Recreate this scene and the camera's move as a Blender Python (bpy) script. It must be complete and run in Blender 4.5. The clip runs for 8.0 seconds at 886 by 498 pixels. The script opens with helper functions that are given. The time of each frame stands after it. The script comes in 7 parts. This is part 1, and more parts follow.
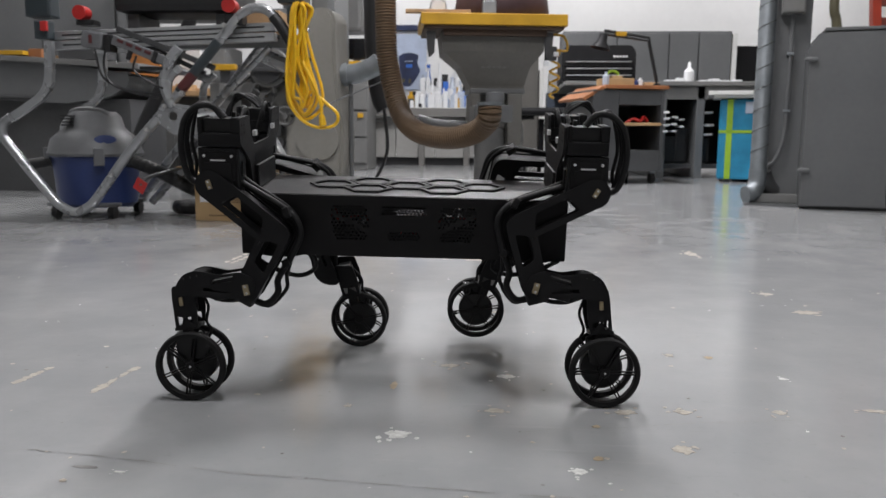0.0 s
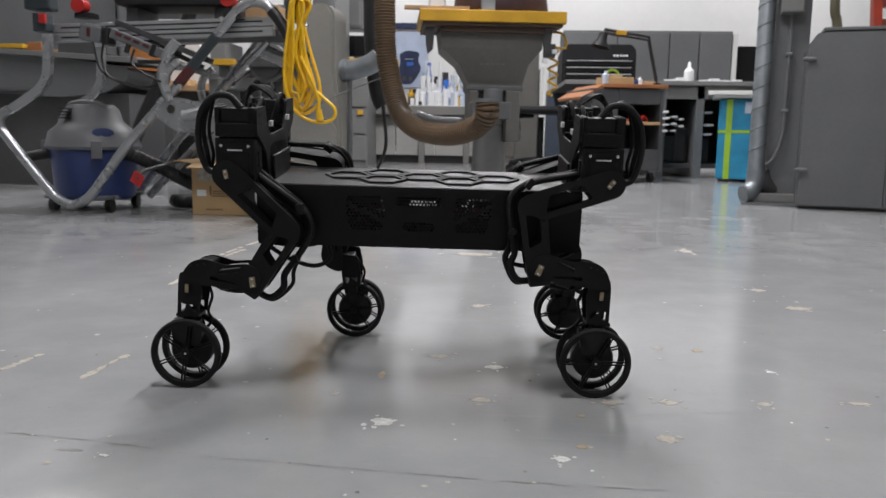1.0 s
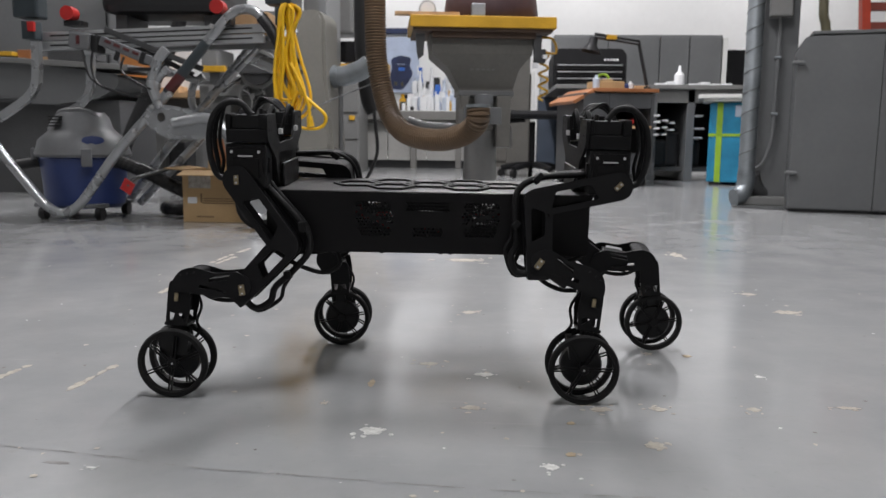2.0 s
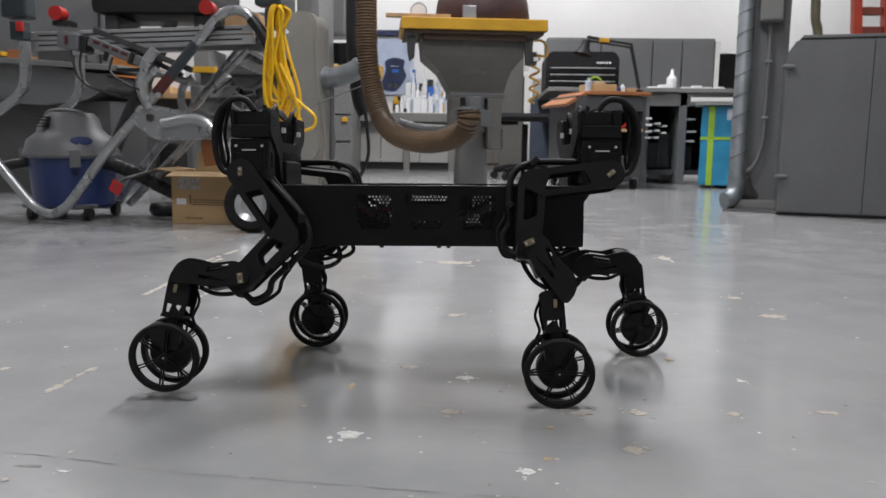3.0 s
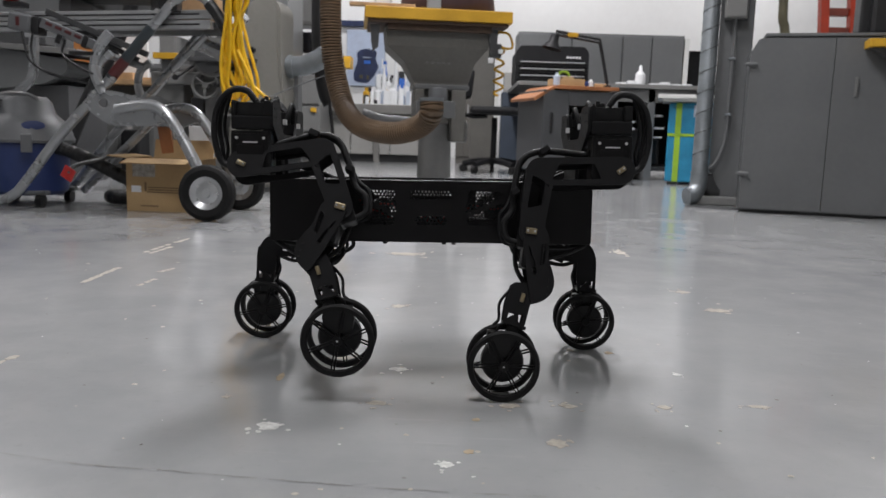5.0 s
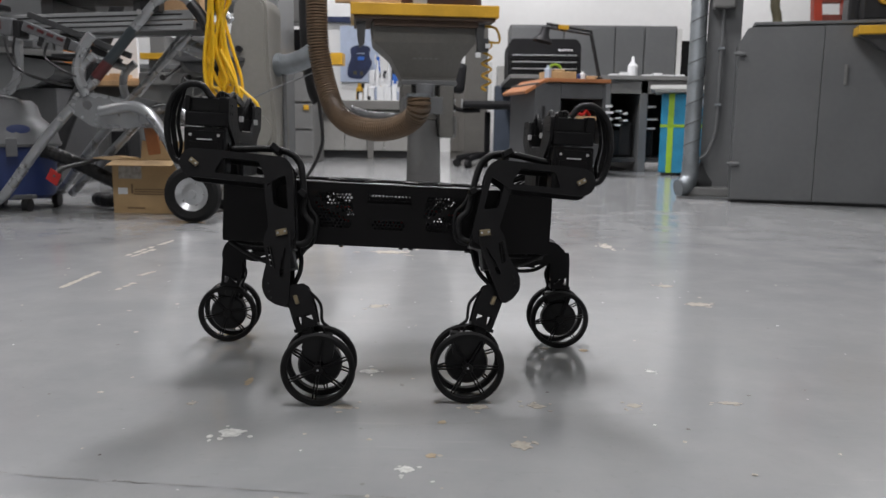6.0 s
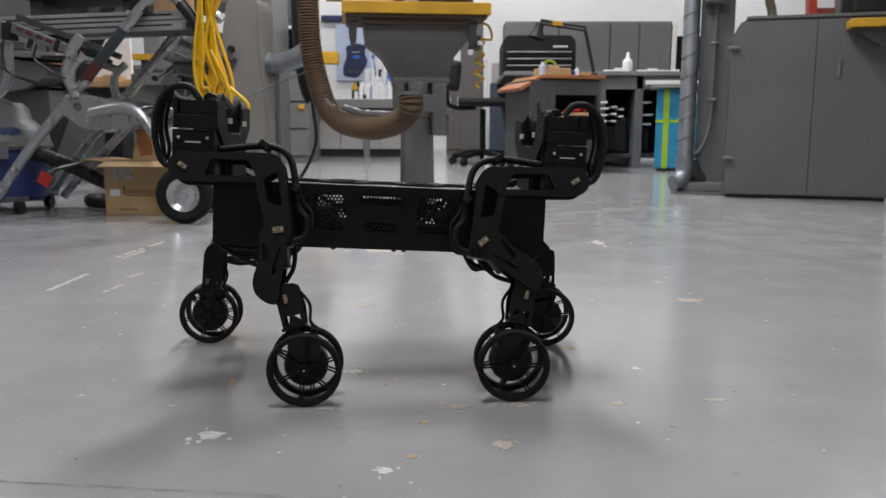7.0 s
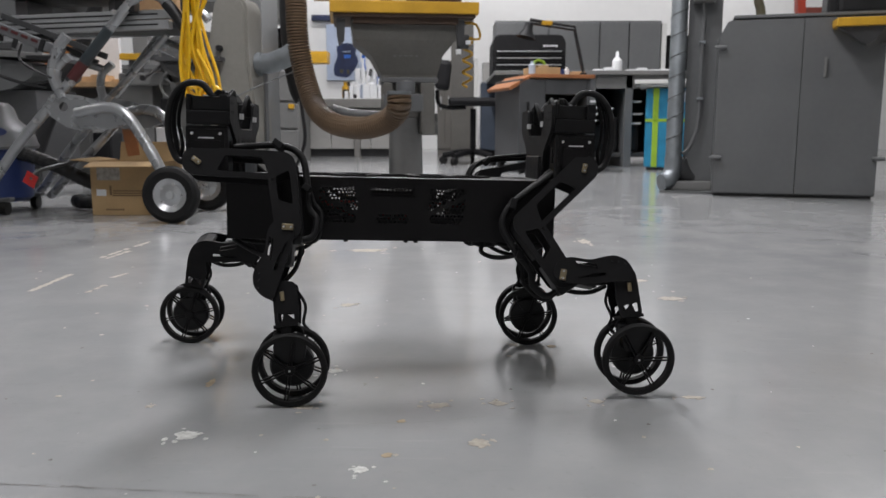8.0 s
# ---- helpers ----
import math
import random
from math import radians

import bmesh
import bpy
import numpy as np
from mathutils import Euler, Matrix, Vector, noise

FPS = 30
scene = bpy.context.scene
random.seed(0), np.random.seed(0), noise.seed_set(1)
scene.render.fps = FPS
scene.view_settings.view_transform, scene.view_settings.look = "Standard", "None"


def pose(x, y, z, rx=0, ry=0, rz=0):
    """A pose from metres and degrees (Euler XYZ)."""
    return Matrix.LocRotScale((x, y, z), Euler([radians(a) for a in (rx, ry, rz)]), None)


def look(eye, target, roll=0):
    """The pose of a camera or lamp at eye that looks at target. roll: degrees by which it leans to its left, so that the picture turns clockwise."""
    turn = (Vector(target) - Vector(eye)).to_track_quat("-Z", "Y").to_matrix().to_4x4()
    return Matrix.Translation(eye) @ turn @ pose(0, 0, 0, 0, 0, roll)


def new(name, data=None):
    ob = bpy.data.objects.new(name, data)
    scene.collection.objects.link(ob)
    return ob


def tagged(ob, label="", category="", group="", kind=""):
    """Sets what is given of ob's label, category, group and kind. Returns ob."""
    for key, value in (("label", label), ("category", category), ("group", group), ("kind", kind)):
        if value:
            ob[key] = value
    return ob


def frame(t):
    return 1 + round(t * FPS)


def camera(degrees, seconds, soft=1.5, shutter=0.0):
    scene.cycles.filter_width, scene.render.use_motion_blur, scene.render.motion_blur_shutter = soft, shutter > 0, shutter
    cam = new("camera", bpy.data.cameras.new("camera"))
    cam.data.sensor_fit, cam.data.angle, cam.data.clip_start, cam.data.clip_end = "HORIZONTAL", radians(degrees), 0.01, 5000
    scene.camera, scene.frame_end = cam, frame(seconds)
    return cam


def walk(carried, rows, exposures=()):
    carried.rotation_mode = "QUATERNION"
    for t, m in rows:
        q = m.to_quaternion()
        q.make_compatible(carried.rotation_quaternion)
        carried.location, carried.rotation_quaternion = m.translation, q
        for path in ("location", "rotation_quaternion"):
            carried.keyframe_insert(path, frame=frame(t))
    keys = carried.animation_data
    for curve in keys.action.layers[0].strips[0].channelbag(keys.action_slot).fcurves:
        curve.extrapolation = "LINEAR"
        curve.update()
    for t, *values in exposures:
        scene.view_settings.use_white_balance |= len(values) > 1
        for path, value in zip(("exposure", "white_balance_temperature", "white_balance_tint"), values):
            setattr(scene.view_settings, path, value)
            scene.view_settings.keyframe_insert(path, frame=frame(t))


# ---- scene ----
import functools

# camera and its walk
cam = camera(58.0, 8.0)
PATH = [
    (0, (0.065, 0.003, 0.385), (-0.065, 1.978, 0.096), 0.4),
    (0.5, (0.065, 0.002, 0.383), (-0.068, 1.977, 0.094), 0.4),
    (1, (0.083, -0.001, 0.372), (-0.048, 1.973, 0.081), 0.9),
    (1.5, (0.085, -0.001, 0.375), (-0.037, 1.975, 0.089), 0.6),
    (3, (0.11, 0.006, 0.378), (0.009, 1.985, 0.103), 0.8),
    (3.5, (0.121, 0.01, 0.377), (0.027, 1.989, 0.1), 0.8),
    (4, (0.133, 0.018, 0.372), (0.054, 1.997, 0.093), 0.7),
    (4.5, (0.147, 0.025, 0.374), (0.094, 2.002, 0.082), 0.9),
    (5, (0.171, 0.031, 0.369), (0.135, 2.009, 0.08), 1.8),
    (6.5, (0.236, 0.05, 0.38), (0.199, 2.026, 0.072), 0.2),
    (7, (0.245, 0.053, 0.377), (0.209, 2.028, 0.069), 0.1),
    (7.5, (0.255, 0.052, 0.379), (0.225, 2.029, 0.074), -0.0),
    (8, (0.265, 0.053, 0.376), (0.247, 2.029, 0.067), -0.0),
]
walk(cam, [(t, look(eye, target, roll)) for t, eye, target, roll in PATH], [(0.0, 0.0), (4.0, 0.0), (5.5, -0.06), (8.0, -0.06)])
cam.data.dof.use_dof = True
cam.data.dof.focus_distance = 1.22
cam.data.dof.aperture_fstop = 11.0

# ---- light ----
world = bpy.data.worlds.new("world")
scene.world = world
world.use_nodes = True
world.node_tree.nodes["Background"].inputs[0].default_value = (0.8, 0.87, 1.0, 1)
world.node_tree.nodes["Background"].inputs[1].default_value = 0.03
scene.view_settings.exposure = 0.0


def area(x, y, z, sx, sy, watts, colour=(1.0, 0.985, 1.015)):
    lamp = bpy.data.lights.new("ceiling_lamp", "AREA")
    lamp.shape, lamp.size, lamp.size_y, lamp.energy, lamp.color = "RECTANGLE", sx, sy, watts, colour
    ob = new("ceiling_lamp", lamp)
    ob.matrix_basis = pose(x, y, z)
    return ob


LAMPS = [(x, y) for x in (-3.8, 0.0, 3.8) for y in (0.75, 3.4, 6.1)]
WATTS = {-3.8: (2.0, 20.0, 34.0), 0.0: (66.0, 96.0, 160.0), 3.8: (1.0, 10.0, 32.0)}
for k, (lx, ly) in enumerate(LAMPS):
    area(lx, ly, 3.605, 0.28, 1.2, WATTS[lx][k % 3])
# added unseen lamps, shielded, that only brighten the far wall
WALL_FILLS = (-4.2, -1.4, 1.4, 4.2)
for lx in WALL_FILLS:
    area(lx, 10.80, 3.50, 1.2, 0.12, 25.0).matrix_basis = pose(lx, 10.80, 3.50, 52, 0, 0)


# ---- materials ----
def material(name, colour, rough=0.5, metal=0.0, vary=0.12, scale=8.0, bump=0.0, bump_scale=200.0, second=None, rough_vary=0.1, coat=0.0, spec=0.5):
    """A surface with broad and fine variation of its colour and gloss, and a fine relief."""
    mat = bpy.data.materials.new(name)
    mat.use_nodes = True
    nt = mat.node_tree
    n, lk = nt.nodes, nt.links
    b = n["Principled BSDF"]
    b.inputs["Metallic"].default_value = metal
    b.inputs["Coat Weight"].default_value = coat
    b.inputs["Specular IOR Level"].default_value = spec
    co = n.new("ShaderNodeTexCoord")
    big = n.new("ShaderNodeTexNoise")
    big.inputs["Scale"].default_value, big.inputs["Detail"].default_value = scale, 6
    fine = n.new("ShaderNodeTexNoise")
    fine.inputs["Scale"].default_value, fine.inputs["Detail"].default_value = scale * 14, 3
    for node in (big, fine):
        lk.new(co.outputs["Object"], node.inputs["Vector"])
    mix = n.new("ShaderNodeMix")
    mix.data_type = "RGBA"
    hi = second or tuple(min(1, c * (1 + vary)) for c in colour)
    lo = colour if second else tuple(c * (1 - vary) for c in colour)
    mix.inputs["A"].default_value, mix.inputs["B"].default_value = (*lo, 1), (*hi, 1)
    add = n.new("ShaderNodeMath")
    add.operation = "MULTIPLY_ADD"
    add.inputs[1].default_value = 0.35
    lk.new(fine.outputs["Fac"], add.inputs[0])
    ramp = n.new("ShaderNodeMapRange")
    ramp.inputs["From Min"].default_value, ramp.inputs["From Max"].default_value = 0.45, 0.9
    lk.new(big.outputs["Fac"], add.inputs[2])
    lk.new(add.outputs[0], ramp.inputs["Value"])
    lk.new(ramp.outputs["Result"], mix.inputs["Factor"])
    lk.new(mix.outputs["Result"], b.inputs["Base Color"])
    rr = n.new("ShaderNodeMapRange")
    rr.inputs["To Min"].default_value, rr.inputs["To Max"].default_value = max(0.02, rough - rough_vary), min(1, rough + rough_vary)
    lk.new(big.outputs["Fac"], rr.inputs["Value"])
    lk.new(rr.outputs["Result"], b.inputs["Roughness"])
    if bump:
        grain = n.new("ShaderNodeTexNoise")
        grain.inputs["Scale"].default_value, grain.inputs["Detail"].default_value = bump_scale, 4
        lk.new(co.outputs["Object"], grain.inputs["Vector"])
        bp = n.new("ShaderNodeBump")
        bp.inputs["Strength"].default_value, bp.inputs["Distance"].default_value = bump, 0.002
        lk.new(grain.outputs["Fac"], bp.inputs["Height"])
        lk.new(bp.outputs["Normal"], b.inputs["Normal"])
    return mat


def glow(name, colour, strength):
    mat = bpy.data.materials.new(name)
    mat.use_nodes = True
    b = mat.node_tree.nodes["Principled BSDF"]
    b.inputs["Base Color"].default_value = (*colour, 1)
    b.inputs["Emission Color"].default_value = (*colour, 1)
    b.inputs["Emission Strength"].default_value = strength
    return mat


BLACK_PRINT = material("black_nylon", (0.007, 0.0068, 0.0075), 0.68, vary=0.25, scale=30, bump=0.25, bump_scale=900, spec=0.24)
BLACK_METAL = material("black_anodised", (0.006, 0.0055, 0.006), 0.46, metal=0.0, vary=0.2, scale=18, bump=0.08, bump_scale=1200, spec=0.2)
BLACK_SERVO = material("black_servo_case", (0.005, 0.005, 0.0055), 0.42, vary=0.2, scale=40, bump=0.1, bump_scale=700, spec=0.3)
RUBBER = material("black_rubber", (0.008, 0.0078, 0.008), 0.75, vary=0.25, scale=60, bump=0.3, bump_scale=900, spec=0.3)
CABLE = material("black_cable_sleeve", (0.006, 0.006, 0.0065), 0.6, vary=0.2, scale=120, bump=0.3, bump_scale=1500, spec=0.3)
GOLD = material("brass_horn", (0.30, 0.25, 0.16), 0.35, metal=0.9, vary=0.3, scale=150)
STEEL = material("bright_steel", (0.62, 0.62, 0.62), 0.28, metal=1.0, vary=0.15, scale=60)
LABEL = material("white_label", (0.6, 0.6, 0.6), 0.5, vary=0.1)
RED_WIRE = material("red_wire", (0.35, 0.03, 0.02), 0.5)


# ---- mesh helpers ----
def link(name, bm, mat, parent=None, label="", smooth=False):
    """One mesh object made from bm, under parent."""
    bmesh.ops.recalc_face_normals(bm, faces=bm.faces)
    me = bpy.data.meshes.new(name)
    bm.to_mesh(me)
    bm.free()
    if mat:
        me.materials.append(mat)
    if smooth:
        me.shade_smooth()
        me.set_sharp_from_angle(angle=radians(38))
    ob = new(name, me)
    if parent:
        ob.parent = parent
    return tagged(ob, label=label)


def part(name, bm, mat, parent, label="", smooth=False):
    return link(name, bm, mat, parent, label, smooth)


def thing(name, label, category, group="", kind="", m=None):
    ob = new(name)
    if m is not None:
        ob.matrix_basis = m
    return tagged(ob, label, category, group, kind)


def box(bm, x0, x1, y0, y1, z0, z1, bevel=0.0, m=None):
    r = bmesh.ops.create_cube(bm, size=1.0)
    vs = r["verts"]
    t = Matrix.Translation(((x0 + x1) / 2, (y0 + y1) / 2, (z0 + z1) / 2)) @ Matrix.Diagonal((x1 - x0, y1 - y0, z1 - z0, 1))
    bmesh.ops.transform(bm, matrix=t, verts=vs)
    if bevel:
        es = list({e for v in vs for e in v.link_edges})
        out = bmesh.ops.bevel(bm, geom=es, offset=bevel, segments=2, profile=0.6, affect="EDGES")
        vs = list({v for f in out["faces"] for v in f.verts} | {v for v in vs if v.is_valid})
    if m is not None:
        bmesh.ops.transform(bm, matrix=m, verts=vs)
    return bm


def rod(bm, a, b, r, seg=16, r2=None, cap=True):
    a, b = Vector(a), Vector(b)
    d = b - a
    m = Matrix.Translation((a + b) / 2) @ d.to_track_quat("Z", "Y").to_matrix().to_4x4()
    bmesh.ops.create_cone(bm, cap_ends=cap, segments=seg, radius1=r, radius2=r if r2 is None else r2, depth=d.length, matrix=m)
    return bm


def lathe(bm, profile, m=None, seg=32):
    """Turns a profile of (radius, height) about z; closed where the radius is 0."""
    rings = []
    m = m or Matrix()
    for r, z in profile:
        if r < 1e-6:
            rings.append([bm.verts.new(m @ Vector((0, 0, z)))])
        else:
            rings.append([bm.verts.new(m @ Vector((r * math.cos(k * math.tau / seg), r * math.sin(k * math.tau / seg), z))) for k in range(seg)])
    for p, q in zip(rings, rings[1:]):
        for k in range(seg):
            a, b, c, d = p[k % len(p)], p[(k + 1) % len(p)], q[(k + 1) % len(q)], q[k % len(q)]
            vs = []
            for v in (a, b, c, d):
                if v not in vs:
                    vs.append(v)
            if len(vs) > 2:
                bm.faces.new(vs)
    return bm


def spline(points, steps=6):
    """Points of a smooth line through the given ones."""
    p = [Vector(q) for q in points]
    p = [2 * p[0] - p[1]] + p + [2 * p[-1] - p[-2]]
    out = []
    for i in range(1, len(p) - 2):
        a, b, c, d = p[i - 1:i + 3]
        for k in range(steps):
            t = k / steps
            out.append(0.5 * (2 * b + (c - a) * t + (2 * a - 5 * b + 4 * c - d) * t * t + (3 * b - a - 3 * c + d) * t ** 3))
    return out + [p[-2]]


def tube(bm, points, r, seg=10, steps=6, ripple=0.0, per=2, closed=False):
    """A tube along a smooth line; ripple makes every per-th ring thicker."""
    line = spline(points, steps) if steps > 1 else [Vector(q) for q in points]
    side, rings = None, []
    for i, c in enumerate(line):
        d = (line[min(i + 1, len(line) - 1)] - line[max(i - 1, 0)]).normalized()
        side = (d.orthogonal() if side is None else side - d * side.dot(d)).normalized()
        up = d.cross(side)
        rr = r + (ripple if ripple and i % per == 0 else 0)
        rings.append([bm.verts.new(c + rr * (math.cos(k * math.tau / seg) * side + math.sin(k * math.tau / seg) * up)) for k in range(seg)])
    for p, q in zip(rings, rings[1:]):
        for k in range(seg):
            bm.faces.new((p[k], p[(k + 1) % seg], q[(k + 1) % seg], q[k]))
    bm.faces.new(rings[0][::-1])
    bm.faces.new(rings[-1])
    return bm


def plate(bm, outline, holes, thick, m=None):
    """A flat plate in the x-z plane with an outline and holes, its thickness along y."""
    edges = []
    vs0 = set(bm.verts)
    for loop in (outline, *holes):
        vs = [bm.verts.new((x, 0, z)) for x, z in loop]
        for a, b in zip(vs, vs[1:] + vs[:1]):
            edges.append(bm.edges.new((a, b)))
    fill = bmesh.ops.triangle_fill(bm, use_beauty=True, use_dissolve=False, edges=edges)
    faces = [f for f in fill["geom"] if isinstance(f, bmesh.types.BMFace)]
    ext = bmesh.ops.extrude_face_region(bm, geom=faces)
    top = [v for v in ext["geom"] if isinstance(v, bmesh.types.BMVert)]
    bmesh.ops.translate(bm, vec=(0, thick, 0), verts=top)
    if m is not None:
        bmesh.ops.transform(bm, matrix=m, verts=[v for v in bm.verts if v not in vs0])
    return bm


def arc(cx, cz, r, a0, a1, n=8):
    return [(cx + r * math.cos(radians(a0 + (a1 - a0) * k / n)), cz + r * math.sin(radians(a0 + (a1 - a0) * k / n))) for k in range(n + 1)]


def rounded(loop, r, n=3):
    """Rounds the corners of a polygon."""
    out = []
    pts = [Vector((x, z)) for x, z in loop]
    for i, p in enumerate(pts):
        a, b = pts[i - 1] - p, pts[(i + 1) % len(pts)] - p
        k = min(r, a.length * 0.45, b.length * 0.45)
        p0, p1 = p + a.normalized() * k, p + b.normalized() * k
        for j in range(n + 1):
            t = j / n
            out.append(tuple((1 - t) ** 2 * p0 + 2 * t * (1 - t) * p + t * t * p1))
    return out


def bent(p0, p1, p2, r0, r1, r2):
    """Outline of an elbow-shaped link round three joints."""
    p0, p1, p2 = (Vector(p) for p in (p0, p1, p2))

    def normal(a, b):
        d = (b - a).normalized()
        return Vector((-d.y, d.x))
    n0, n1 = normal(p0, p1), normal(p1, p2)
    loop = []
    a0 = math.degrees(math.atan2(n0.y, n0.x))
    a1 = math.degrees(math.atan2(n1.y, n1.x))
    turn = (a1 - a0 + 180) % 360 - 180
    loop += arc(p0.x, p0.y, r0, a0 + 180, a0, 10)
    inner = p1 + (n0 + n1).normalized() * r1 / max(0.4, math.cos(radians(turn / 2)))
    outer = p1 - (n0 + n1).normalized() * r1 / max(0.4, math.cos(radians(turn / 2)))
    if turn > 0:
        loop += [tuple(inner)]
        loop += arc(p2.x, p2.y, r2, a1, a1 - 180, 10)
        loop += arc(p1.x, p1.y, r1, a1 - 180, a0 - 180, 8)
    else:
        loop += arc(p1.x, p1.y, r1, a0, a1, 8)
        loop += arc(p2.x, p2.y, r2, a1, a1 - 180, 10)
        loop += [tuple(outer)]
    return loop


# ---- room ----
def floor_material():
    mat = bpy.data.materials.new("grey_floor_paint")
    mat.use_nodes = True
    nt = mat.node_tree
    n, lk = nt.nodes, nt.links
    b = n["Principled BSDF"]
    co = n.new("ShaderNodeTexCoord")

    def noise_node(scale, detail, rough=0.55):
        t = n.new("ShaderNodeTexNoise")
        t.inputs["Scale"].default_value, t.inputs["Detail"].default_value, t.inputs["Roughness"].default_value = scale, detail, rough
        lk.new(co.outputs["Object"], t.inputs["Vector"])
        return t

    def mapped(src, a, z, to0, to1):
        m = n.new("ShaderNodeMapRange")
        for key, v in (("From Min", a), ("From Max", z), ("To Min", to0), ("To Max", to1)):
            m.inputs[key].default_value = v
        lk.new(src, m.inputs["Value"])
        return m.outputs["Result"]

    def blend(fac, a, c):
        m = n.new("ShaderNodeMix")
        m.data_type = "RGBA"
        lk.new(fac, m.inputs["Factor"])
        for key, v in (("A", a), ("B", c)):
            if isinstance(v, tuple):
                m.inputs[key].default_value = (*v, 1)
            else:
                lk.new(v, m.inputs[key])
        return m.outputs["Result"]
    wide, mid, fine = noise_node(0.7, 5), noise_node(5.0, 8, 0.65), noise_node(60.0, 4, 0.7)
    col = blend(mapped(wide.outputs["Fac"], 0.35, 0.65, 0, 1), (0.262, 0.268, 0.273), (0.312, 0.317, 0.320))
    col = blend(mapped(mid.outputs["Fac"], 0.42, 0.75, 0, 0.6), col, (0.35, 0.35, 0.345))
    col = blend(mapped(fine.outputs["Fac"], 0.60, 0.80, 0, 0.35), col, (0.20, 0.20, 0.195))
    worn = noise_node(9.0, 9, 0.72)
    col = blend(mapped(worn.outputs["Fac"], 0.70, 0.735, 0, 0.28), col, (0.40, 0.385, 0.36))
    specks = n.new("ShaderNodeTexVoronoi")
    specks.inputs["Scale"].default_value = 11.0
    lk.new(co.outputs["Object"], specks.inputs["Vector"])
    col = blend(mapped(specks.outputs["Distance"], 0.02, 0.035, 0.35, 0), col, (0.12, 0.10, 0.085))
    # rubbed streaks in two directions
    for turn, amount in ((12.0, 0.30), (-48.0, 0.22)):
        mp = n.new("ShaderNodeMapping")
        mp.inputs["Rotation"].default_value = (0, 0, radians(turn))
        mp.inputs["Scale"].default_value = (2.2, 26.0, 1.0)
        lk.new(co.outputs["Object"], mp.inputs["Vector"])
        st = n.new("ShaderNodeTexNoise")
        st.inputs["Scale"].default_value, st.inputs["Detail"].default_value, st.inputs["Roughness"].default_value = 1.6, 7, 0.7
        lk.new(mp.outputs["Vector"], st.inputs["Vector"])
        col = blend(mapped(st.outputs["Fac"], 0.62, 0.74, 0, amount), col, (0.43, 0.425, 0.41))
        col = blend(mapped(st.outputs["Fac"], 0.36, 0.27, 0, amount * 0.7), col, (0.19, 0.19, 0.19))
    lk.new(col, b.inputs["Base Color"])
    lk.new(mapped(mid.outputs["Fac"], 0.3, 0.8, 0.10, 0.26), b.inputs["Roughness"])
    b.inputs["Specular IOR Level"].default_value = 0.5
    bp = n.new("ShaderNodeBump")
    bp.inputs["Strength"].default_value, bp.inputs["Distance"].default_value = 0.10, 0.004
    lk.new(noise_node(14.0, 7).outputs["Fac"], bp.inputs["Height"])
    lk.new(bp.outputs["Normal"], b.inputs["Normal"])
    return mat


FLOOR = floor_material()
WALL = material("white_wall_paint", (0.82, 0.82, 0.81), 0.7, vary=0.04, scale=1.0, bump=0.1, bump_scale=60)
GREY_PAINT = material("grey_machine_paint", (0.122, 0.126, 0.128), 0.42, vary=0.10, scale=3.0, bump=0.12, bump_scale=180)
MID_GREY = material("mid_grey_paint", (0.150, 0.150, 0.146), 0.45, vary=0.12, scale=4.0, bump=0.1, bump_scale=160)
DARK_GREY = material("dark_grey_paint", (0.055, 0.056, 0.058), 0.5, vary=0.2, scale=5.0, bump=0.1, bump_scale=160)
BEIGE = material("beige_cast_paint", (0.23, 0.222, 0.20), 0.5, vary=0.12, scale=4.0, bump=0.15, bump_scale=120)
BLACK = material("black_plastic", (0.010, 0.010, 0.011), 0.45, vary=0.25, scale=20, bump=0.1)
YELLOW = material("yellow_paint", (0.54, 0.30, 0.018), 0.45, vary=0.18, scale=9.0, bump=0.15, bump_scale=120)
CORD = material("yellow_cord_jacket", (0.78, 0.46, 0.012), 0.42, vary=0.12, scale=40)
GALV = material("galvanised_steel", (0.235, 0.255, 0.27), 0.48, metal=0.75, vary=0.2, scale=14, bump=0.1, bump_scale=40)
TUBE = material("silver_painted_tube", (0.35, 0.36, 0.37), 0.28, metal=0.6, vary=0.12, scale=12, bump=0.05)
ALU = material("brushed_aluminium", (0.50, 0.51, 0.52), 0.35, metal=0.9, vary=0.12, scale=10, bump=0.1, bump_scale=300)
TEAL = material("dark_teal_plastic", (0.026, 0.036, 0.042), 0.45, vary=0.15)
RED = material("red_plastic", (0.42, 0.018, 0.016), 0.4, vary=0.15, scale=20)
LADDER = material("orange_red_fibreglass", (0.40, 0.040, 0.014), 0.45, vary=0.12)
BLUE = material("dark_blue_plastic", (0.020, 0.038, 0.135), 0.38, vary=0.15, scale=9, bump=0.1)
VAC_GREY = material("grey_plastic", (0.14, 0.144, 0.15), 0.45, vary=0.12, scale=9, bump=0.1)
CARD = material("brown_cardboard", (0.43, 0.29, 0.145), 0.8, vary=0.14, scale=8, bump=0.15, bump_scale=220)
CARD_DARK = material("printed_cardboard", (0.20, 0.13, 0.07), 0.8, vary=0.2, scale=20)
WOOD = material("orange_stained_wood", (0.30, 0.118, 0.045), 0.45, vary=0.25, scale=10, bump=0.1, bump_scale=90)
PALE_WOOD = material("pale_wood", (0.46, 0.29, 0.15), 0.6, vary=0.25, scale=14, bump=0.1)
ORANGE_PLY = material("orange_plywood", (0.36, 0.155, 0.045), 0.6, vary=0.25, scale=5)
HOSE = material("brown_ribbed_hose", (0.115, 0.074, 0.042), 0.50, vary=0.3, scale=6, bump=0.1)
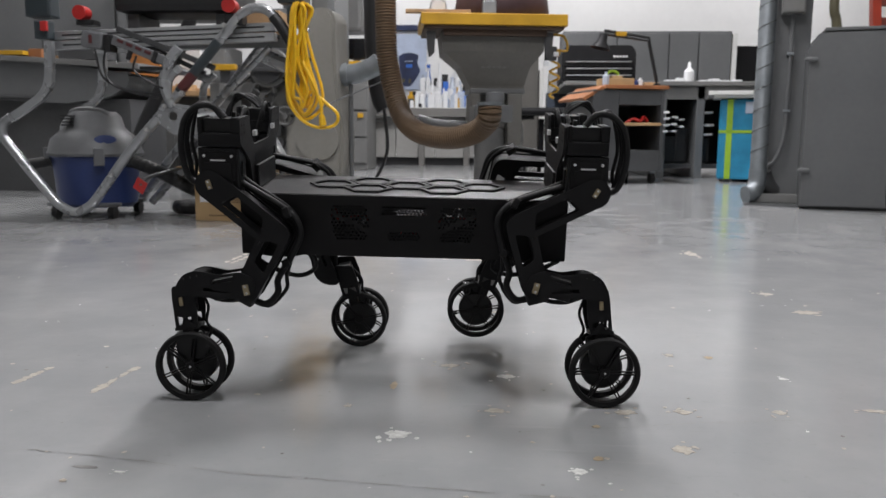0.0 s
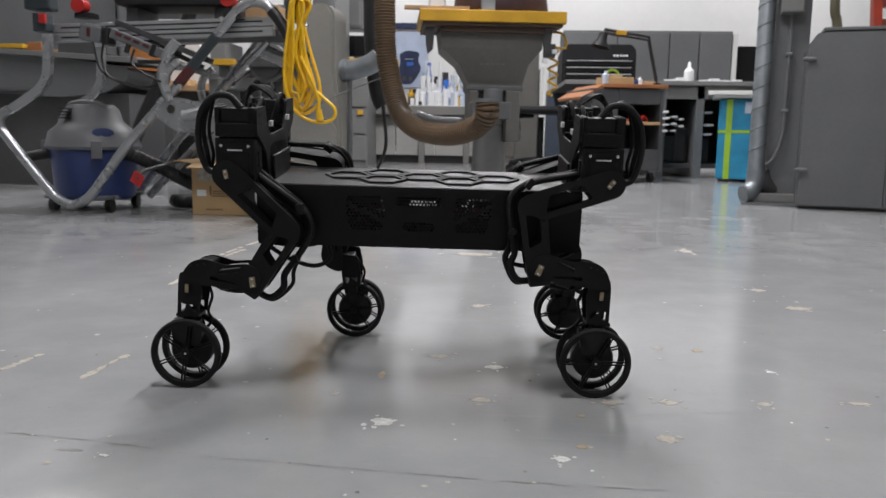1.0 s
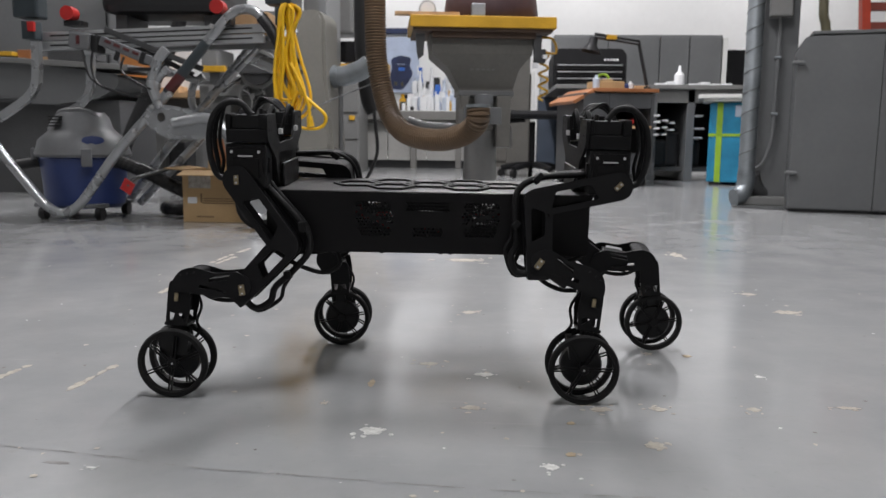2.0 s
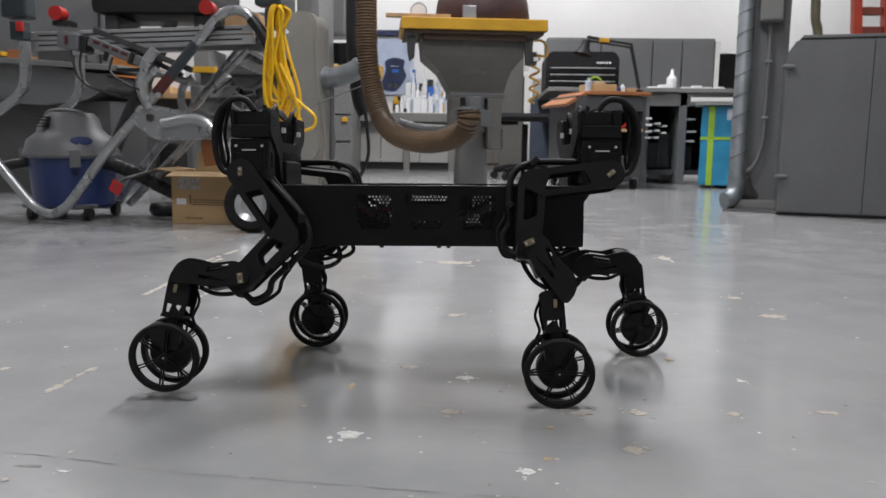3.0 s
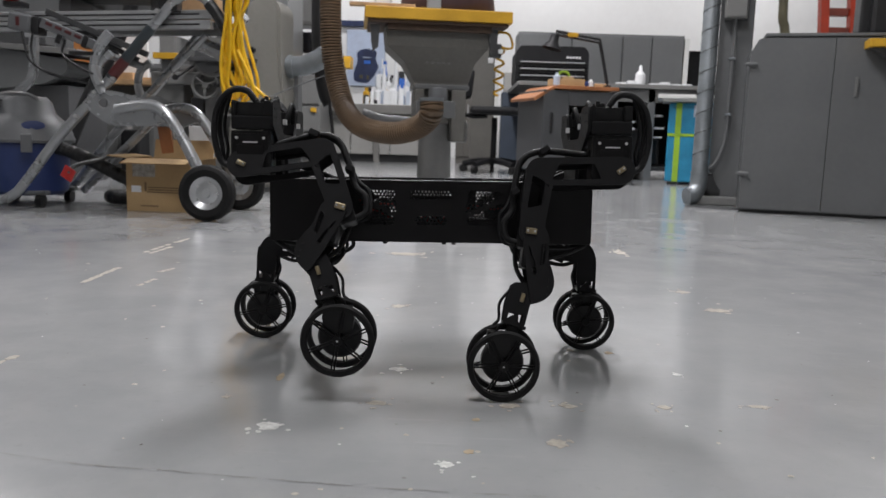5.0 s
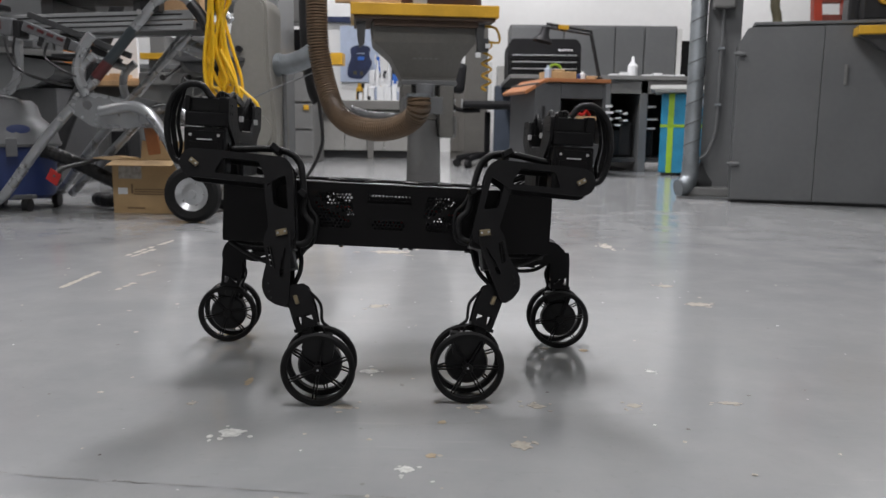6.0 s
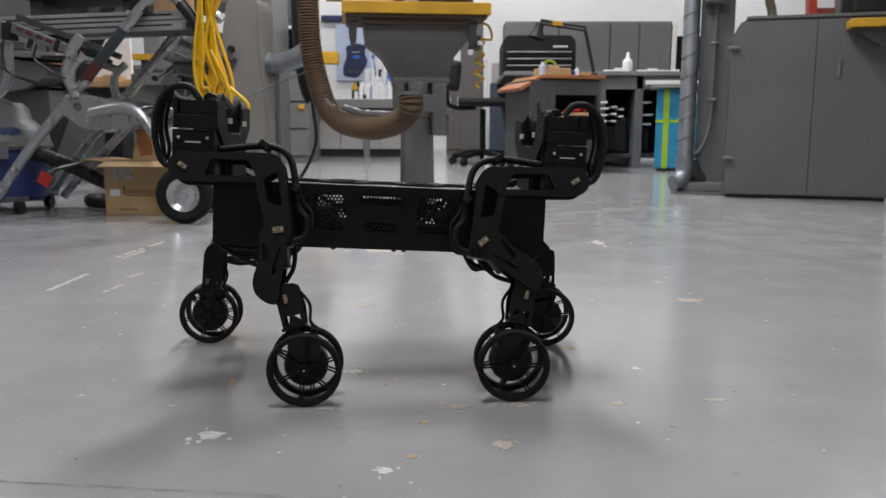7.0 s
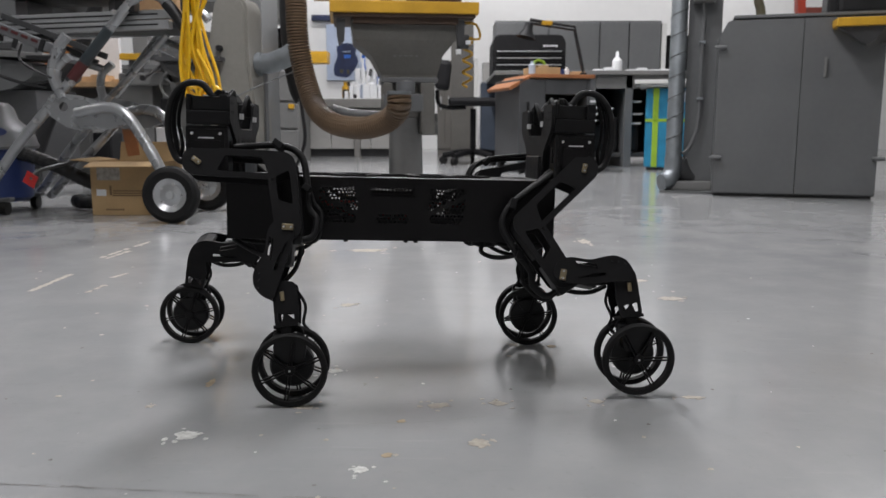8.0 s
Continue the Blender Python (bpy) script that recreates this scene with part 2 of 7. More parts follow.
MAROON = material("maroon_dusty_cast", (0.060, 0.030, 0.032), 0.5, vary=0.3, scale=6, bump=0.1)
WHITE = material("white_plastic", (0.72, 0.73, 0.74), 0.4, vary=0.06, scale=12)
WHITE_PAINT = material("white_cabinet_paint", (0.62, 0.62, 0.60), 0.5, vary=0.06, scale=3)
CYAN = material("blue_wrap_sheet", (0.022, 0.215, 0.37), 0.35, vary=0.25, scale=9, bump=0.5, bump_scale=16)
GREEN = material("lime_tape", (0.28, 0.46, 0.03), 0.45, vary=0.12, scale=20)
POSTER = material("pale_blue_poster", (0.45, 0.52, 0.66), 0.4, vary=0.15, scale=6)
NAVY = material("navy_print", (0.015, 0.025, 0.075), 0.4, vary=0.4, scale=12)
CLEAR = material("clear_bottle", (0.45, 0.50, 0.58), 0.2, vary=0.1)
SCREEN = material("dark_screen", (0.006, 0.006, 0.007), 0.15, vary=0.2)
CHIP_WHITE = material("bare_white_chip", (0.52, 0.52, 0.50), 0.75, vary=0.3, scale=110)
CHIP_TAN = material("bare_tan_concrete", (0.352, 0.320, 0.272), 0.8, vary=0.3, scale=90)
STREAK_TAN = material("worn_tan_streak", (0.345, 0.315, 0.268), 0.7, vary=0.25, scale=70)
CHIP_OCHRE = material("ochre_stain", (0.32, 0.25, 0.165), 0.75, vary=0.3, scale=60)
GROOVE = material("dark_crack", (0.19, 0.185, 0.18), 0.9, vary=0.2, scale=50)

WALL_Y, HIGH = 12.24, 3.70  # inner face of the far wall, height of the ceiling
bm = bmesh.new()
box(bm, -7.7, 7.7, -4.2, WALL_Y + 0.2, -0.2, 0)
floor = tagged(link("floor", bm, FLOOR), "grey painted concrete workshop floor with chipped spots", "floor", kind="structure")
for nm, b in (("wall_north", (-7.5, 7.5, WALL_Y, WALL_Y + 0.2, 0, HIGH)), ("wall_south", (-7.5, 7.5, -4.2, -4.0, 0, HIGH)), ("wall_west", (-7.7, -7.5, -4.2, WALL_Y + 0.2, 0, HIGH)), ("wall_east", (7.5, 7.7, -4.2, WALL_Y + 0.2, 0, HIGH))):
    bm = bmesh.new()
    box(bm, *b)
    tagged(link(nm, bm, WALL), "plain white painted workshop wall", "wall", kind="structure")
bm = bmesh.new()
box(bm, -7.7, 7.7, -4.2, WALL_Y + 0.2, HIGH, HIGH + 0.35)
tagged(link("ceiling", bm, WALL), "plain white workshop ceiling", "ceiling", kind="structure")

LIT = glow("lamp_diffuser", (1.0, 0.97, 0.93), 4.0)
for lx, ly in LAMPS:
    fit_ob = thing("ceiling_light", "long white ceiling light with glowing diffuser", "ceiling light", "ceiling lights")
    bm = bmesh.new()
    box(bm, lx - 0.17, lx + 0.17, ly - 0.64, ly + 0.64, HIGH - 0.08, HIGH, 0.005)
    part("frame", bm, WHITE_PAINT, fit_ob)
    bm = bmesh.new()
    box(bm, lx - 0.15, lx + 0.15, ly - 0.62, ly + 0.62, HIGH - 0.088, HIGH - 0.081, 0.002)
    part("diffuser", bm, LIT, fit_ob)

# housings for the added wall lamps, out of view
for lx in WALL_FILLS:
    fit_ob = thing("wall_washer", "added unseen white lamp housing turned to the wall", "ceiling light", "wall washers")
    bm = bmesh.new()
    box(bm, lx - 0.63, lx + 0.63, -0.03, 0.03, 0.012, 0.06, 0.006, Matrix.Translation((0, 10.80, 3.50)) @ Matrix.Rotation(radians(52), 4, "X"))
    part("housing", bm, WHITE_PAINT, fit_ob)
    bm = bmesh.new()
    for dx in (-0.4, 0.4):
        rod(bm, (lx + dx, 10.77, 3.53), (lx + dx, 10.77, HIGH), 0.012, 10)
    part("bracket", bm, WHITE_PAINT, fit_ob)


def flake(x, y, w, h, mat, name, rng, z=0.0012):
    """A thin irregular chip lying on the floor, each at a height of its own."""
    z *= rng.uniform(0.6, 1.6)
    low = rng.uniform(-0.004, -0.001)
    bm = bmesh.new()
    k = 21
    vs = [bm.verts.new((x + w / 2 * (0.55 + 0.55 * rng.random()) * math.cos(i * math.tau / k), y + h / 2 * (0.55 + 0.55 * rng.random()) * math.sin(i * math.tau / k), low)) for i in range(k)]
    f = bm.faces.new(vs)
    top = bmesh.ops.extrude_face_region(bm, geom=[f])
    bmesh.ops.translate(bm, vec=(0, 0, z - low), verts=[v for v in top["geom"] if isinstance(v, bmesh.types.BMVert)])
    part(name, bm, mat, floor)


WHITE_CHIPS = [(-0.057, 0.982, 0.034, 0.031), (0.166, 0.884, 0.023, 0.022), (0.086, 1.240, 0.031, 0.027), (0.526, 1.266, 0.015, 0.015), (-0.357, 0.840, 0.015, 0.006)]
TAN_CHIPS = [(0.300, 0.960, 0.030, 0.029), (0.068, 1.079, 0.032, 0.021), (-0.006, 1.292, 0.038, 0.023), (0.744, 1.763, 0.058, 0.038), (0.466, 1.105, 0.021, 0.019), (0.249, 1.088, 0.035, 0.021), (0.602, 1.124, 0.037, 0.015), (-0.140, 1.081, 0.013, 0.012), (0.698, 2.614, 0.049, 0.101), (0.373, 1.391, 0.016, 0.018), (0.007, 2.424, 0.121, 0.066), (0.049, 1.694, 0.032, 0.033), (0.330, 1.097, 0.027, 0.022), (0.726, 1.965, 0.037, 0.037)]
OCHRE_CHIPS = [(0.193, 0.922, 0.015, 0.016), (-0.087, 1.181, 0.012, 0.049), (0.203, 1.029, 0.013, 0.013), (0.438, 1.380, 0.018, 0.018)]
DARK_SCUFFS = [(0.141, 1.178, 0.006, 0.011), (-0.402, 0.850, 0.032, 0.010)]
TAN_STREAKS = [(-0.690, 1.801, -0.694, 2.028), (-0.556, 1.811, -0.550, 1.901), (-0.574, 1.992, -0.558, 2.050), (-0.708, 2.276, -0.696, 2.409), (-0.720, 2.471, -0.706, 2.583), (-0.668, 1.136, -0.655, 1.226), (-0.529, 1.085, -0.518, 1.235), (-0.691, 1.824, -0.696, 2.063), (-0.729, 2.288, -0.719, 2.458), (-0.711, 2.495, -0.707, 2.595)]
rng = random.Random(5)
for rows, mat, nm in ((WHITE_CHIPS, CHIP_WHITE, "white_chip"), (TAN_CHIPS, CHIP_TAN, "tan_chip"), (OCHRE_CHIPS, CHIP_OCHRE, "ochre_stain"), (DARK_SCUFFS, GROOVE, "dark_scuff")):
    for x, y, w, h in rows:
        flake(x, y, w, h, mat, nm, rng, 0.0003)
        if nm in ("white_chip", "tan_chip"):
            for _ in range(7):
                flake(x + rng.uniform(-0.8, 0.8) * w, y + rng.uniform(-1, 1) * h, w * rng.uniform(0.1, 0.3), h * rng.uniform(0.15, 0.4), mat, nm, rng, 0.00025)
for x0, y0, x1, y1 in TAN_STREAKS:
    for k in range(7):
        u = (k + 0.5) / 7 + rng.uniform(-0.04, 0.04)
        if rng.random() < 0.85:
            flake(x0 + (x1 - x0) * u, y0 + (y1 - y0) * u, rng.uniform(0.011, 0.021), abs(y1 - y0) / 4.5, STREAK_TAN, "tan_chip", rng, 0.0003)
bm = bmesh.new()
line = spline([(-1.251, 0.973, 0), (-0.842, 0.921, 0), (-0.528, 0.895, 0), (-0.385, 0.878, 0), (-0.233, 0.848, 0), (-0.082, 0.834, 0), (0.095, 0.818, 0), (0.271, 0.811, 0)], 14)
for i, (p, q) in enumerate(zip(line, line[1:])):
    w0 = 0.0005 + 0.0016 * noise.noise((i * 0.37, 0, 0)) + 0.0005 * noise.noise((i * 1.9, 2, 0))
    if w0 < 0.0001:
        continue
    a, b = p.y + 0.004 * noise.noise((i * 0.6, 5, 0)), q.y + 0.004 * noise.noise((i * 0.6 + 0.6, 5, 0))
    bm.faces.new([bm.verts.new(v) for v in ((p.x, a - w0, 0.0006), (q.x, b - w0, 0.0006), (q.x, b + w0, 0.0006), (p.x, a + w0, 0.0006))])
part("floor_crack", bm, GROOVE, floor, "thin dark crack in the paint")

CRACK2 = material("faint_crack", (0.20, 0.195, 0.19), 0.8, vary=0.25, scale=60)
for way, width in (([(0.107, 1.002, 0), (0.169, 1.020, 0), (0.230, 1.026, 0), (0.315, 1.048, 0), (0.390, 1.062, 0), (0.514, 1.082, 0)], 0.0009), ([(0.432, 1.330, 0), (0.489, 1.365, 0), (0.552, 1.396, 0)], 0.0008)):
    bm = bmesh.new()
    line = spline(way, 16)
    for i, (p, q) in enumerate(zip(line, line[1:])):
        w0 = width * (0.45 + 0.55 * noise.noise((i * 0.9, 3, way[0][0])))
        a, b = p.y + 0.002 * noise.noise((i * 0.8, 9, 0)), q.y + 0.002 * noise.noise((i * 0.8 + 0.8, 9, 0))
        if w0 > 0.0002:
            bm.faces.new([bm.verts.new(v) for v in ((p.x, a - w0, 0.0005), (q.x, b - w0, 0.0005), (q.x, b + w0, 0.0005), (p.x, a + w0, 0.0005))])
    part("floor_crack", bm, CRACK2, floor, "faint hairline crack in the paint")
SPECK_DARK = material("dark_speck", (0.10, 0.09, 0.08), 0.8, vary=0.3, scale=60)
rng = random.Random(14)
for mat, count, big in ((CHIP_WHITE, 120, 0.0032), (CHIP_TAN, 130, 0.0050), (SPECK_DARK, 90, 0.0030)):
    bm = bmesh.new()
    for _ in range(count):
        x, y, w0 = rng.uniform(-1.3, 1.6), 0.68 + 2.5 * rng.random() ** 1.4, big * rng.uniform(0.35, 1.1)
        bm.faces.new([bm.verts.new((x + w0 * rng.uniform(0.5, 1.2) * math.cos(k * math.tau / 7), y + w0 * rng.uniform(0.5, 1.2) * math.sin(k * math.tau / 7), 0.0007)) for k in range(7)])
    tagged(part("floor_speck", bm, mat, floor), kind="stuff")


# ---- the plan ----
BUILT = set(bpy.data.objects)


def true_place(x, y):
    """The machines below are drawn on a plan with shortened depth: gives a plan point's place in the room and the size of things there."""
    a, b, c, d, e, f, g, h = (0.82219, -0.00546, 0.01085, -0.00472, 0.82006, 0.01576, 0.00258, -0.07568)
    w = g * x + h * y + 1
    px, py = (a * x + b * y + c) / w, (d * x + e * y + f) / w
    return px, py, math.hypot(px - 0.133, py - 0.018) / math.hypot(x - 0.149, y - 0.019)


HELD_BY = {"thin_cable": "bandsaw", "dust_hose": "edge_sander", "clear_hose": "edge_sander", "air_hose": "edge_sander", "wood_strip": "edge_sander", "bench_sander": "machine_cabinet", "extension_cord": "saw_stand", "miter_saw": "saw_stand", "wood_block": "saw_stand",
           "board": "wrapped_stack", "machine_screen": "drawer_cabinet", "wood_offcut": "grey_bench", "plywood_board": "grey_bench", "tool_case": "grey_bench", "workshop_item": "jointer", "storage_box": "storage_rack", "desk_lamp": "rolling_workbench"}


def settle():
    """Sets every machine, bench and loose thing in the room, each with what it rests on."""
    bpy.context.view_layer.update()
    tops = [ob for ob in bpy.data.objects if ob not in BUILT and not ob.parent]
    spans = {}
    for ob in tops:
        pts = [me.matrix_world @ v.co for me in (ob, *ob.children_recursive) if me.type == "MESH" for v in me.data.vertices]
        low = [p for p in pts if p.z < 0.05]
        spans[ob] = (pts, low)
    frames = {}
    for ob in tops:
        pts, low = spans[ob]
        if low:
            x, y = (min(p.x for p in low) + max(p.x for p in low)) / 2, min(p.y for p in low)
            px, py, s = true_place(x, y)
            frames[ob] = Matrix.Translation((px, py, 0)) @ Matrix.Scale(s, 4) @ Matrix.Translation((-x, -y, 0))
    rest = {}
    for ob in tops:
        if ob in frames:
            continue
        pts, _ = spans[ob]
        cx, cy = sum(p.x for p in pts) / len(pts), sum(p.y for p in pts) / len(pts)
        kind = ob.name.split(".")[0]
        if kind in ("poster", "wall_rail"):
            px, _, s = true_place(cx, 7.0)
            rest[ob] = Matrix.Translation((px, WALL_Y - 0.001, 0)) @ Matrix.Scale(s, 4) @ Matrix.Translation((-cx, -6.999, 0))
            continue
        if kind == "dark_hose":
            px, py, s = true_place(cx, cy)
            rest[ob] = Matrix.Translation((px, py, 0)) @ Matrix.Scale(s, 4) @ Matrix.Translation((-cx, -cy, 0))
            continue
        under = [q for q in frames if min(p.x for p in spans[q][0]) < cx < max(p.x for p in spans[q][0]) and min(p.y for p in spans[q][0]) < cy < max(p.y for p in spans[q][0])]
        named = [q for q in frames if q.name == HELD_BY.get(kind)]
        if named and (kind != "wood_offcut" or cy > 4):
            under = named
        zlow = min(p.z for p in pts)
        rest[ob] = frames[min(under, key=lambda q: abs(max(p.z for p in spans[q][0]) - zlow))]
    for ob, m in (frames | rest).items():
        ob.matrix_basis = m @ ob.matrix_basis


# ---- machines at the right ----
TURN = Matrix.Translation((1.475, 3.81, 0)) @ Matrix.Rotation(radians(-16), 4, "Z") @ Matrix.Diagonal((1, 1, 1.035, 1))


def machine_cabinet():
    cab = thing("machine_cabinet", "grey painted steel machine cabinet with two closed doors", "cabinet", m=TURN)
    bm = bmesh.new()
    loop = [(0.0, 0.012), (0.69, 0.012), (0.69, 0.775), (0.07, 0.775), (0.035, 0.765), (0.0, 0.70)]
    plate(bm, loop, [], 0.60, Matrix.Translation((0, 0.02, 0)))
    part("body", bm, GREY_PAINT, cab)
    bm = bmesh.new()
    box(bm, 0.01, 0.68, 0.03, 0.60, 0.0, 0.012)
    part("plinth", bm, DARK_GREY, cab)
    bm = bmesh.new()
    box(bm, 0.06, 0.72, 0.005, 0.64, 0.776, 0.790, 0.003)
    part("top_plate", bm, GREY_PAINT, cab)
    for x0, x1, nm in ((0.004, 0.3525, 0), (0.3555, 0.686, 1)):
        bm = bmesh.new()
        lp = [(x0, 0.018), (x1, 0.018), (x1, 0.768), (x0 + (0.06 if nm == 0 else 0), 0.768)] + ([(x0, 0.70)] if nm == 0 else [])
        plate(bm, rounded(lp, 0.006), [], 0.018, Matrix.Translation((0, 0.0, 0)))
        door = part("door", bm, GREY_PAINT, cab)
        hx = x0 if nm == 0 else x1
        for z in (0.175, 0.655):
            bm = bmesh.new()
            rod(bm, (hx - 0.022, -0.010, z), (hx + 0.028, -0.010, z), 0.0085, 12)
            box(bm, hx - 0.012, hx + 0.016, -0.006, 0.001, z - 0.010, z + 0.010, 0.002)
            part("hinge", bm, GREY_PAINT, door)
        if nm == 1:
            bm = bmesh.new()
            box(bm, 0.444, 0.460, -0.006, 0.0, 0.520, 0.605, 0.003)
            box(bm, 0.449, 0.455, -0.012, -0.005, 0.530, 0.595, 0.002)
            part("handle", bm, MID_GREY, door)
    return cab


def bench_machine():
    """A yellow-tabled machine that stands on the cabinet."""
    m = thing("bench_sander", "yellow-tabled bench machine standing on the grey cabinet", "machine", m=TURN @ Matrix.Translation((0, 0, 0.790)))
    bm = bmesh.new()
    box(bm, 0.465, 1.05, -0.13, -0.004, -0.072, -0.038, 0.004)
    box(bm, 0.50, 1.0, -0.004, 0.004, -0.060, -0.045, 0.002)
    part("table", bm, YELLOW, m, "worn yellow metal table")
    bm = bmesh.new()
    plate(bm, [(0.475, -0.0725), (0.66, -0.0725), (0.625, -0.125), (0.59, -0.145), (0.555, -0.128), (0.515, -0.095)], [], 0.05, Matrix.Translation((0, -0.10, 0)))
    part("bracket", bm, DARK_GREY, m)
    bm = bmesh.new()
    box(bm, 0.50, 1.0, 0.10, 0.36, 0.0005, 0.42, 0.02)
    box(bm, 0.46, 0.53, 0.14, 0.30, 0.0005, 0.34, 0.012)
    part("motor_housing", bm, BLACK, m)
    bm = bmesh.new()
    rod(bm, (0.60, 0.11, 0.10), (0.60, 0.075, 0.10), 0.030, 20)
    part("knob", bm, YELLOW, m)
    bm = bmesh.new()
    rod(bm, (0.60, 0.074, 0.10), (0.60, 0.065, 0.10), 0.014, 16)
    part("hub", bm, BLACK, m)
    return m


def steel_column():
    m = thing("steel_column", "grey steel column with an electric box and conduit", "column", m=Matrix.Translation((1.375, 3.97, 0)) @ Matrix.Rotation(radians(-16), 4, "Z"))
    bm = bmesh.new()
    for y in (0.0, 0.14):
        box(bm, 0.0, 0.15, y, y + 0.012, 0.012, 3.29)
    box(bm, 0.069, 0.081, 0.012, 0.14, 0.012, 3.29)
    part("column_shaft", bm, GREY_PAINT, m)
    bm = bmesh.new()
    box(bm, -0.10, 0.24, -0.10, 0.24, 0.0, 0.012, 0.002)
    part("base_plate", bm, GREY_PAINT, m)
    bm = bmesh.new()
    box(bm, -0.06, 0.20, -0.07, -0.002, 0.0125, 0.055, 0.006)
    part("foot", bm, MID_GREY, m)
    bm = bmesh.new()
    box(bm, 0.015, 0.115, -0.075, -0.001, 0.885, 1.06, 0.005)
    b = part("switch_box", bm, MID_GREY, m)
    bm = bmesh.new()
    box(bm, 0.020, 0.110, -0.080, -0.076, 0.892, 1.05, 0.002)
    part("cover", bm, MID_GREY, b)
    bm = bmesh.new()
    tube(bm, [(0.065, -0.03, 0.89), (0.066, -0.028, 0.75), (0.065, -0.028, 0.50), (0.062, -0.028, 0.33), (0.03, -0.03, 0.22), (-0.02, -0.03, 0.18)], 0.009, 10)
    part("conduit", bm, GREY_PAINT, m)
    for z in (0.70, 0.44):
        bm = bmesh.new()
        box(bm, 0.050, 0.080, -0.040, -0.001, z, z + 0.012, 0.002)
        part("clamp", bm, GALV, m)
    return m


SEAM = material("dull_duct_seam", (0.12, 0.125, 0.13), 0.6, metal=0.6, vary=0.2, scale=20)


def spiral_duct():
    m = thing("dust_duct", "galvanised spiral dust duct with an elbow near the floor", "duct")
    bm = bmesh.new()
    lathe(bm, [(0.040, 0.15), (0.041, 0.16), (0.038, 0.17), (0.038, 3.29)], Matrix.Translation((1.318, 3.93, 0)), 28)
    p = part("pipe", bm, GALV, m, smooth=True)
    for k in range(26):
        z0 = 0.20 + k * 0.095
        bm = bmesh.new()
        tube(bm, [(1.318 + 0.0385 * math.cos(a), 3.93 + 0.0385 * math.sin(a), z0 + 0.095 * a / math.tau) for a in [math.tau * i / 20 for i in range(21)]], 0.0024, 6, 1)
        part("seam", bm, SEAM, p)
    bm = bmesh.new()
    tube(bm, [(1.318, 3.93, 0.17), (1.318, 3.93, 0.13), (1.312, 3.925, 0.09), (1.293, 3.91, 0.060), (1.272, 3.905, 0.050), (1.255, 3.90, 0.047)], 0.041, 24, 4)
    part("elbow", bm, GALV, m, smooth=True)
    bm = bmesh.new()
    tube(bm, [(1.340, 3.95, 0.15), (1.365, 3.96, 0.10), (1.40, 3.97, 0.075), (1.46, 3.98, 0.07)], 0.045, 20, 4)
    part("branch", bm, DARK_GREY, m, smooth=True)
    return m


def wrapped_stack():
    m = thing("wrapped_stack", "stacked boards wrapped in blue sheet with lime tape", "wrapped stack", m=Matrix.Translation((1.435, 5.10, 0)) @ Matrix.Rotation(radians(-16), 4, "Z"))
    bm = bmesh.new()
    box(bm, 0, 0.40, 0, 0.34, 0.018, 0.505, 0.012)
    for v in bm.verts:
        v.co.x += 0.006 * noise.noise(v.co * 9)
    part("blue_wrap", bm, CYAN, m)
    for x0, x1, z0, z1 in ((0.045, 0.080, 0.02, 0.505), (0.0, 0.40, 0.300, 0.318)):
        bm = bmesh.new()
        box(bm, x0, x1, -0.004, 0.0, z0, z1)
        part("tape", bm, GREEN, m, "lime green tape")
    for x in (0.02, 0.32):
        bm = bmesh.new()
        box(bm, x, x + 0.06, 0.02, 0.32, 0, 0.018)
        part("runner", bm, DARK_GREY, m)
    bm = bmesh.new()
    box(bm, 0.15, 0.31, -0.006, -0.001, 0.42, 0.49, 0.002)
    part("clear_film", bm, CLEAR, m, "crumpled clear film")
    return m


def white_board_slab():
    m = Matrix.Translation((1.35, 5.04, 0.006)) @ Matrix.Rotation(radians(-14), 4, "Z")
    bm = bmesh.new()
    box(bm, 0, 0.58, 0, 0.42, 0.522, 0.547, 0.003, m)
    box(bm, 0.03, 0.56, 0.02, 0.40, 0.5055, 0.522, 0.002, m)
    tagged(link("board", bm, WHITE_PAINT), "pale board lying on the wrapped blue stack", "board")


LADDER_DARK = material("dark_red_rung", (0.20, 0.045, 0.03), 0.5, vary=0.2)
OLIVE = material("dark_olive_pole", (0.075, 0.066, 0.035), 0.5, vary=0.3, scale=12)


def ladder():
    m = thing("step_ladder", "orange-red ladder leaning behind the machine", "ladder")
    for x in (2.745, 2.955):
        bm = bmesh.new()
        tube(bm, [(x, 5.9, 0), (x + 0.02, 6.3, 2.2)], 0.042, 4, 1)
        part("rail", bm, LADDER, m)
    for k in range(14):
        bm = bmesh.new()
        box(bm, 2.790, 2.930, 5.925 + 0.0255 * k, 5.985 + 0.0255 * k, 0.20 + 0.14 * k, 0.255 + 0.14 * k, 0.004)
        part("rung", bm, LADDER_DARK, m)
    bm = bmesh.new()
    tube(bm, [(2.42, 5.6, 0.0), (2.30, 5.6, 0.95), (2.265, 5.6, 1.2), (2.25, 5.6, 2.4)], 0.030, 10, 4)
    tagged(link("olive_pole", bm, OLIVE), "dark olive pole standing behind the grey cabinet", "pole")


for f in (machine_cabinet, bench_machine, steel_column, spiral_duct, wrapped_stack, white_board_slab, ladder):
    f()


# ---- workbenches at the back ----
PALE_GREY = material("pale_grey_panel", (0.30, 0.295, 0.28), 0.55, vary=0.12, scale=4)
BLACK_MATTE = material("matt_black_paint", (0.008, 0.008, 0.009), 0.6, vary=0.25, scale=20, spec=0.2)
BENCH_GREY = material("worn_dark_grey_paint", (0.060, 0.062, 0.065), 0.45, vary=0.2, scale=6.0, bump=0.12, bump_scale=160)


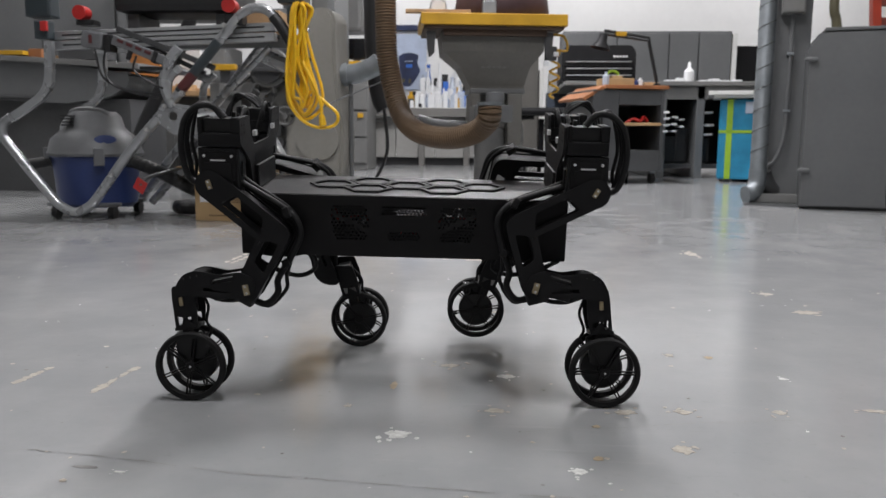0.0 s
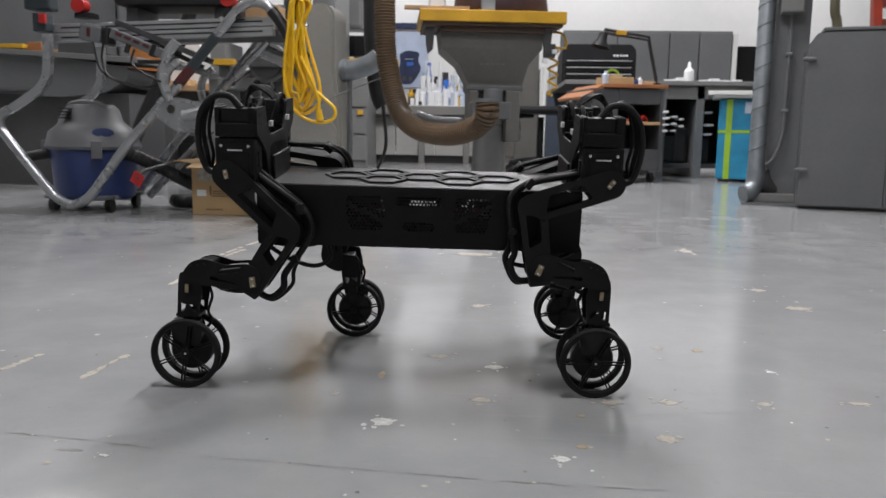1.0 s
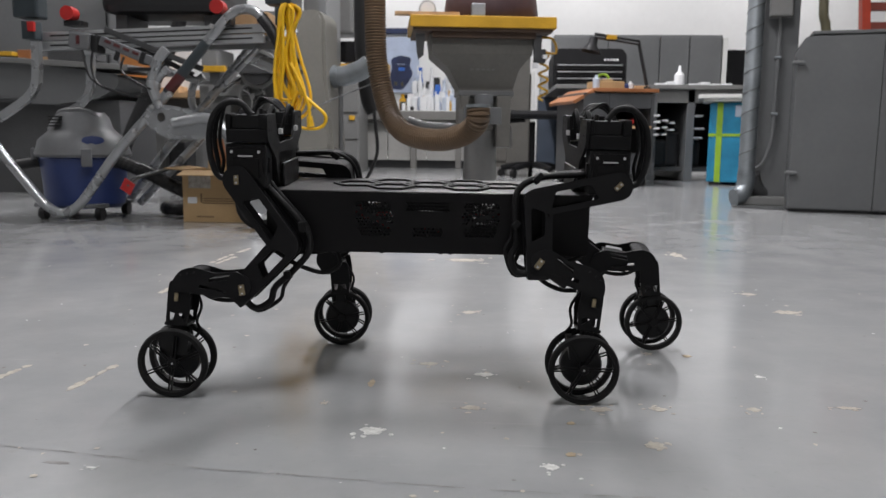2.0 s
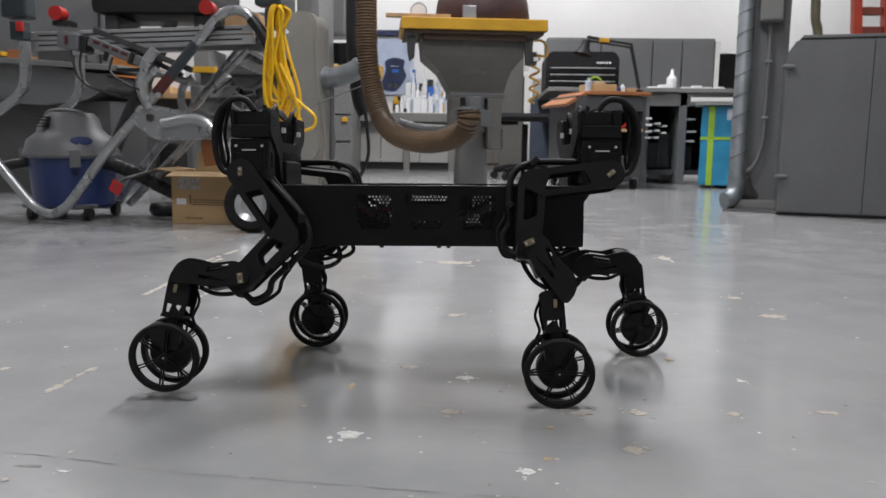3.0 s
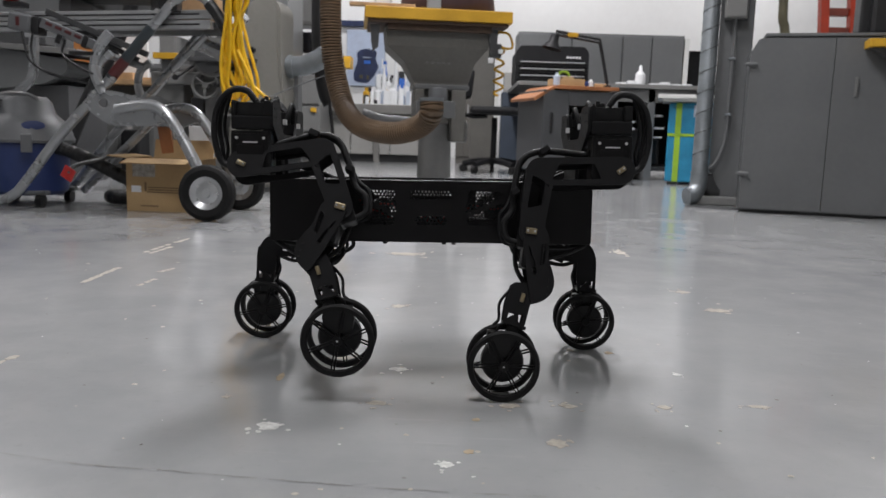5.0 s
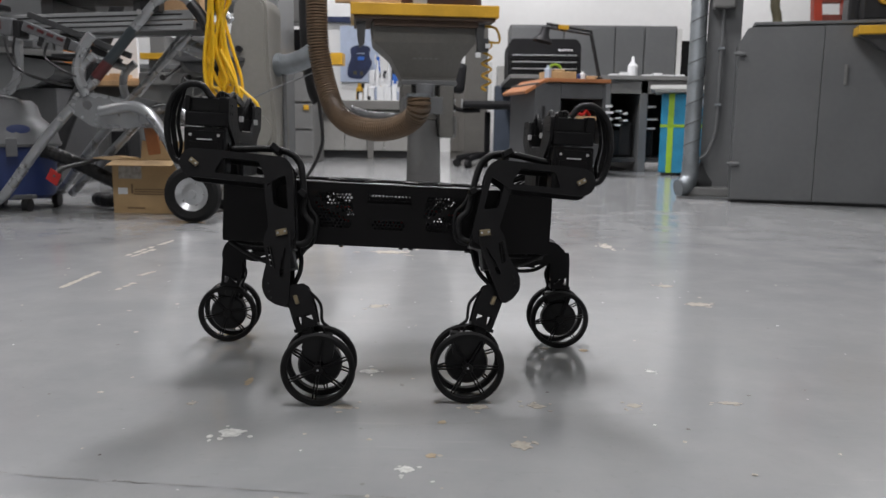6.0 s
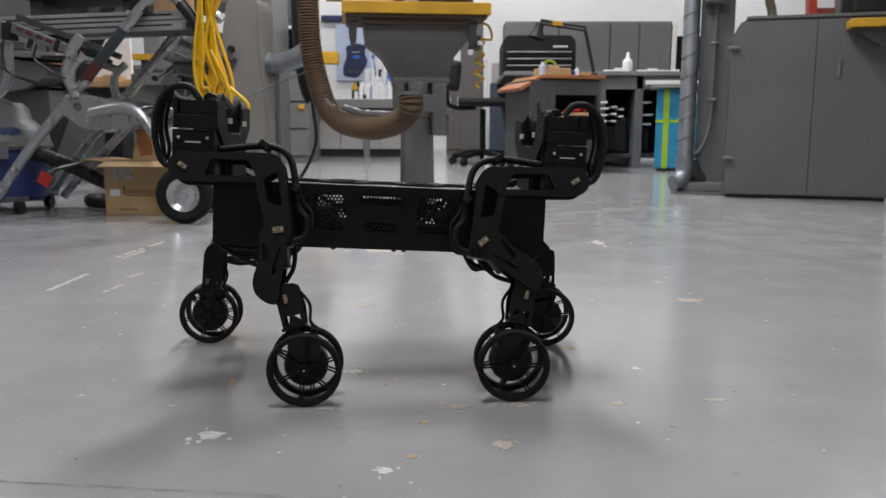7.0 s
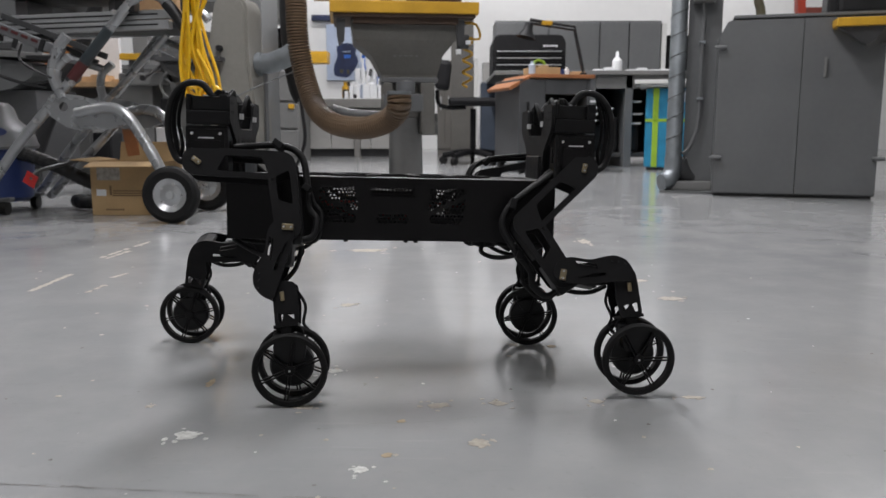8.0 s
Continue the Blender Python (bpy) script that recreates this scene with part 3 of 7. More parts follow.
def wood_bench():
    at = Matrix.Translation((0.60, 4.80, 0)) @ Matrix.Rotation(radians(14), 4, "Z")
    m = thing("rolling_workbench", "grey steel rolling workbench with an orange wooden top", "workbench", m=at)
    bm = bmesh.new()
    box(bm, 0.095, 0.495, -0.02, 0.50, 0.558, 0.580, 0.004)
    part("worktop", bm, WOOD, m, "orange-stained wooden worktop")
    bm = bmesh.new()
    box(bm, -0.150, -0.002, 0.0, 0.46, -0.020, 0.0, 0.004, Matrix.Translation((0.095, 0, 0.578)) @ Matrix.Rotation(radians(-30), 4, "Y"))
    part("drop_leaf", bm, WOOD, m, "sagging orange wooden leaf")
    bm = bmesh.new()
    box(bm, 0.030, 0.19, 0.0, 0.48, 0.075, 0.553, 0.004)
    part("cabinet_side", bm, BENCH_GREY, m)
    bm = bmesh.new()
    box(bm, 0.075, 0.090, -0.012, -0.001, 0.30, 0.42, 0.003)
    part("handle", bm, BLACK, m)
    bm = bmesh.new()
    box(bm, 0.19, 0.47, 0.46, 0.48, 0.075, 0.553)
    box(bm, 0.455, 0.475, 0.0, 0.46, 0.075, 0.553, 0.002)
    box(bm, 0.191, 0.454, 0.0, 0.455, 0.075, 0.20, 0.003)
    box(bm, 0.191, 0.454, 0.0, 0.455, 0.465, 0.553, 0.003)
    part("carcass", bm, BENCH_GREY, m)
    bm = bmesh.new()
    box(bm, 0.191, 0.454, -0.015, 0.42, 0.345, 0.362, 0.002)
    part("shelf", bm, PALE_WOOD, m, "pale wooden shelf")
    for x in (0.06, 0.43):
        for y in (0.04, 0.44):
            bm = bmesh.new()
            rod(bm, (x - 0.012, y, 0.032), (x + 0.012, y, 0.032), 0.032, 18)
            c = part("caster", bm, RUBBER, m)
            bm = bmesh.new()
            box(bm, x - 0.018, x + 0.018, y - 0.015, y + 0.015, 0.06, 0.075, 0.002)
            part("fork", bm, GALV, c)
    # things on it
    bm = bmesh.new()
    tube(bm, [(0.26, 0.05, 0.363), (0.30, 0.04, 0.385), (0.34, 0.03, 0.372), (0.37, 0.05, 0.395), (0.40, 0.06, 0.37)], 0.010, 8)
    bm.transform(at)
    tagged(link("red_cable", bm, RED), "tangled red cable lying on the shelf", "cable")
    bm = bmesh.new()
    box(bm, 0.11, 0.29, 0.02, 0.17, 0.581, 0.622, 0.004)
    box(bm, 0.16, 0.23, 0.05, 0.13, 0.622, 0.636, 0.006)
    bm.transform(at)
    tagged(link("parts_tray", bm, CARD), "low cardboard tray on the wooden worktop", "tray")
    bm = bmesh.new()
    tube(bm, [(0.18 + 0.035 * math.cos(a), 0.09, 0.640 + 0.026 * abs(math.sin(a))) for a in [0.3 * i for i in range(11)]], 0.008, 8, 2)
    bm.transform(at)
    tagged(link("green_tape_roll", bm, GREEN), "lime green tape roll on the tray", "tape")
    for x, y, r, h, mt, lab in ((0.115, 0.03, 0.020, 0.075, CLEAR, "clear plastic bottle on the orange worktop"), (0.36, 0.10, 0.016, 0.05, WHITE, "small white jar on the orange worktop"), (0.32, 0.06, 0.013, 0.035, BLUE, "small blue cap jar on the orange worktop")):
        bm = bmesh.new()
        z = 0.5802
        lathe(bm, [(0, 0), (r, 0), (r, h * 0.7), (r * 0.45, h * 0.82), (r * 0.45, h), (0, h)], at @ Matrix.Translation((x, y, z)), 18)
        tagged(link("bottle", bm, mt, smooth=True), lab, "bottle")
    for x0, x1, z1, mt, lab in ((0.335, 0.39, 0.615, BLUE, "small blue box on the orange worktop"), (0.40, 0.49, 0.606, PALE_WOOD, "small wooden block on the orange worktop")):
        bm = bmesh.new()
        box(bm, x0, x1, 0.12, 0.2, 0.5805, z1, 0.003)
        bm.transform(at)
        tagged(link("small_box", bm, mt), lab, "box")
    lamp = thing("desk_lamp", "black folding desk lamp clamped to the worktop", "lamp", m=at)
    bm = bmesh.new()
    box(bm, 0.455, 0.493, 0.10, 0.15, 0.5805, 0.60, 0.004)
    part("clamp", bm, BLACK, lamp)
    for a, b in (((0.480, 0.125, 0.60), (0.425, 0.15, 0.865)), ((0.425, 0.15, 0.865), (0.125, 0.10, 0.890))):
        bm = bmesh.new()
        for dz in (-0.010, 0.010):
            rod(bm, (a[0], a[1], a[2] + dz), (b[0], b[1], b[2] + dz), 0.0085, 8)
        part("arm", bm, BLACK, lamp)
    bm = bmesh.new()
    box(bm, 0.20, 0.26, 0.09, 0.130, 0.872, 0.897, 0.002)
    part("spring_label", bm, YELLOW, lamp)
    bm = bmesh.new()
    lathe(bm, [(0.0, 0.105), (0.028, 0.10), (0.034, 0.05), (0.070, 0.0), (0.066, 0.0), (0.030, 0.046), (0.0, 0.06)], Matrix.Translation((0.095, 0.09, 0.795)) @ Matrix.Rotation(radians(14), 4, "Y") @ Matrix.Scale(0.85, 4), 24)
    part("shade", bm, BLACK_MATTE, lamp, smooth=True)


def long_bench():
    m = thing("long_workbench", "long grey steel workbench along the back", "workbench")
    bm = bmesh.new()
    box(bm, 0.50, 1.98, 5.25, 6.55, 0.585, 0.612, 0.004)
    part("worktop", bm, MID_GREY, m)
    for x in (1.10, 1.34, 1.93):
        bm = bmesh.new()
        box(bm, x, x + 0.05, 5.28, 6.5, 0.0, 0.585, 0.004)
        part("leg_panel", bm, GREY_PAINT, m)
    bm = bmesh.new()
    box(bm, 0.55, 1.96, 6.45, 6.50, 0.05, 0.585)
    part("back_panel", bm, DARK_GREY, m)
    bm = bmesh.new()
    box(bm, 1.151, 1.929, 5.28, 5.30, 0.50, 0.585, 0.003)
    part("apron", bm, MID_GREY, m)
    bm = bmesh.new()
    box(bm, 1.151, 1.339, 5.35, 6.0, 0.06, 0.09, 0.003)
    box(bm, 1.391, 1.929, 5.35, 6.0, 0.06, 0.09, 0.003)
    part("low_shelf", bm, DARK_GREY, m)
    for i, (x, z, w, d) in enumerate(((1.07, 0.415, 0.062, 5.26), (1.07, 0.375, 0.066, 5.26), (1.07, 0.335, 0.064, 5.26), (1.07, 0.297, 0.060, 5.26), (1.20, 0.39, 0.04, 5.5), (1.20, 0.345, 0.035, 5.5), (1.20, 0.30, 0.032, 5.5), (1.25, 0.375, 0.03, 5.5), (1.25, 0.33, 0.03, 5.5), (1.40, 0.42, 0.06, 5.5), (1.40, 0.34, 0.07, 5.5), (1.40, 0.28, 0.06, 5.5))):
        bm = bmesh.new()
        box(bm, x, x + w, d - 0.16, d, z - 0.006, z + 0.006, 0.002)
        part("drawer_pull", bm, WHITE, m, "pale drawer edge")
    for i, x in enumerate((1.2, 1.28, 1.42)):
        bm = bmesh.new()
        box(bm, x - 0.045, x + 0.045, 5.40, 5.75, 0.0905, 0.27 + 0.05 * (i % 2), 0.02)
        tagged(link("equipment_case", bm, BLACK), "dark case stored under the grey workbench", "case")
    bm = bmesh.new()
    lathe(bm, [(0, 0), (0.030, 0), (0.032, 0.01), (0.032, 0.065), (0.012, 0.088), (0.009, 0.12), (0, 0.125)], Matrix.Translation((1.29, 5.32, 0.6125)), 20)
    tagged(link("squeeze_bottle", bm, WHITE, smooth=True), "white squeeze bottle standing on the grey bench", "bottle")
    r = random.Random(8)
    for k in range(7):
        x = 1.14 + 0.07 * k
        if abs(x - 1.29) < 0.045:
            continue
        bm = bmesh.new()
        box(bm, x, x + 0.06, 5.30, 5.36, 0.6125, 0.6125 + r.uniform(0.008, 0.024), 0.004)
        tagged(link("paper_scrap", bm, WHITE), "small white paper scrap on the grey bench", "paper")
    # cabinets on the bench
    hut = thing("bench_cabinet", "row of grey steel cabinets standing on the bench", "cabinet")
    bm = bmesh.new()
    box(bm, 0.55, 1.775, 6.14, 6.50, 0.6125, 1.028, 0.004)
    part("body", bm, GREY_PAINT, hut)
    for x0, x1 in ((0.56, 0.938), (0.947, 1.316), (1.325, 1.531), (1.540, 1.768)):
        bm = bmesh.new()
        box(bm, x0, x1, 6.122, 6.139, 0.65, 1.012, 0.004)
        part("door", bm, GREY_PAINT, hut)
    bm = bmesh.new()
    box(bm, 1.777, 1.812, 6.13, 6.50, 0.6125, 1.008, 0.003)
    part("end_panel", bm, WHITE_PAINT, hut, "white end panel")
    chest = thing("tool_chest", "black tool chest with pale drawer edges on the bench", "tool chest")
    bm = bmesh.new()
    plate(bm, rounded([(0.50, 0.6125), (0.99, 0.6125), (0.99, 0.825), (0.96, 0.865), (0.53, 0.865), (0.50, 0.825)], 0.02), [], 0.42, Matrix.Translation((0, 5.55, 0)))
    part("body", bm, BLACK_MATTE, chest)
    for z in (0.640, 0.684, 0.728):
        bm = bmesh.new()
        box(bm, 0.515, 0.975, 5.535, 5.549, z, z + 0.030, 0.003)
        d = part("drawer", bm, BLACK_MATTE, chest)
        bm = bmesh.new()
        box(bm, 0.53, 0.96, 5.525, 5.535, z + 0.024, z + 0.031, 0.002)
        part("handle", bm, ALU, d, "bright aluminium drawer edge")
    bm = bmesh.new()
    for k in range(5):
        box(bm, 0.84 + 0.02 * k, 0.853 + 0.02 * k, 5.545, 5.5495, 0.786, 0.798)
    part("lettering", bm, WHITE, chest, "pale unreadable lettering")
    mon = thing("monitor", "black monitor on a stand at the back", "monitor")
    bm = bmesh.new()
    box(bm, 1.815, 2.02, 6.20, 6.23, 0.655, 0.930, 0.004)
    part("screen", bm, SCREEN, mon)
    bm = bmesh.new()
    box(bm, 1.88, 1.94, 6.235, 6.26, 0.6125, 0.80, 0.004)
    box(bm, 1.83, 1.97, 6.20, 6.34, 0.6125, 0.622, 0.003)
    part("stand", bm, BLACK, mon)


def office_chair():
    m = thing("office_chair", "black office chair on a star base by the bench", "chair", m=Matrix.Translation((0.37, 5.55, 0)))
    for k in range(5):
        a = k * math.tau / 5 + 0.3
        bm = bmesh.new()
        tube(bm, [(0, 0, 0.085), (0.10 * math.cos(a), 0.10 * math.sin(a), 0.08), (0.215 * math.cos(a), 0.215 * math.sin(a), 0.058)], 0.021, 8, 3)
        leg = part("leg", bm, BLACK_MATTE, m)
        bm = bmesh.new()
        c, s = math.cos(a), math.sin(a)
        rod(bm, (0.215 * c - 0.014 * s, 0.215 * s + 0.014 * c, 0.026), (0.215 * c + 0.014 * s, 0.215 * s - 0.014 * c, 0.026), 0.026, 14)
        part("caster", bm, RUBBER, leg)
    bm = bmesh.new()
    rod(bm, (0, 0, 0.08), (0, 0, 0.375), 0.020, 14)
    part("column", bm, BLACK_MATTE, m)
    bm = bmesh.new()
    box(bm, -0.17, 0.23, -0.20, 0.20, 0.395, 0.445, 0.022)
    part("seat", bm, BLACK_MATTE, m)
    bm = bmesh.new()
    box(bm, -0.315, -0.215, -0.15, 0.12, 0.475, 0.665, 0.03, Matrix.Rotation(radians(6), 4, "Y"))
    part("backrest", bm, BLACK_MATTE, m)
    bm = bmesh.new()
    tube(bm, [(-0.05, 0, 0.385), (-0.16, 0, 0.382), (-0.235, 0, 0.41), (-0.245, 0, 0.50)], 0.014, 8, 4)
    part("back_bar", bm, BLACK_MATTE, m)


def pale_pole():
    bm = bmesh.new()
    box(bm, 0.205, 0.372, 6.15, 6.22, 0, 1.02, 0.004)
    tagged(link("partition", bm, material("brown_grey_panel", (0.105, 0.10, 0.09), 0.55, vary=0.15, scale=5)), "tall brown-grey partition panel beside the white post", "partition")
    bm = bmesh.new()
    box(bm, 0.437, 0.532, 5.92, 6.02, 0.5505, 0.69, 0.006)
    tagged(link("carton_white", bm, PALE_GREY), "pale grey carton standing on the slate blue bin", "carton")
    bm = bmesh.new()
    box(bm, 0.375, 0.402, 5.98, 6.02, 0, 0.72, 0.004)
    tagged(link("white_post", bm, WHITE_PAINT), "narrow white post by the office chair", "post")
    bm = bmesh.new()
    box(bm, 0.425, 0.56, 5.9, 6.04, 0.02, 0.55, 0.01)
    tagged(link("blue_bin", bm, material("slate_blue_plastic", (0.035, 0.047, 0.068), 0.5)), "tall slate blue bin beside the bench", "bin")


for f in (wood_bench, long_bench, office_chair, pale_pole):
    f()


# ---- white bench with clutter ----
PUTTY = material("putty_cabinet_paint", (0.135, 0.127, 0.114), 0.5, vary=0.1, scale=4)
EDGE_GREY = material("grey_bench_edge", (0.17, 0.165, 0.155), 0.5, vary=0.12, scale=6)
BRIGHT_BLUE = material("blue_print", (0.03, 0.14, 0.55), 0.4, vary=0.2, scale=30)

def white_bench():
    m = thing("white_bench", "white lab bench with a thick top against the wall", "bench")
    bm = bmesh.new()
    box(bm, -1.05, -0.05, 6.06, 6.95, 0.366, 0.435, 0.004)
    part("worktop", bm, WHITE_PAINT, m)
    bm = bmesh.new()
    box(bm, -1.05, -0.05, 6.045, 6.059, 0.366, 0.430, 0.003)
    part("front_edge", bm, EDGE_GREY, m, "grey front edge")
    for x in (-0.88, -0.50, -0.16):
        bm = bmesh.new()
        box(bm, x - 0.022, x + 0.022, 6.08, 6.13, 0.0, 0.365, 0.004)
        part("leg", bm, EDGE_GREY, m)
    # white doors; shade under the worktop is put into their grey
    for x in (-1.0, -0.70, -0.40):
        bm = bmesh.new()
        box(bm, x, x + 0.294, 6.14, 6.16, 0.06, 0.355, 0.003)
        dr = part("door", bm, PALE_GREY, m)
        bm = bmesh.new()
        box(bm, x + 0.10, x + 0.19, 6.13, 6.139, 0.33, 0.338, 0.002)
        part("handle", bm, ALU, dr)
    bm = bmesh.new()
    box(bm, -1.0, -0.106, 6.20, 6.59, 0.0, 0.06)
    part("plinth", bm, DARK_GREY, m)
    bm = bmesh.new()
    # back panel greyed for the same shade
    box(bm, -1.0, -0.1, 6.6, 6.64, 0.08, 0.365)
    part("back_panel", bm, PALE_GREY, m)
    bm = bmesh.new()
    box(bm, -0.945, -0.245, 6.2, 6.59, 0.10, 0.13)
    part("low_shelf", bm, WHITE_PAINT, m)
    cab = thing("white_cabinet", "putty-coloured storage cabinet with closed doors", "cabinet")
    bm = bmesh.new()
    box(bm, 0.095, 0.395, 6.32, 6.9, 0.0, 0.72, 0.004)
    part("body", bm, PUTTY, cab)
    for x0, x1 in ((0.10, 0.154), (0.158, 0.392)):
        bm = bmesh.new()
        box(bm, x0, x1, 6.302, 6.319, 0.05, 0.71, 0.003)
        d = part("door", bm, PUTTY, cab)
        bm = bmesh.new()
        box(bm, x0 + 0.02, x0 + 0.03, 6.29, 6.301, 0.35, 0.45, 0.002)
        part("handle", bm, ALU, d)
    r = random.Random(3)
    mats = [WHITE, WHITE, WHITE, WHITE, CLEAR, POSTER, BLACK, YELLOW, WHITE, WHITE, WHITE, CLEAR, BRIGHT_BLUE, WHITE]
    for k in range(130):
        y = 6.10 + 0.44 * r.random()
        x = -0.54 + 0.40 * r.random() if y > 6.2 else -0.60 + 0.46 * r.random()
        h = r.uniform(0.05, 0.11) + 0.28 * r.random() * (1 if y > 6.25 else 0.25)
        rad = r.uniform(0.012, 0.028)
        bm = bmesh.new()
        if r.random() < 0.55:
            lathe(bm, [(0, 0), (rad, 0), (rad, h * 0.7), (rad * 0.5, h * 0.8), (rad * 0.5, h * 0.95), (rad * 0.6, h), (0, h)], Matrix.Translation((x, y, 0.4355)), 14)
            tagged(link("bottle", bm, mats[r.randrange(14)], smooth=True), "lab bottle in the crowd on the white bench", "bottle", "bottles on the white bench")
        else:
            box(bm, x - rad, x + rad, y - rad, y + rad, 0.4355, 0.4355 + h * 0.8, 0.004)
            tagged(link("small_box", bm, mats[r.randrange(14)]), "small packet in the crowd on the white bench", "box", "packets on the white bench")
    for x, h in ((-0.585, 0.065), (-0.52, 0.03)):
        bm = bmesh.new()
        box(bm, x - 0.02, x + 0.02, 6.10, 6.16, 0.4355, 0.4355 + h, 0.006)
        tagged(link("small_device", bm, BLACK), "small black device on the white bench", "device")
    pos = thing("poster", "pale poster with a dark navy shape on the wall", "poster")
    bm = bmesh.new()
    box(bm, -0.86, -0.54, 6.96, 6.998, 0.58, 1.04, 0.002)
    part("sheet", bm, POSTER, pos)
    bm = bmesh.new()
    plate(bm, rounded([(-0.80, 0.615), (-0.68, 0.60), (-0.63, 0.66), (-0.585, 0.74), (-0.62, 0.80), (-0.60, 0.87), (-0.70, 0.89), (-0.78, 0.86), (-0.765, 0.78), (-0.80, 0.70)], 0.03), [], 0.003, Matrix.Translation((0, 6.955, 0)))
    part("print_shape", bm, NAVY, pos)
    for px, pz, pw, ph, mt in ((-0.685, 0.775, 0.055, 0.028, BRIGHT_BLUE), (-0.735, 0.655, 0.028, 0.03, OLIVE), (-0.68, 0.65, 0.022, 0.035, OLIVE), (-0.69, 0.815, 0.07, 0.006, POSTER)):
        bm = bmesh.new()
        box(bm, px - pw / 2, px + pw / 2, 6.949, 6.9535, pz - ph / 2, pz + ph / 2, 0.001)
        part("print_patch", bm, mt, pos, "coloured patch of print")
    bm = bmesh.new()
    box(bm, -0.98, -0.30, 6.95, 6.999, 1.07, 1.115, 0.003)
    tagged(link("wall_rail", bm, NAVY), "dark blue rail along the white wall", "rail")


white_bench()


# ---- yellow-tabled machine and its hose ----
WARM_GREY = material("warm_grey_paint", (0.112, 0.108, 0.098), 0.48, vary=0.18, scale=5.0, bump=0.15, bump_scale=120)


def table_machine():
    at = Matrix.Translation((0.05, 3.54, 0)) @ Matrix.Rotation(radians(7.5), 4, "Z")
    m = thing("edge_sander", "grey hopper machine with a yellow table on a pedestal", "machine", m=at)
    bm = bmesh.new()
    box(bm, -0.315, 0.320, 0.0, 0.42, 0.795, 0.845, 0.004)
    part("table", bm, YELLOW, m, "worn yellow machine table")
    bm = bmesh.new()
    box(bm, -0.215, 0.235, 0.03, 0.39, 0.755, 0.780)
    # thin dark brown sheet that covers the yellow table's underside
    box(bm, -0.300, 0.305, 0.012, 0.41, 0.7805, 0.7945)
    part("underframe", bm, material("rusty_underside", (0.062, 0.036, 0.022), 0.7, vary=0.3), m)
    for x in (-0.290, 0.225):
        bm = bmesh.new()
        plate(bm, [(x, 0.772), (x + 0.04, 0.772), (x + 0.035, 0.68), (x + 0.012, 0.66), (x + 0.004, 0.70)], [], 0.02, Matrix.Translation((0, 0.04, 0)))
        part("bracket", bm, DARK_GREY, m)
    # hopper: tapering box
    bm = bmesh.new()
    rings = []
    for z, x0, x1, y0, y1 in ((0.774, -0.225, 0.232, 0.06, 0.36), (0.69, -0.215, 0.226, 0.06, 0.36), (0.625, -0.140, 0.172, 0.08, 0.34), (0.545, -0.096, 0.150, 0.10, 0.32), (0.515, -0.090, 0.146, 0.10, 0.32)):
        rings.append([bm.verts.new(v) for v in ((x0, y0, z), (x1, y0, z), (x1, y1, z), (x0, y1, z))])
    for p, q in zip(rings, rings[1:]):
        for k in range(4):
            bm.faces.new((p[k], p[(k + 1) % 4], q[(k + 1) % 4], q[k]))
    bm.faces.new(rings[0])
    bm.faces.new(rings[-1])
    part("hopper", bm, WARM_GREY, m)
    bm = bmesh.new()
    for k, w in enumerate((0.014, 0.016, 0.016, 0.012, 0.012)):
        box(bm, -0.045 + 0.024 * k, -0.045 + 0.024 * k + w, 0.079, 0.084, 0.622, 0.640)
    part("cast_lettering", bm, MID_GREY, m, "raised unreadable cast lettering")
    bm = bmesh.new()
    box(bm, -0.096, 0.150, 0.075, 0.33, 0.510, 0.532, 0.004)
    part("flange", bm, GREY_PAINT, m)
    bm = bmesh.new()
    box(bm, -0.090, -0.050, 0.06, 0.30, 0.37, 0.509, 0.004)
    box(bm, 0.072, 0.135, 0.06, 0.30, 0.285, 0.509, 0.004)
    box(bm, -0.049, 0.071, 0.12, 0.30, 0.36, 0.509, 0.004)
    part("lower_housing", bm, WARM_GREY, m)
    bm = bmesh.new()
    box(bm, -0.098, 0.062, -0.165, -0.150, 0.382, 0.452, 0.003)
    box(bm, -0.098, -0.086, -0.149, 0.060, 0.382, 0.452, 0.003)
    box(bm, 0.050, 0.062, -0.149, 0.060, 0.382, 0.452, 0.003)
    part("hose_plate", bm, GREY_PAINT, m)
    bm = bmesh.new()
    lathe(bm, [(0.036, -0.06), (0.038, 0.0), (0.040, 0.02), (0.040, 0.05), (0, 0.055)], Matrix.Translation((-0.005, -0.10, 0.455)), 24)
    part("hose_collar", bm, VAC_GREY, m, "grey hose collar", smooth=True)
    bm = bmesh.new()
    lathe(bm, [(0.0, 0), (0.105, 0), (0.105, 0.012), (0.088, 0.022), (0.079, 0.045), (0.074, 0.30), (0.078, 0.335), (0.078, 0.358), (0, 0.359)], Matrix.Translation((0.015, 0.19, 0)), 32)
    part("pedestal", bm, MID_GREY, m, smooth=True)
    bm = bmesh.new()
    rod(bm, (0.03, 0.20, 0.33), (0.16, 0.20, 0.33), 0.05, 24)
    part("motor", bm, MID_GREY, m)
    bm = bmesh.new()
    box(bm, 0.235, 0.285, 0.05, 0.09, 0.655, 0.715, 0.006)
    vb = part("valve", bm, DARK_GREY, m, "dark valve block")
    bm = bmesh.new()
    box(bm, 0.268, 0.290, 0.036, 0.049, 0.672, 0.690, 0.003)
    part("tag", bm, WHITE, vb, "white tag")
    bm = bmesh.new()
    box(bm, 0.225, 0.248, 0.036, 0.049, 0.630, 0.652, 0.003)
    part("tag", bm, WHITE, vb, "white tag")
    # drum and guard on the table
    bm = bmesh.new()
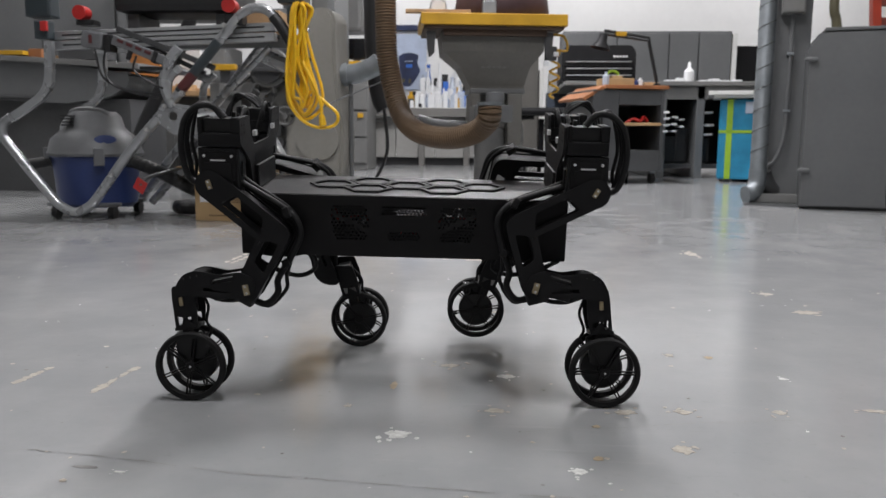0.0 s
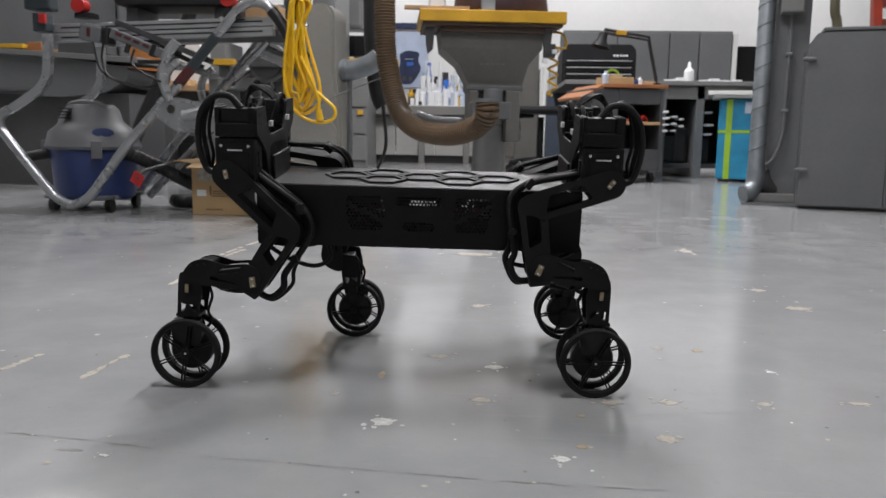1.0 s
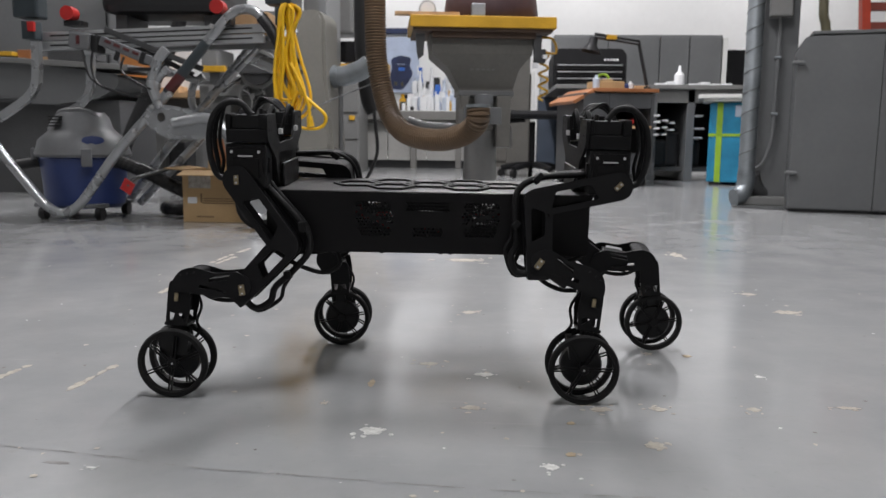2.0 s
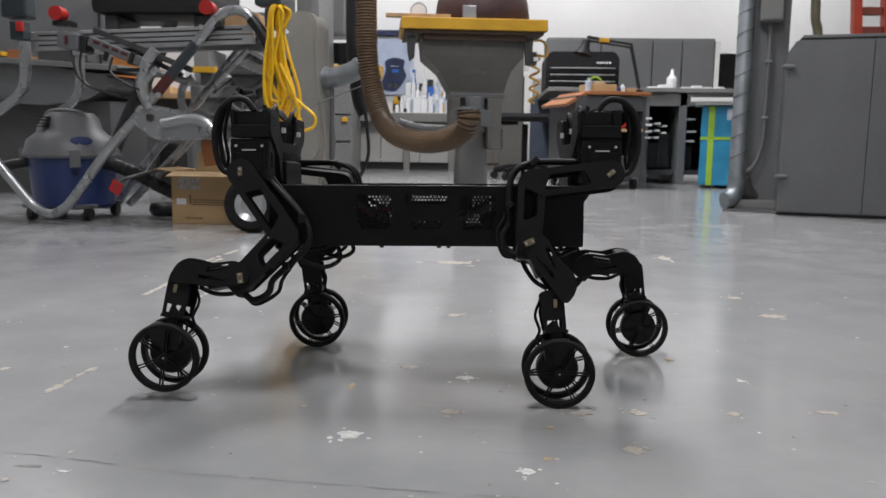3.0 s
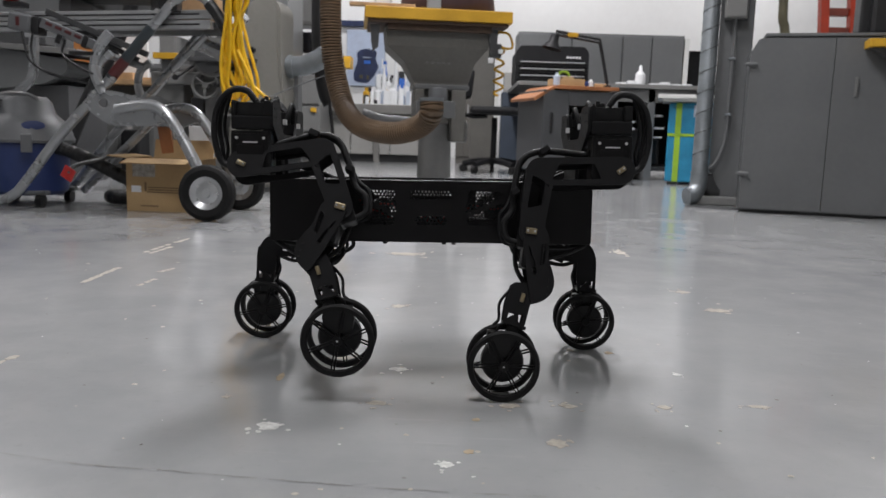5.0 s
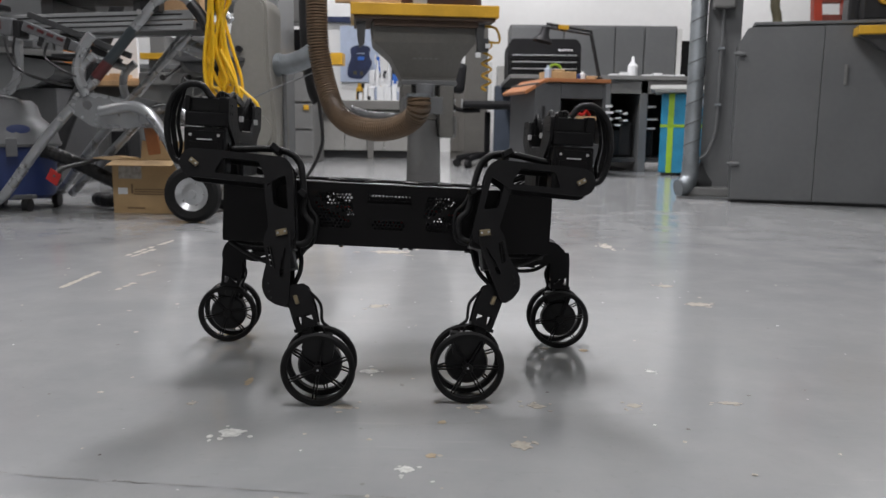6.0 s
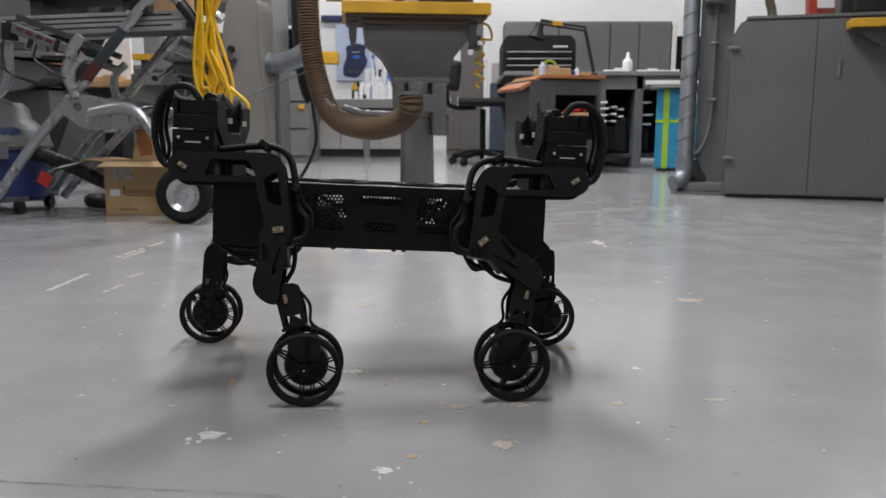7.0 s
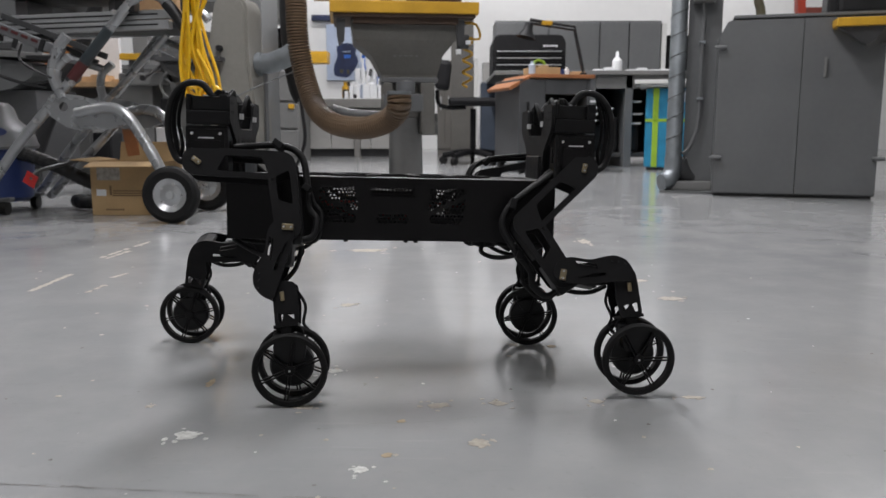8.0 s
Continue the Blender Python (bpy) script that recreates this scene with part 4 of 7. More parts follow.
    lathe(bm, [(0.0, 0.0), (0.205, 0.0), (0.215, 0.03), (0.205, 0.10), (0.16, 0.20), (0.09, 0.28), (0.0, 0.30)], Matrix.Translation((0.06, 0.23, 0.8465)), 36)
    part("guard", bm, MAROON, m, "dusty maroon dome guard", smooth=True)
    bm = bmesh.new()
    box(bm, -0.05, 0.01, 0.02, 0.05, 0.8465, 0.90, 0.004)
    part("fence", bm, ALU, m)
    bm = bmesh.new()
    rod(bm, (-0.235, 0.12, 0.885), (-0.235, 0.14, 0.885), 0.038, 24)
    g = part("gauge", bm, ALU, m, "round dial gauge")
    bm = bmesh.new()
    rod(bm, (-0.235, 0.117, 0.885), (-0.235, 0.1195, 0.885), 0.031, 24)
    part("dial", bm, WHITE, g)
    bm = bmesh.new()
    box(bm, -0.38, -0.10, 0.03, 0.07, 0.8465, 0.862, 0.002)
    bm.transform(at)
    tagged(link("wood_strip", bm, PALE_WOOD), "pale wood strip lying on the yellow table", "wood strip")
    bm = bmesh.new()
    pts = [(0.285 + 0.02 * math.cos(0.9 * k), 0.10 + 0.02 * math.sin(0.9 * k), 0.74 - 0.0075 * k) for k in range(34)]
    tube(bm, [(0.27, 0.1, 0.77), (0.32, 0.08, 0.76), (0.335, 0.08, 0.70)] + pts[4:], 0.0055, 8, 3)
    bm.transform(at)
    tagged(link("air_hose", bm, YELLOW, smooth=True), "coiled yellow air hose hanging under the table", "hose")


def dust_hose():
    m = thing("dust_hose", "brown ribbed dust hose hanging in a loop", "hose")
    path = spline([(-0.455, 3.75, 3.29), (-0.455, 3.75, 2.0), (-0.452, 3.75, 1.2), (-0.449, 3.75, 0.929), (-0.444, 3.75, 0.714), (-0.425, 3.75, 0.585), (-0.403, 3.74, 0.498), (-0.368, 3.71, 0.411), (-0.31, 3.66, 0.352), (-0.233, 3.60, 0.322), (-0.124, 3.50, 0.314), (-0.031, 3.42, 0.337), (0.022, 3.365, 0.376), (0.037, 3.335, 0.41), (0.036, 3.335, 0.448)], 30)
    # even spacing
    line, gap = [path[0]], 0.0033
    for p in path[1:]:
        while (p - line[-1]).length >= gap:
            line.append(line[-1] + (p - line[-1]).normalized() * gap)
    bm = bmesh.new()
    tube(bm, line, 0.0490, 18, 1, -0.0110, 4)
    part("ribbed_tube", bm, HOSE, m, smooth=False)
    bm = bmesh.new()
    rod(bm, (0.036, 3.335, 0.448), (0.036, 3.335, 0.462), 0.050, 24)
    part("clamp", bm, GALV, m)
    bm = bmesh.new()
    tube(bm, [(-0.565, 4.12, 3.29), (-0.562, 4.12, 1.3), (-0.561, 4.12, 0.81), (-0.556, 4.12, 0.70), (-0.545, 4.12, 0.588), (-0.526, 4.12, 0.489), (-0.50, 4.12, 0.435)], 0.050, 16, 8)
    tagged(link("dark_hose", bm, BLACK, smooth=True), "dark smooth hose hanging behind the ribbed one", "hose")
    bm = bmesh.new()
    tube(bm, [(-0.30, 3.78, 0.40), (-0.20, 3.78, 0.375), (0.0, 3.78, 0.37), (0.10, 3.74, 0.40)], 0.022, 14, 6, 0.002, 2)
    tagged(link("clear_hose", bm, VAC_GREY), "pale grey hose behind the brown one", "hose")
    bm = bmesh.new()
    tube(bm, [(-0.881, 3.930, 0.393), (-0.773, 3.760, 0.431), (-0.639, 3.760, 0.493), (-0.435, 3.750, 0.572)], 0.0035, 6, 6)
    tagged(link("thin_cable", bm, VAC_GREY, smooth=True), "thin grey cable strung between the bandsaw and hose", "cable")
    bm = bmesh.new()
    tube(bm, [(-0.495, 4.0, 0.44), (-0.487, 4.0, 0.359), (-0.479, 4.0, 0.281), (-0.485, 4.0, 0.21), (-0.531, 4.0, 0.105), (-0.60, 4.0, 0.03), (-0.75, 4.0, 0.010), (-0.95, 4.02, 0.010)], 0.0085, 10, 8)
    tagged(link("power_cable", bm, BLACK, smooth=True), "black power cable dropping to the floor", "cable")


def bandsaw():
    m = thing("bandsaw", "beige-grey bandsaw with rounded wheel housings", "bandsaw", m=Matrix.Translation((-0.806, 3.90, 0)) @ Matrix.Rotation(radians(-6), 4, "Z") @ Matrix.Diagonal((1.127, 1.1, 1.02, 1)))
    bm = bmesh.new()
    plate(bm, rounded([(-0.15, 0.02), (0.075, 0.02), (0.105, 0.14), (0.112, 0.30), (0.10, 0.42), (0.085, 0.55), (0.078, 0.70), (0.080, 0.85), (0.055, 0.895), (0.0, 0.90), (-0.06, 0.88), (-0.09, 0.70), (-0.13, 0.46), (-0.15, 0.30)], 0.04, 5), [], 0.20, Matrix.Translation((0, 0, 0)))
    bmesh.ops.bevel(bm, geom=[e for e in bm.edges if abs(e.verts[0].co.y - e.verts[1].co.y) < 1e-5 and len(e.link_faces) == 2 and e.calc_face_angle(0) > 0.8], offset=0.012, segments=2, affect="EDGES")
    part("frame", bm, BEIGE, m)
    bm = bmesh.new()
    rod(bm, (0.0, -0.012, 0.28), (0.0, -0.001, 0.28), 0.095, 36)
    part("wheel_cover", bm, BEIGE, m)
    bm = bmesh.new()
    box(bm, -0.30, -0.02, -0.06, 0.16, 0.60, 0.62, 0.003)
    part("table", bm, DARK_GREY, m)
    for z in (0.66, 0.40):
        bm = bmesh.new()
        rod(bm, (-0.04, -0.02, z), (-0.04, -0.001, z), 0.014, 14)
        part("knob", bm, BLACK, m)
    bm = bmesh.new()
    box(bm, -0.17, 0.12, 0.0, 0.20, 0.0, 0.02)
    part("base", bm, DARK_GREY, m)
    # duct behind
    d = thing("dust_pipe", "galvanised duct branch between the machines", "duct")
    bm = bmesh.new()
    tube(bm, [(-0.712, 3.97, 0.602), (-0.64, 3.97, 0.607), (-0.597, 3.97, 0.618), (-0.547, 3.97, 0.639), (-0.51, 3.97, 0.665)], 0.049, 20, 5)
    part("pipe", bm, GALV, d, smooth=True)
    bm = bmesh.new()
    rod(bm, (-0.690, 3.97, 0.603), (-0.668, 3.97, 0.604), 0.056, 24)
    part("flange", bm, GALV, d)
    bm = bmesh.new()
    rod(bm, (-0.655, 3.97, 0.0), (-0.655, 3.97, 0.56), 0.011, 14)
    part("stand", bm, GREY_PAINT, d)
    # grey cabinet further back
    c = thing("drawer_cabinet", "mid grey drawer cabinet with yellow latches", "cabinet")
    bm = bmesh.new()
    box(bm, -1.25, -0.834, 5.60, 6.0, 0.0, 0.62, 0.006)
    part("body", bm, MID_GREY, c)
    for z in (0.05, 0.235, 0.42):
        bm = bmesh.new()
        box(bm, -1.24, -0.842, 5.585, 5.599, z, z + 0.17, 0.004)
        dr = part("drawer", bm, MID_GREY, c)
        if z != 0.235:
            continue
        bm = bmesh.new()
        box(bm, -0.90, -0.862, 5.571, 5.584, z + 0.13, z + 0.162, 0.003)
        part("latch", bm, YELLOW, dr, "small yellow latch")
    mon = thing("machine_screen", "black screen over a yellow bar behind the bandsaw", "screen")
    bm = bmesh.new()
    box(bm, -1.055, -0.80, 5.70, 5.74, 0.77, 0.915, 0.005)
    part("screen", bm, SCREEN, mon)
    bm = bmesh.new()
    box(bm, -1.10, -0.633, 5.60, 5.74, 0.672, 0.752, 0.003)
    part("yellow_bar", bm, YELLOW, mon)
    bm = bmesh.new()
    box(bm, -0.95, -0.90, 5.69, 5.73, 0.6205, 0.671, 0.003)
    box(bm, -0.95, -0.90, 5.70, 5.73, 0.7525, 0.77, 0.003)
    part("stand", bm, BLACK, mon)
    b = thing("milling_machine", "grey machine head on a post above the screen", "machine")
    bm = bmesh.new()
    box(bm, -1.32, -0.94, 6.02, 6.30, 0.985, 1.45, 0.03)
    part("housing", bm, MID_GREY, b)
    bm = bmesh.new()
    box(bm, -1.30, -1.20, 6.10, 6.25, 0.0, 0.984, 0.004)
    part("post", bm, MID_GREY, b)


for f in (table_machine, dust_hose, bandsaw):
    f()


# ---- saw stand, vacuum, box and cord ----
DULL_RED = material("dull_red_print", (0.085, 0.016, 0.017), 0.5)


def saw_stand():
    m = thing("saw_stand", "silver tubular folding saw stand with rubber-tyred wheels", "saw stand")
    front = [(-0.775, 3.05, 0.782), (-0.805, 3.05, 0.812), (-0.848, 3.05, 0.822), (-0.895, 3.05, 0.808), (-0.959, 3.05, 0.745), (-1.17, 3.05, 0.495), (-1.361, 3.05, 0.286), (-1.50, 3.05, 0.108), (-1.545, 3.05, 0.062), (-1.60, 3.05, 0.040), (-1.655, 3.05, 0.062), (-1.70, 3.05, 0.108), (-1.855, 3.05, 0.305), (-1.878, 3.05, 0.345), (-1.872, 3.05, 0.385), (-1.84, 3.05, 0.41)]
    for dy, nm in ((0.0, "front_tube"), (0.42, "rear_tube")):
        bm = bmesh.new()
        tube(bm, [(x + (0.02 if dy else 0), y + dy, z) for x, y, z in front], 0.0185, 14, 6)
        part(nm, bm, TUBE, m, smooth=True)
        bm = bmesh.new()
        tube(bm, [(-1.84, 3.05 + dy, 0.405), (-1.76, 3.05 + dy, 0.455), (-1.70, 3.05 + dy, 0.50), (-1.672, 3.05 + dy, 0.56), (-1.665, 3.05 + dy, 0.70)], 0.021, 4, 4)
        part("post", bm, TUBE, m)
    bm = bmesh.new()
    tube(bm, [(-0.785, 3.05, 0.792), (-0.755, 3.05, 0.755), (-0.72, 3.05, 0.695), (-0.675, 3.05, 0.60)], 0.0215, 14, 5)
    part("grip", bm, BLACK, m, "black foam grip", smooth=True)
    bm = bmesh.new()
    rod(bm, (-1.158, 3.05, 0.510), (-0.998, 3.05, 0.700), 0.0200, 16)
    c = part("collar", bm, TEAL, m, "dark teal sleeve with a red mark")
    bm = bmesh.new()
    rod(bm, (-1.150, 3.05, 0.520), (-1.100, 3.05, 0.578), 0.0203, 16)
    part("red_mark", bm, DULL_RED, c)
    # rails on top
    for y, z in ((3.105, 0.742), (3.105, 0.705), (3.46, 0.725)):
        bm = bmesh.new()
        m4 = Matrix.Translation((-1.23, y, z)) @ Matrix.Rotation(radians(-2.2), 4, "Y")
        box(bm, -0.46, 0.44, -0.02, 0.02, -0.016, 0.016, 0.003, m4)
        part("rail", bm, ALU, m)
    bm = bmesh.new()
    box(bm, -1.52, -0.78, 3.13, 3.44, 0.715, 0.735, 0.003)
    part("deck", bm, DARK_GREY, m)
    for x, z in ((-1.685, 0.748), (-0.70, 0.80)):
        bm = bmesh.new()
        box(bm, x - 0.030, x + 0.024, 3.035, 3.09, z - 0.040, z + 0.030, 0.006)
        e = part("end_block", bm, TEAL, m)
        bm = bmesh.new()
        box(bm, x + 0.004, x + 0.030, 3.018, 3.034, z - 0.012, z + 0.024, 0.003)
        part("red_catch", bm, RED, e)
    for x in (-1.70, -0.72):
        bm = bmesh.new()
        box(bm, x - 0.05, x + 0.05, 3.04, 3.12, 0.79 if x < -1 else 0.84, 0.93, 0.01)
        part("tool_support", bm, TEAL, m)
    for x in (-1.53, -0.95):
        bm = bmesh.new()
        rod(bm, (x, 3.03, 0.806 if x < -1.2 else 0.83), (x, 3.08, 0.806 if x < -1.2 else 0.83), 0.027, 16)
        k = part("clamp_knob", bm, RED, m, "red clamp knob")
        bm = bmesh.new()
        box(bm, x - 0.02, x + 0.05, 3.04, 3.10, 0.760, 0.780 if x < -1.2 else 0.803, 0.004)
        part("clamp_bar", bm, BLACK, k)
    bm = bmesh.new()
    box(bm, -1.530, -1.445, 3.03, 3.11, 0.672, 0.738, 0.010, Matrix.Translation((-1.49, 0, 0.705)) @ Matrix.Rotation(radians(9), 4, "Y") @ Matrix.Translation((1.49, 0, -0.705)))
    hb = part("latch_housing", bm, VAC_GREY, m, "grey latch housing")
    bm = bmesh.new()
    box(bm, -1.446, -1.418, 3.035, 3.105, 0.660, 0.726, 0.008)
    part("cap", bm, BLACK, hb)
    bm = bmesh.new()
    box(bm, -1.497, -1.484, 3.026, 3.0295, 0.690, 0.722, 0.001)
    part("red_mark", bm, DULL_RED, hb)
    slope = math.atan2(0.090, 0.229)
    at = Matrix.Translation((-1.407, 3.055, 0.707)) @ Matrix.Rotation(slope, 4, "Y")
    bm = bmesh.new()
    box(bm, 0.0, 0.246, -0.022, 0.022, -0.020, 0.016, 0.004, at)
    arm = part("folding_arm", bm, VAC_GREY, m, "grey folding arm with red marks")
    for x0 in (0.020, 0.058, 0.096, 0.134):
        bm = bmesh.new()
        box(bm, x0, x0 + 0.026, -0.0255, -0.0225, -0.002, 0.009, 0.001, at)
        part("red_mark", bm, DULL_RED, arm)
    bm = bmesh.new()
    box(bm, 0.168, 0.186, -0.027, 0.027, -0.026, 0.021, 0.004, at)
    part("collar", bm, BLACK, arm)
    bm = bmesh.new()
    box(bm, 0.075, 0.095, -0.030, -0.0225, -0.050, -0.014, 0.004, at)
    part("lever", bm, BLACK, arm)
    bm = bmesh.new()
    box(bm, -0.02, 0.39, 0.024, 0.040, 0.030, 0.052, 0.003, at)
    part("upper_strut", bm, DARK_GREY, m)
    bm = bmesh.new()
    tube(bm, [(-1.143, 3.02, 0.672), (-1.172, 3.018, 0.636), (-1.197, 3.018, 0.578), (-1.203, 3.018, 0.530), (-1.188, 3.02, 0.482)], 0.0200, 8, 5)
    part("curved_plate", bm, TUBE, m, "bent silver link", smooth=True)
    for pts in ([(-1.42, 3.0, 0.66), (-1.425, 2.995, 0.60), (-1.40, 2.99, 0.54), (-1.32, 2.99, 0.505), (-1.22, 3.0, 0.485)], [(-1.46, 3.0, 0.665), (-1.43, 2.995, 0.56), (-1.34, 2.99, 0.515), (-1.27, 3.0, 0.50), (-1.20, 3.02, 0.515)], [(-1.30, 3.0, 0.64), (-1.31, 2.995, 0.59), (-1.26, 2.99, 0.55), (-1.20, 3.0, 0.52)]):
        bm = bmesh.new()
        tube(bm, pts, 0.0045, 6, 6)
        part("cable", bm, BLACK, m, smooth=True)
    for x, z, q in ((-1.137, 0.503, 0.011), (-1.205, 0.455, 0.008), (-1.02, 0.41, 0.008), (-1.28, 0.365, 0.008), (-1.43, 0.19, 0.008), (-0.965, 0.755, 0.009)):
        bm = bmesh.new()
        rod(bm, (x, 3.028, z), (x, 3.012, z), q, 10)
        part("bolt", bm, STEEL, m)
    for z in (0.742, 0.705):
        bm = bmesh.new()
        box(bm, -0.40, 0.40, -0.0225, -0.0205, -0.003, 0.003, 0, Matrix.Translation((-1.23, 3.105, z)) @ Matrix.Rotation(radians(-2.2), 4, "Y"))
        part("rail_groove", bm, BLACK, m)
    bm = bmesh.new()
    box(bm, -1.29, -1.18, 3.00, 3.03, 0.588, 0.602, 0.003)
    part("pedal", bm, BLACK, m)
    # folding struts
    for a, b, r, mt in (((-1.20, 3.10, 0.603), (-1.06, 3.12, 0.56), 0.014, TUBE), ((-1.37, 3.12, 0.72), (-1.08, 3.12, 0.585), 0.012, DARK_GREY), ((-0.86, 3.26, 0.70), (-1.18, 3.30, 0.40), 0.012, TUBE), ((-1.08, 3.42, 0.42), (-1.45, 3.42, 0.05), 0.018, TUBE), ((-0.90, 3.30, 0.67), (-0.78, 3.30, 0.62), 0.030, TUBE)):
        bm = bmesh.new()
        tube(bm, [a, b], r, 4 if mt is not TUBE else 12, 1)
        part("strut", bm, mt, m)
    # hub plates and curved links
    for y in (3.025, 3.40):
        bm = bmesh.new()
        plate(bm, rounded([(-1.225, 0.47), (-1.12, 0.46), (-0.95, 0.415), (-0.92, 0.365), (-1.00, 0.335), (-1.16, 0.335), (-1.25, 0.40)], 0.03, 5), [hexagon2(-1.177, 0.418, 0.018), hexagon2(-1.06, 0.385, 0.008)], 0.006, Matrix.Translation((0, y, 0)))
        part("hub_plate", bm, TUBE, m)
        bm = bmesh.new()
        tube(bm, [(-1.14, y, 0.60), (-1.185, y, 0.56), (-1.195, y, 0.50), (-1.18, y, 0.45)], 0.0165, 10, 5)
        part("curved_link", bm, TUBE, m, smooth=True)
        bm = bmesh.new()
        tube(bm, [(-1.12, y - 0.02, 0.395), (-1.0, y - 0.03, 0.415), (-0.93, y - 0.04, 0.385), (-0.87, y - 0.05, 0.305), (-0.81, y - 0.07, 0.205), (-0.768, y - 0.08, 0.125)], 0.021, 12, 6)
        part("wheel_arm", bm, TUBE, m, smooth=True)
    for y in (2.905, 3.34):
        x = -0.752
        bm = bmesh.new()
        at = Matrix.Translation((x, y, 0.103)) @ Matrix.Rotation(radians(90), 4, "X")
        lathe(bm, [(0.060, -0.020), (0.085, -0.027), (0.098, -0.020), (0.103, -0.008), (0.103, 0.008), (0.098, 0.020), (0.085, 0.027), (0.060, 0.020), (0.060, -0.020)], at, 40)
        w = part("wheel", bm, RUBBER, m, "black rubber tyre", smooth=True)
        bm = bmesh.new()
        lathe(bm, [(0.0, 0.020), (0.014, 0.020), (0.016, 0.012), (0.040, 0.006), (0.056, 0.016), (0.061, 0.019), (0.061, -0.019), (0.056, -0.016), (0.040, -0.006), (0.0, -0.008)], at, 32)
        part("rim", bm, ALU, w, "pressed silver rim", smooth=True)
        for k in range(5):
            bm = bmesh.new()
            a = k * math.tau / 5
            p = Vector((x + 0.040 * math.cos(a), y - 0.0065, 0.103 + 0.040 * math.sin(a)))
            rod(bm, p, p + Vector((0, -0.004, 0)), 0.005, 8)
            part("bolt", bm, STEEL, w)
    bm = bmesh.new()
    rod(bm, (-0.752, 2.93, 0.103), (-0.752, 3.32, 0.103), 0.010, 10)
    part("axle", bm, STEEL, m)
    bm = bmesh.new()
    plate(bm, [(-0.031, 0.0), (0, -0.035), (0.031, 0.0), (0, 0.035)], [], 0.004, Matrix.Translation((-1.318, 3.02, 0.150)) @ Matrix.Rotation(radians(-14), 4, "Y"))
    part("red_foot_tag", bm, RED, m, "red plastic foot pad")
    bm = bmesh.new()
    tube(bm, [(-1.318, 3.024, 0.150), (-1.30, 3.05, 0.18), (-1.27, 3.2, 0.20), (-1.26, 3.42, 0.22)], 0.008, 8, 4)
    part("foot_rod", bm, DARK_GREY, m)


def miter_saw():
    m = thing("miter_saw", "black saw base resting on the stand's deck", "saw")
    bm = bmesh.new()
    box(bm, -1.46, -0.99, 3.16, 3.42, 0.825, 0.93, 0.03)
    part("base", bm, BLACK, m)
    for x in (-1.42, -1.06):
        bm = bmesh.new()
        box(bm, x, x + 0.05, 3.20, 3.40, 0.7355, 0.824, 0.006)
        part("foot", bm, DARK_GREY, m)
    bm = bmesh.new()
    box(bm, -0.95, -0.80, 3.20, 3.34, 0.7355, 0.835, 0.004)
    tagged(link("wood_block", bm, PALE_WOOD), "pale wood block lying on the saw stand", "wood block")


def hexagon2(cx, cz, r):
    return [(cx + r * math.cos(k * math.tau / 10), cz + r * math.sin(k * math.tau / 10)) for k in range(10)]


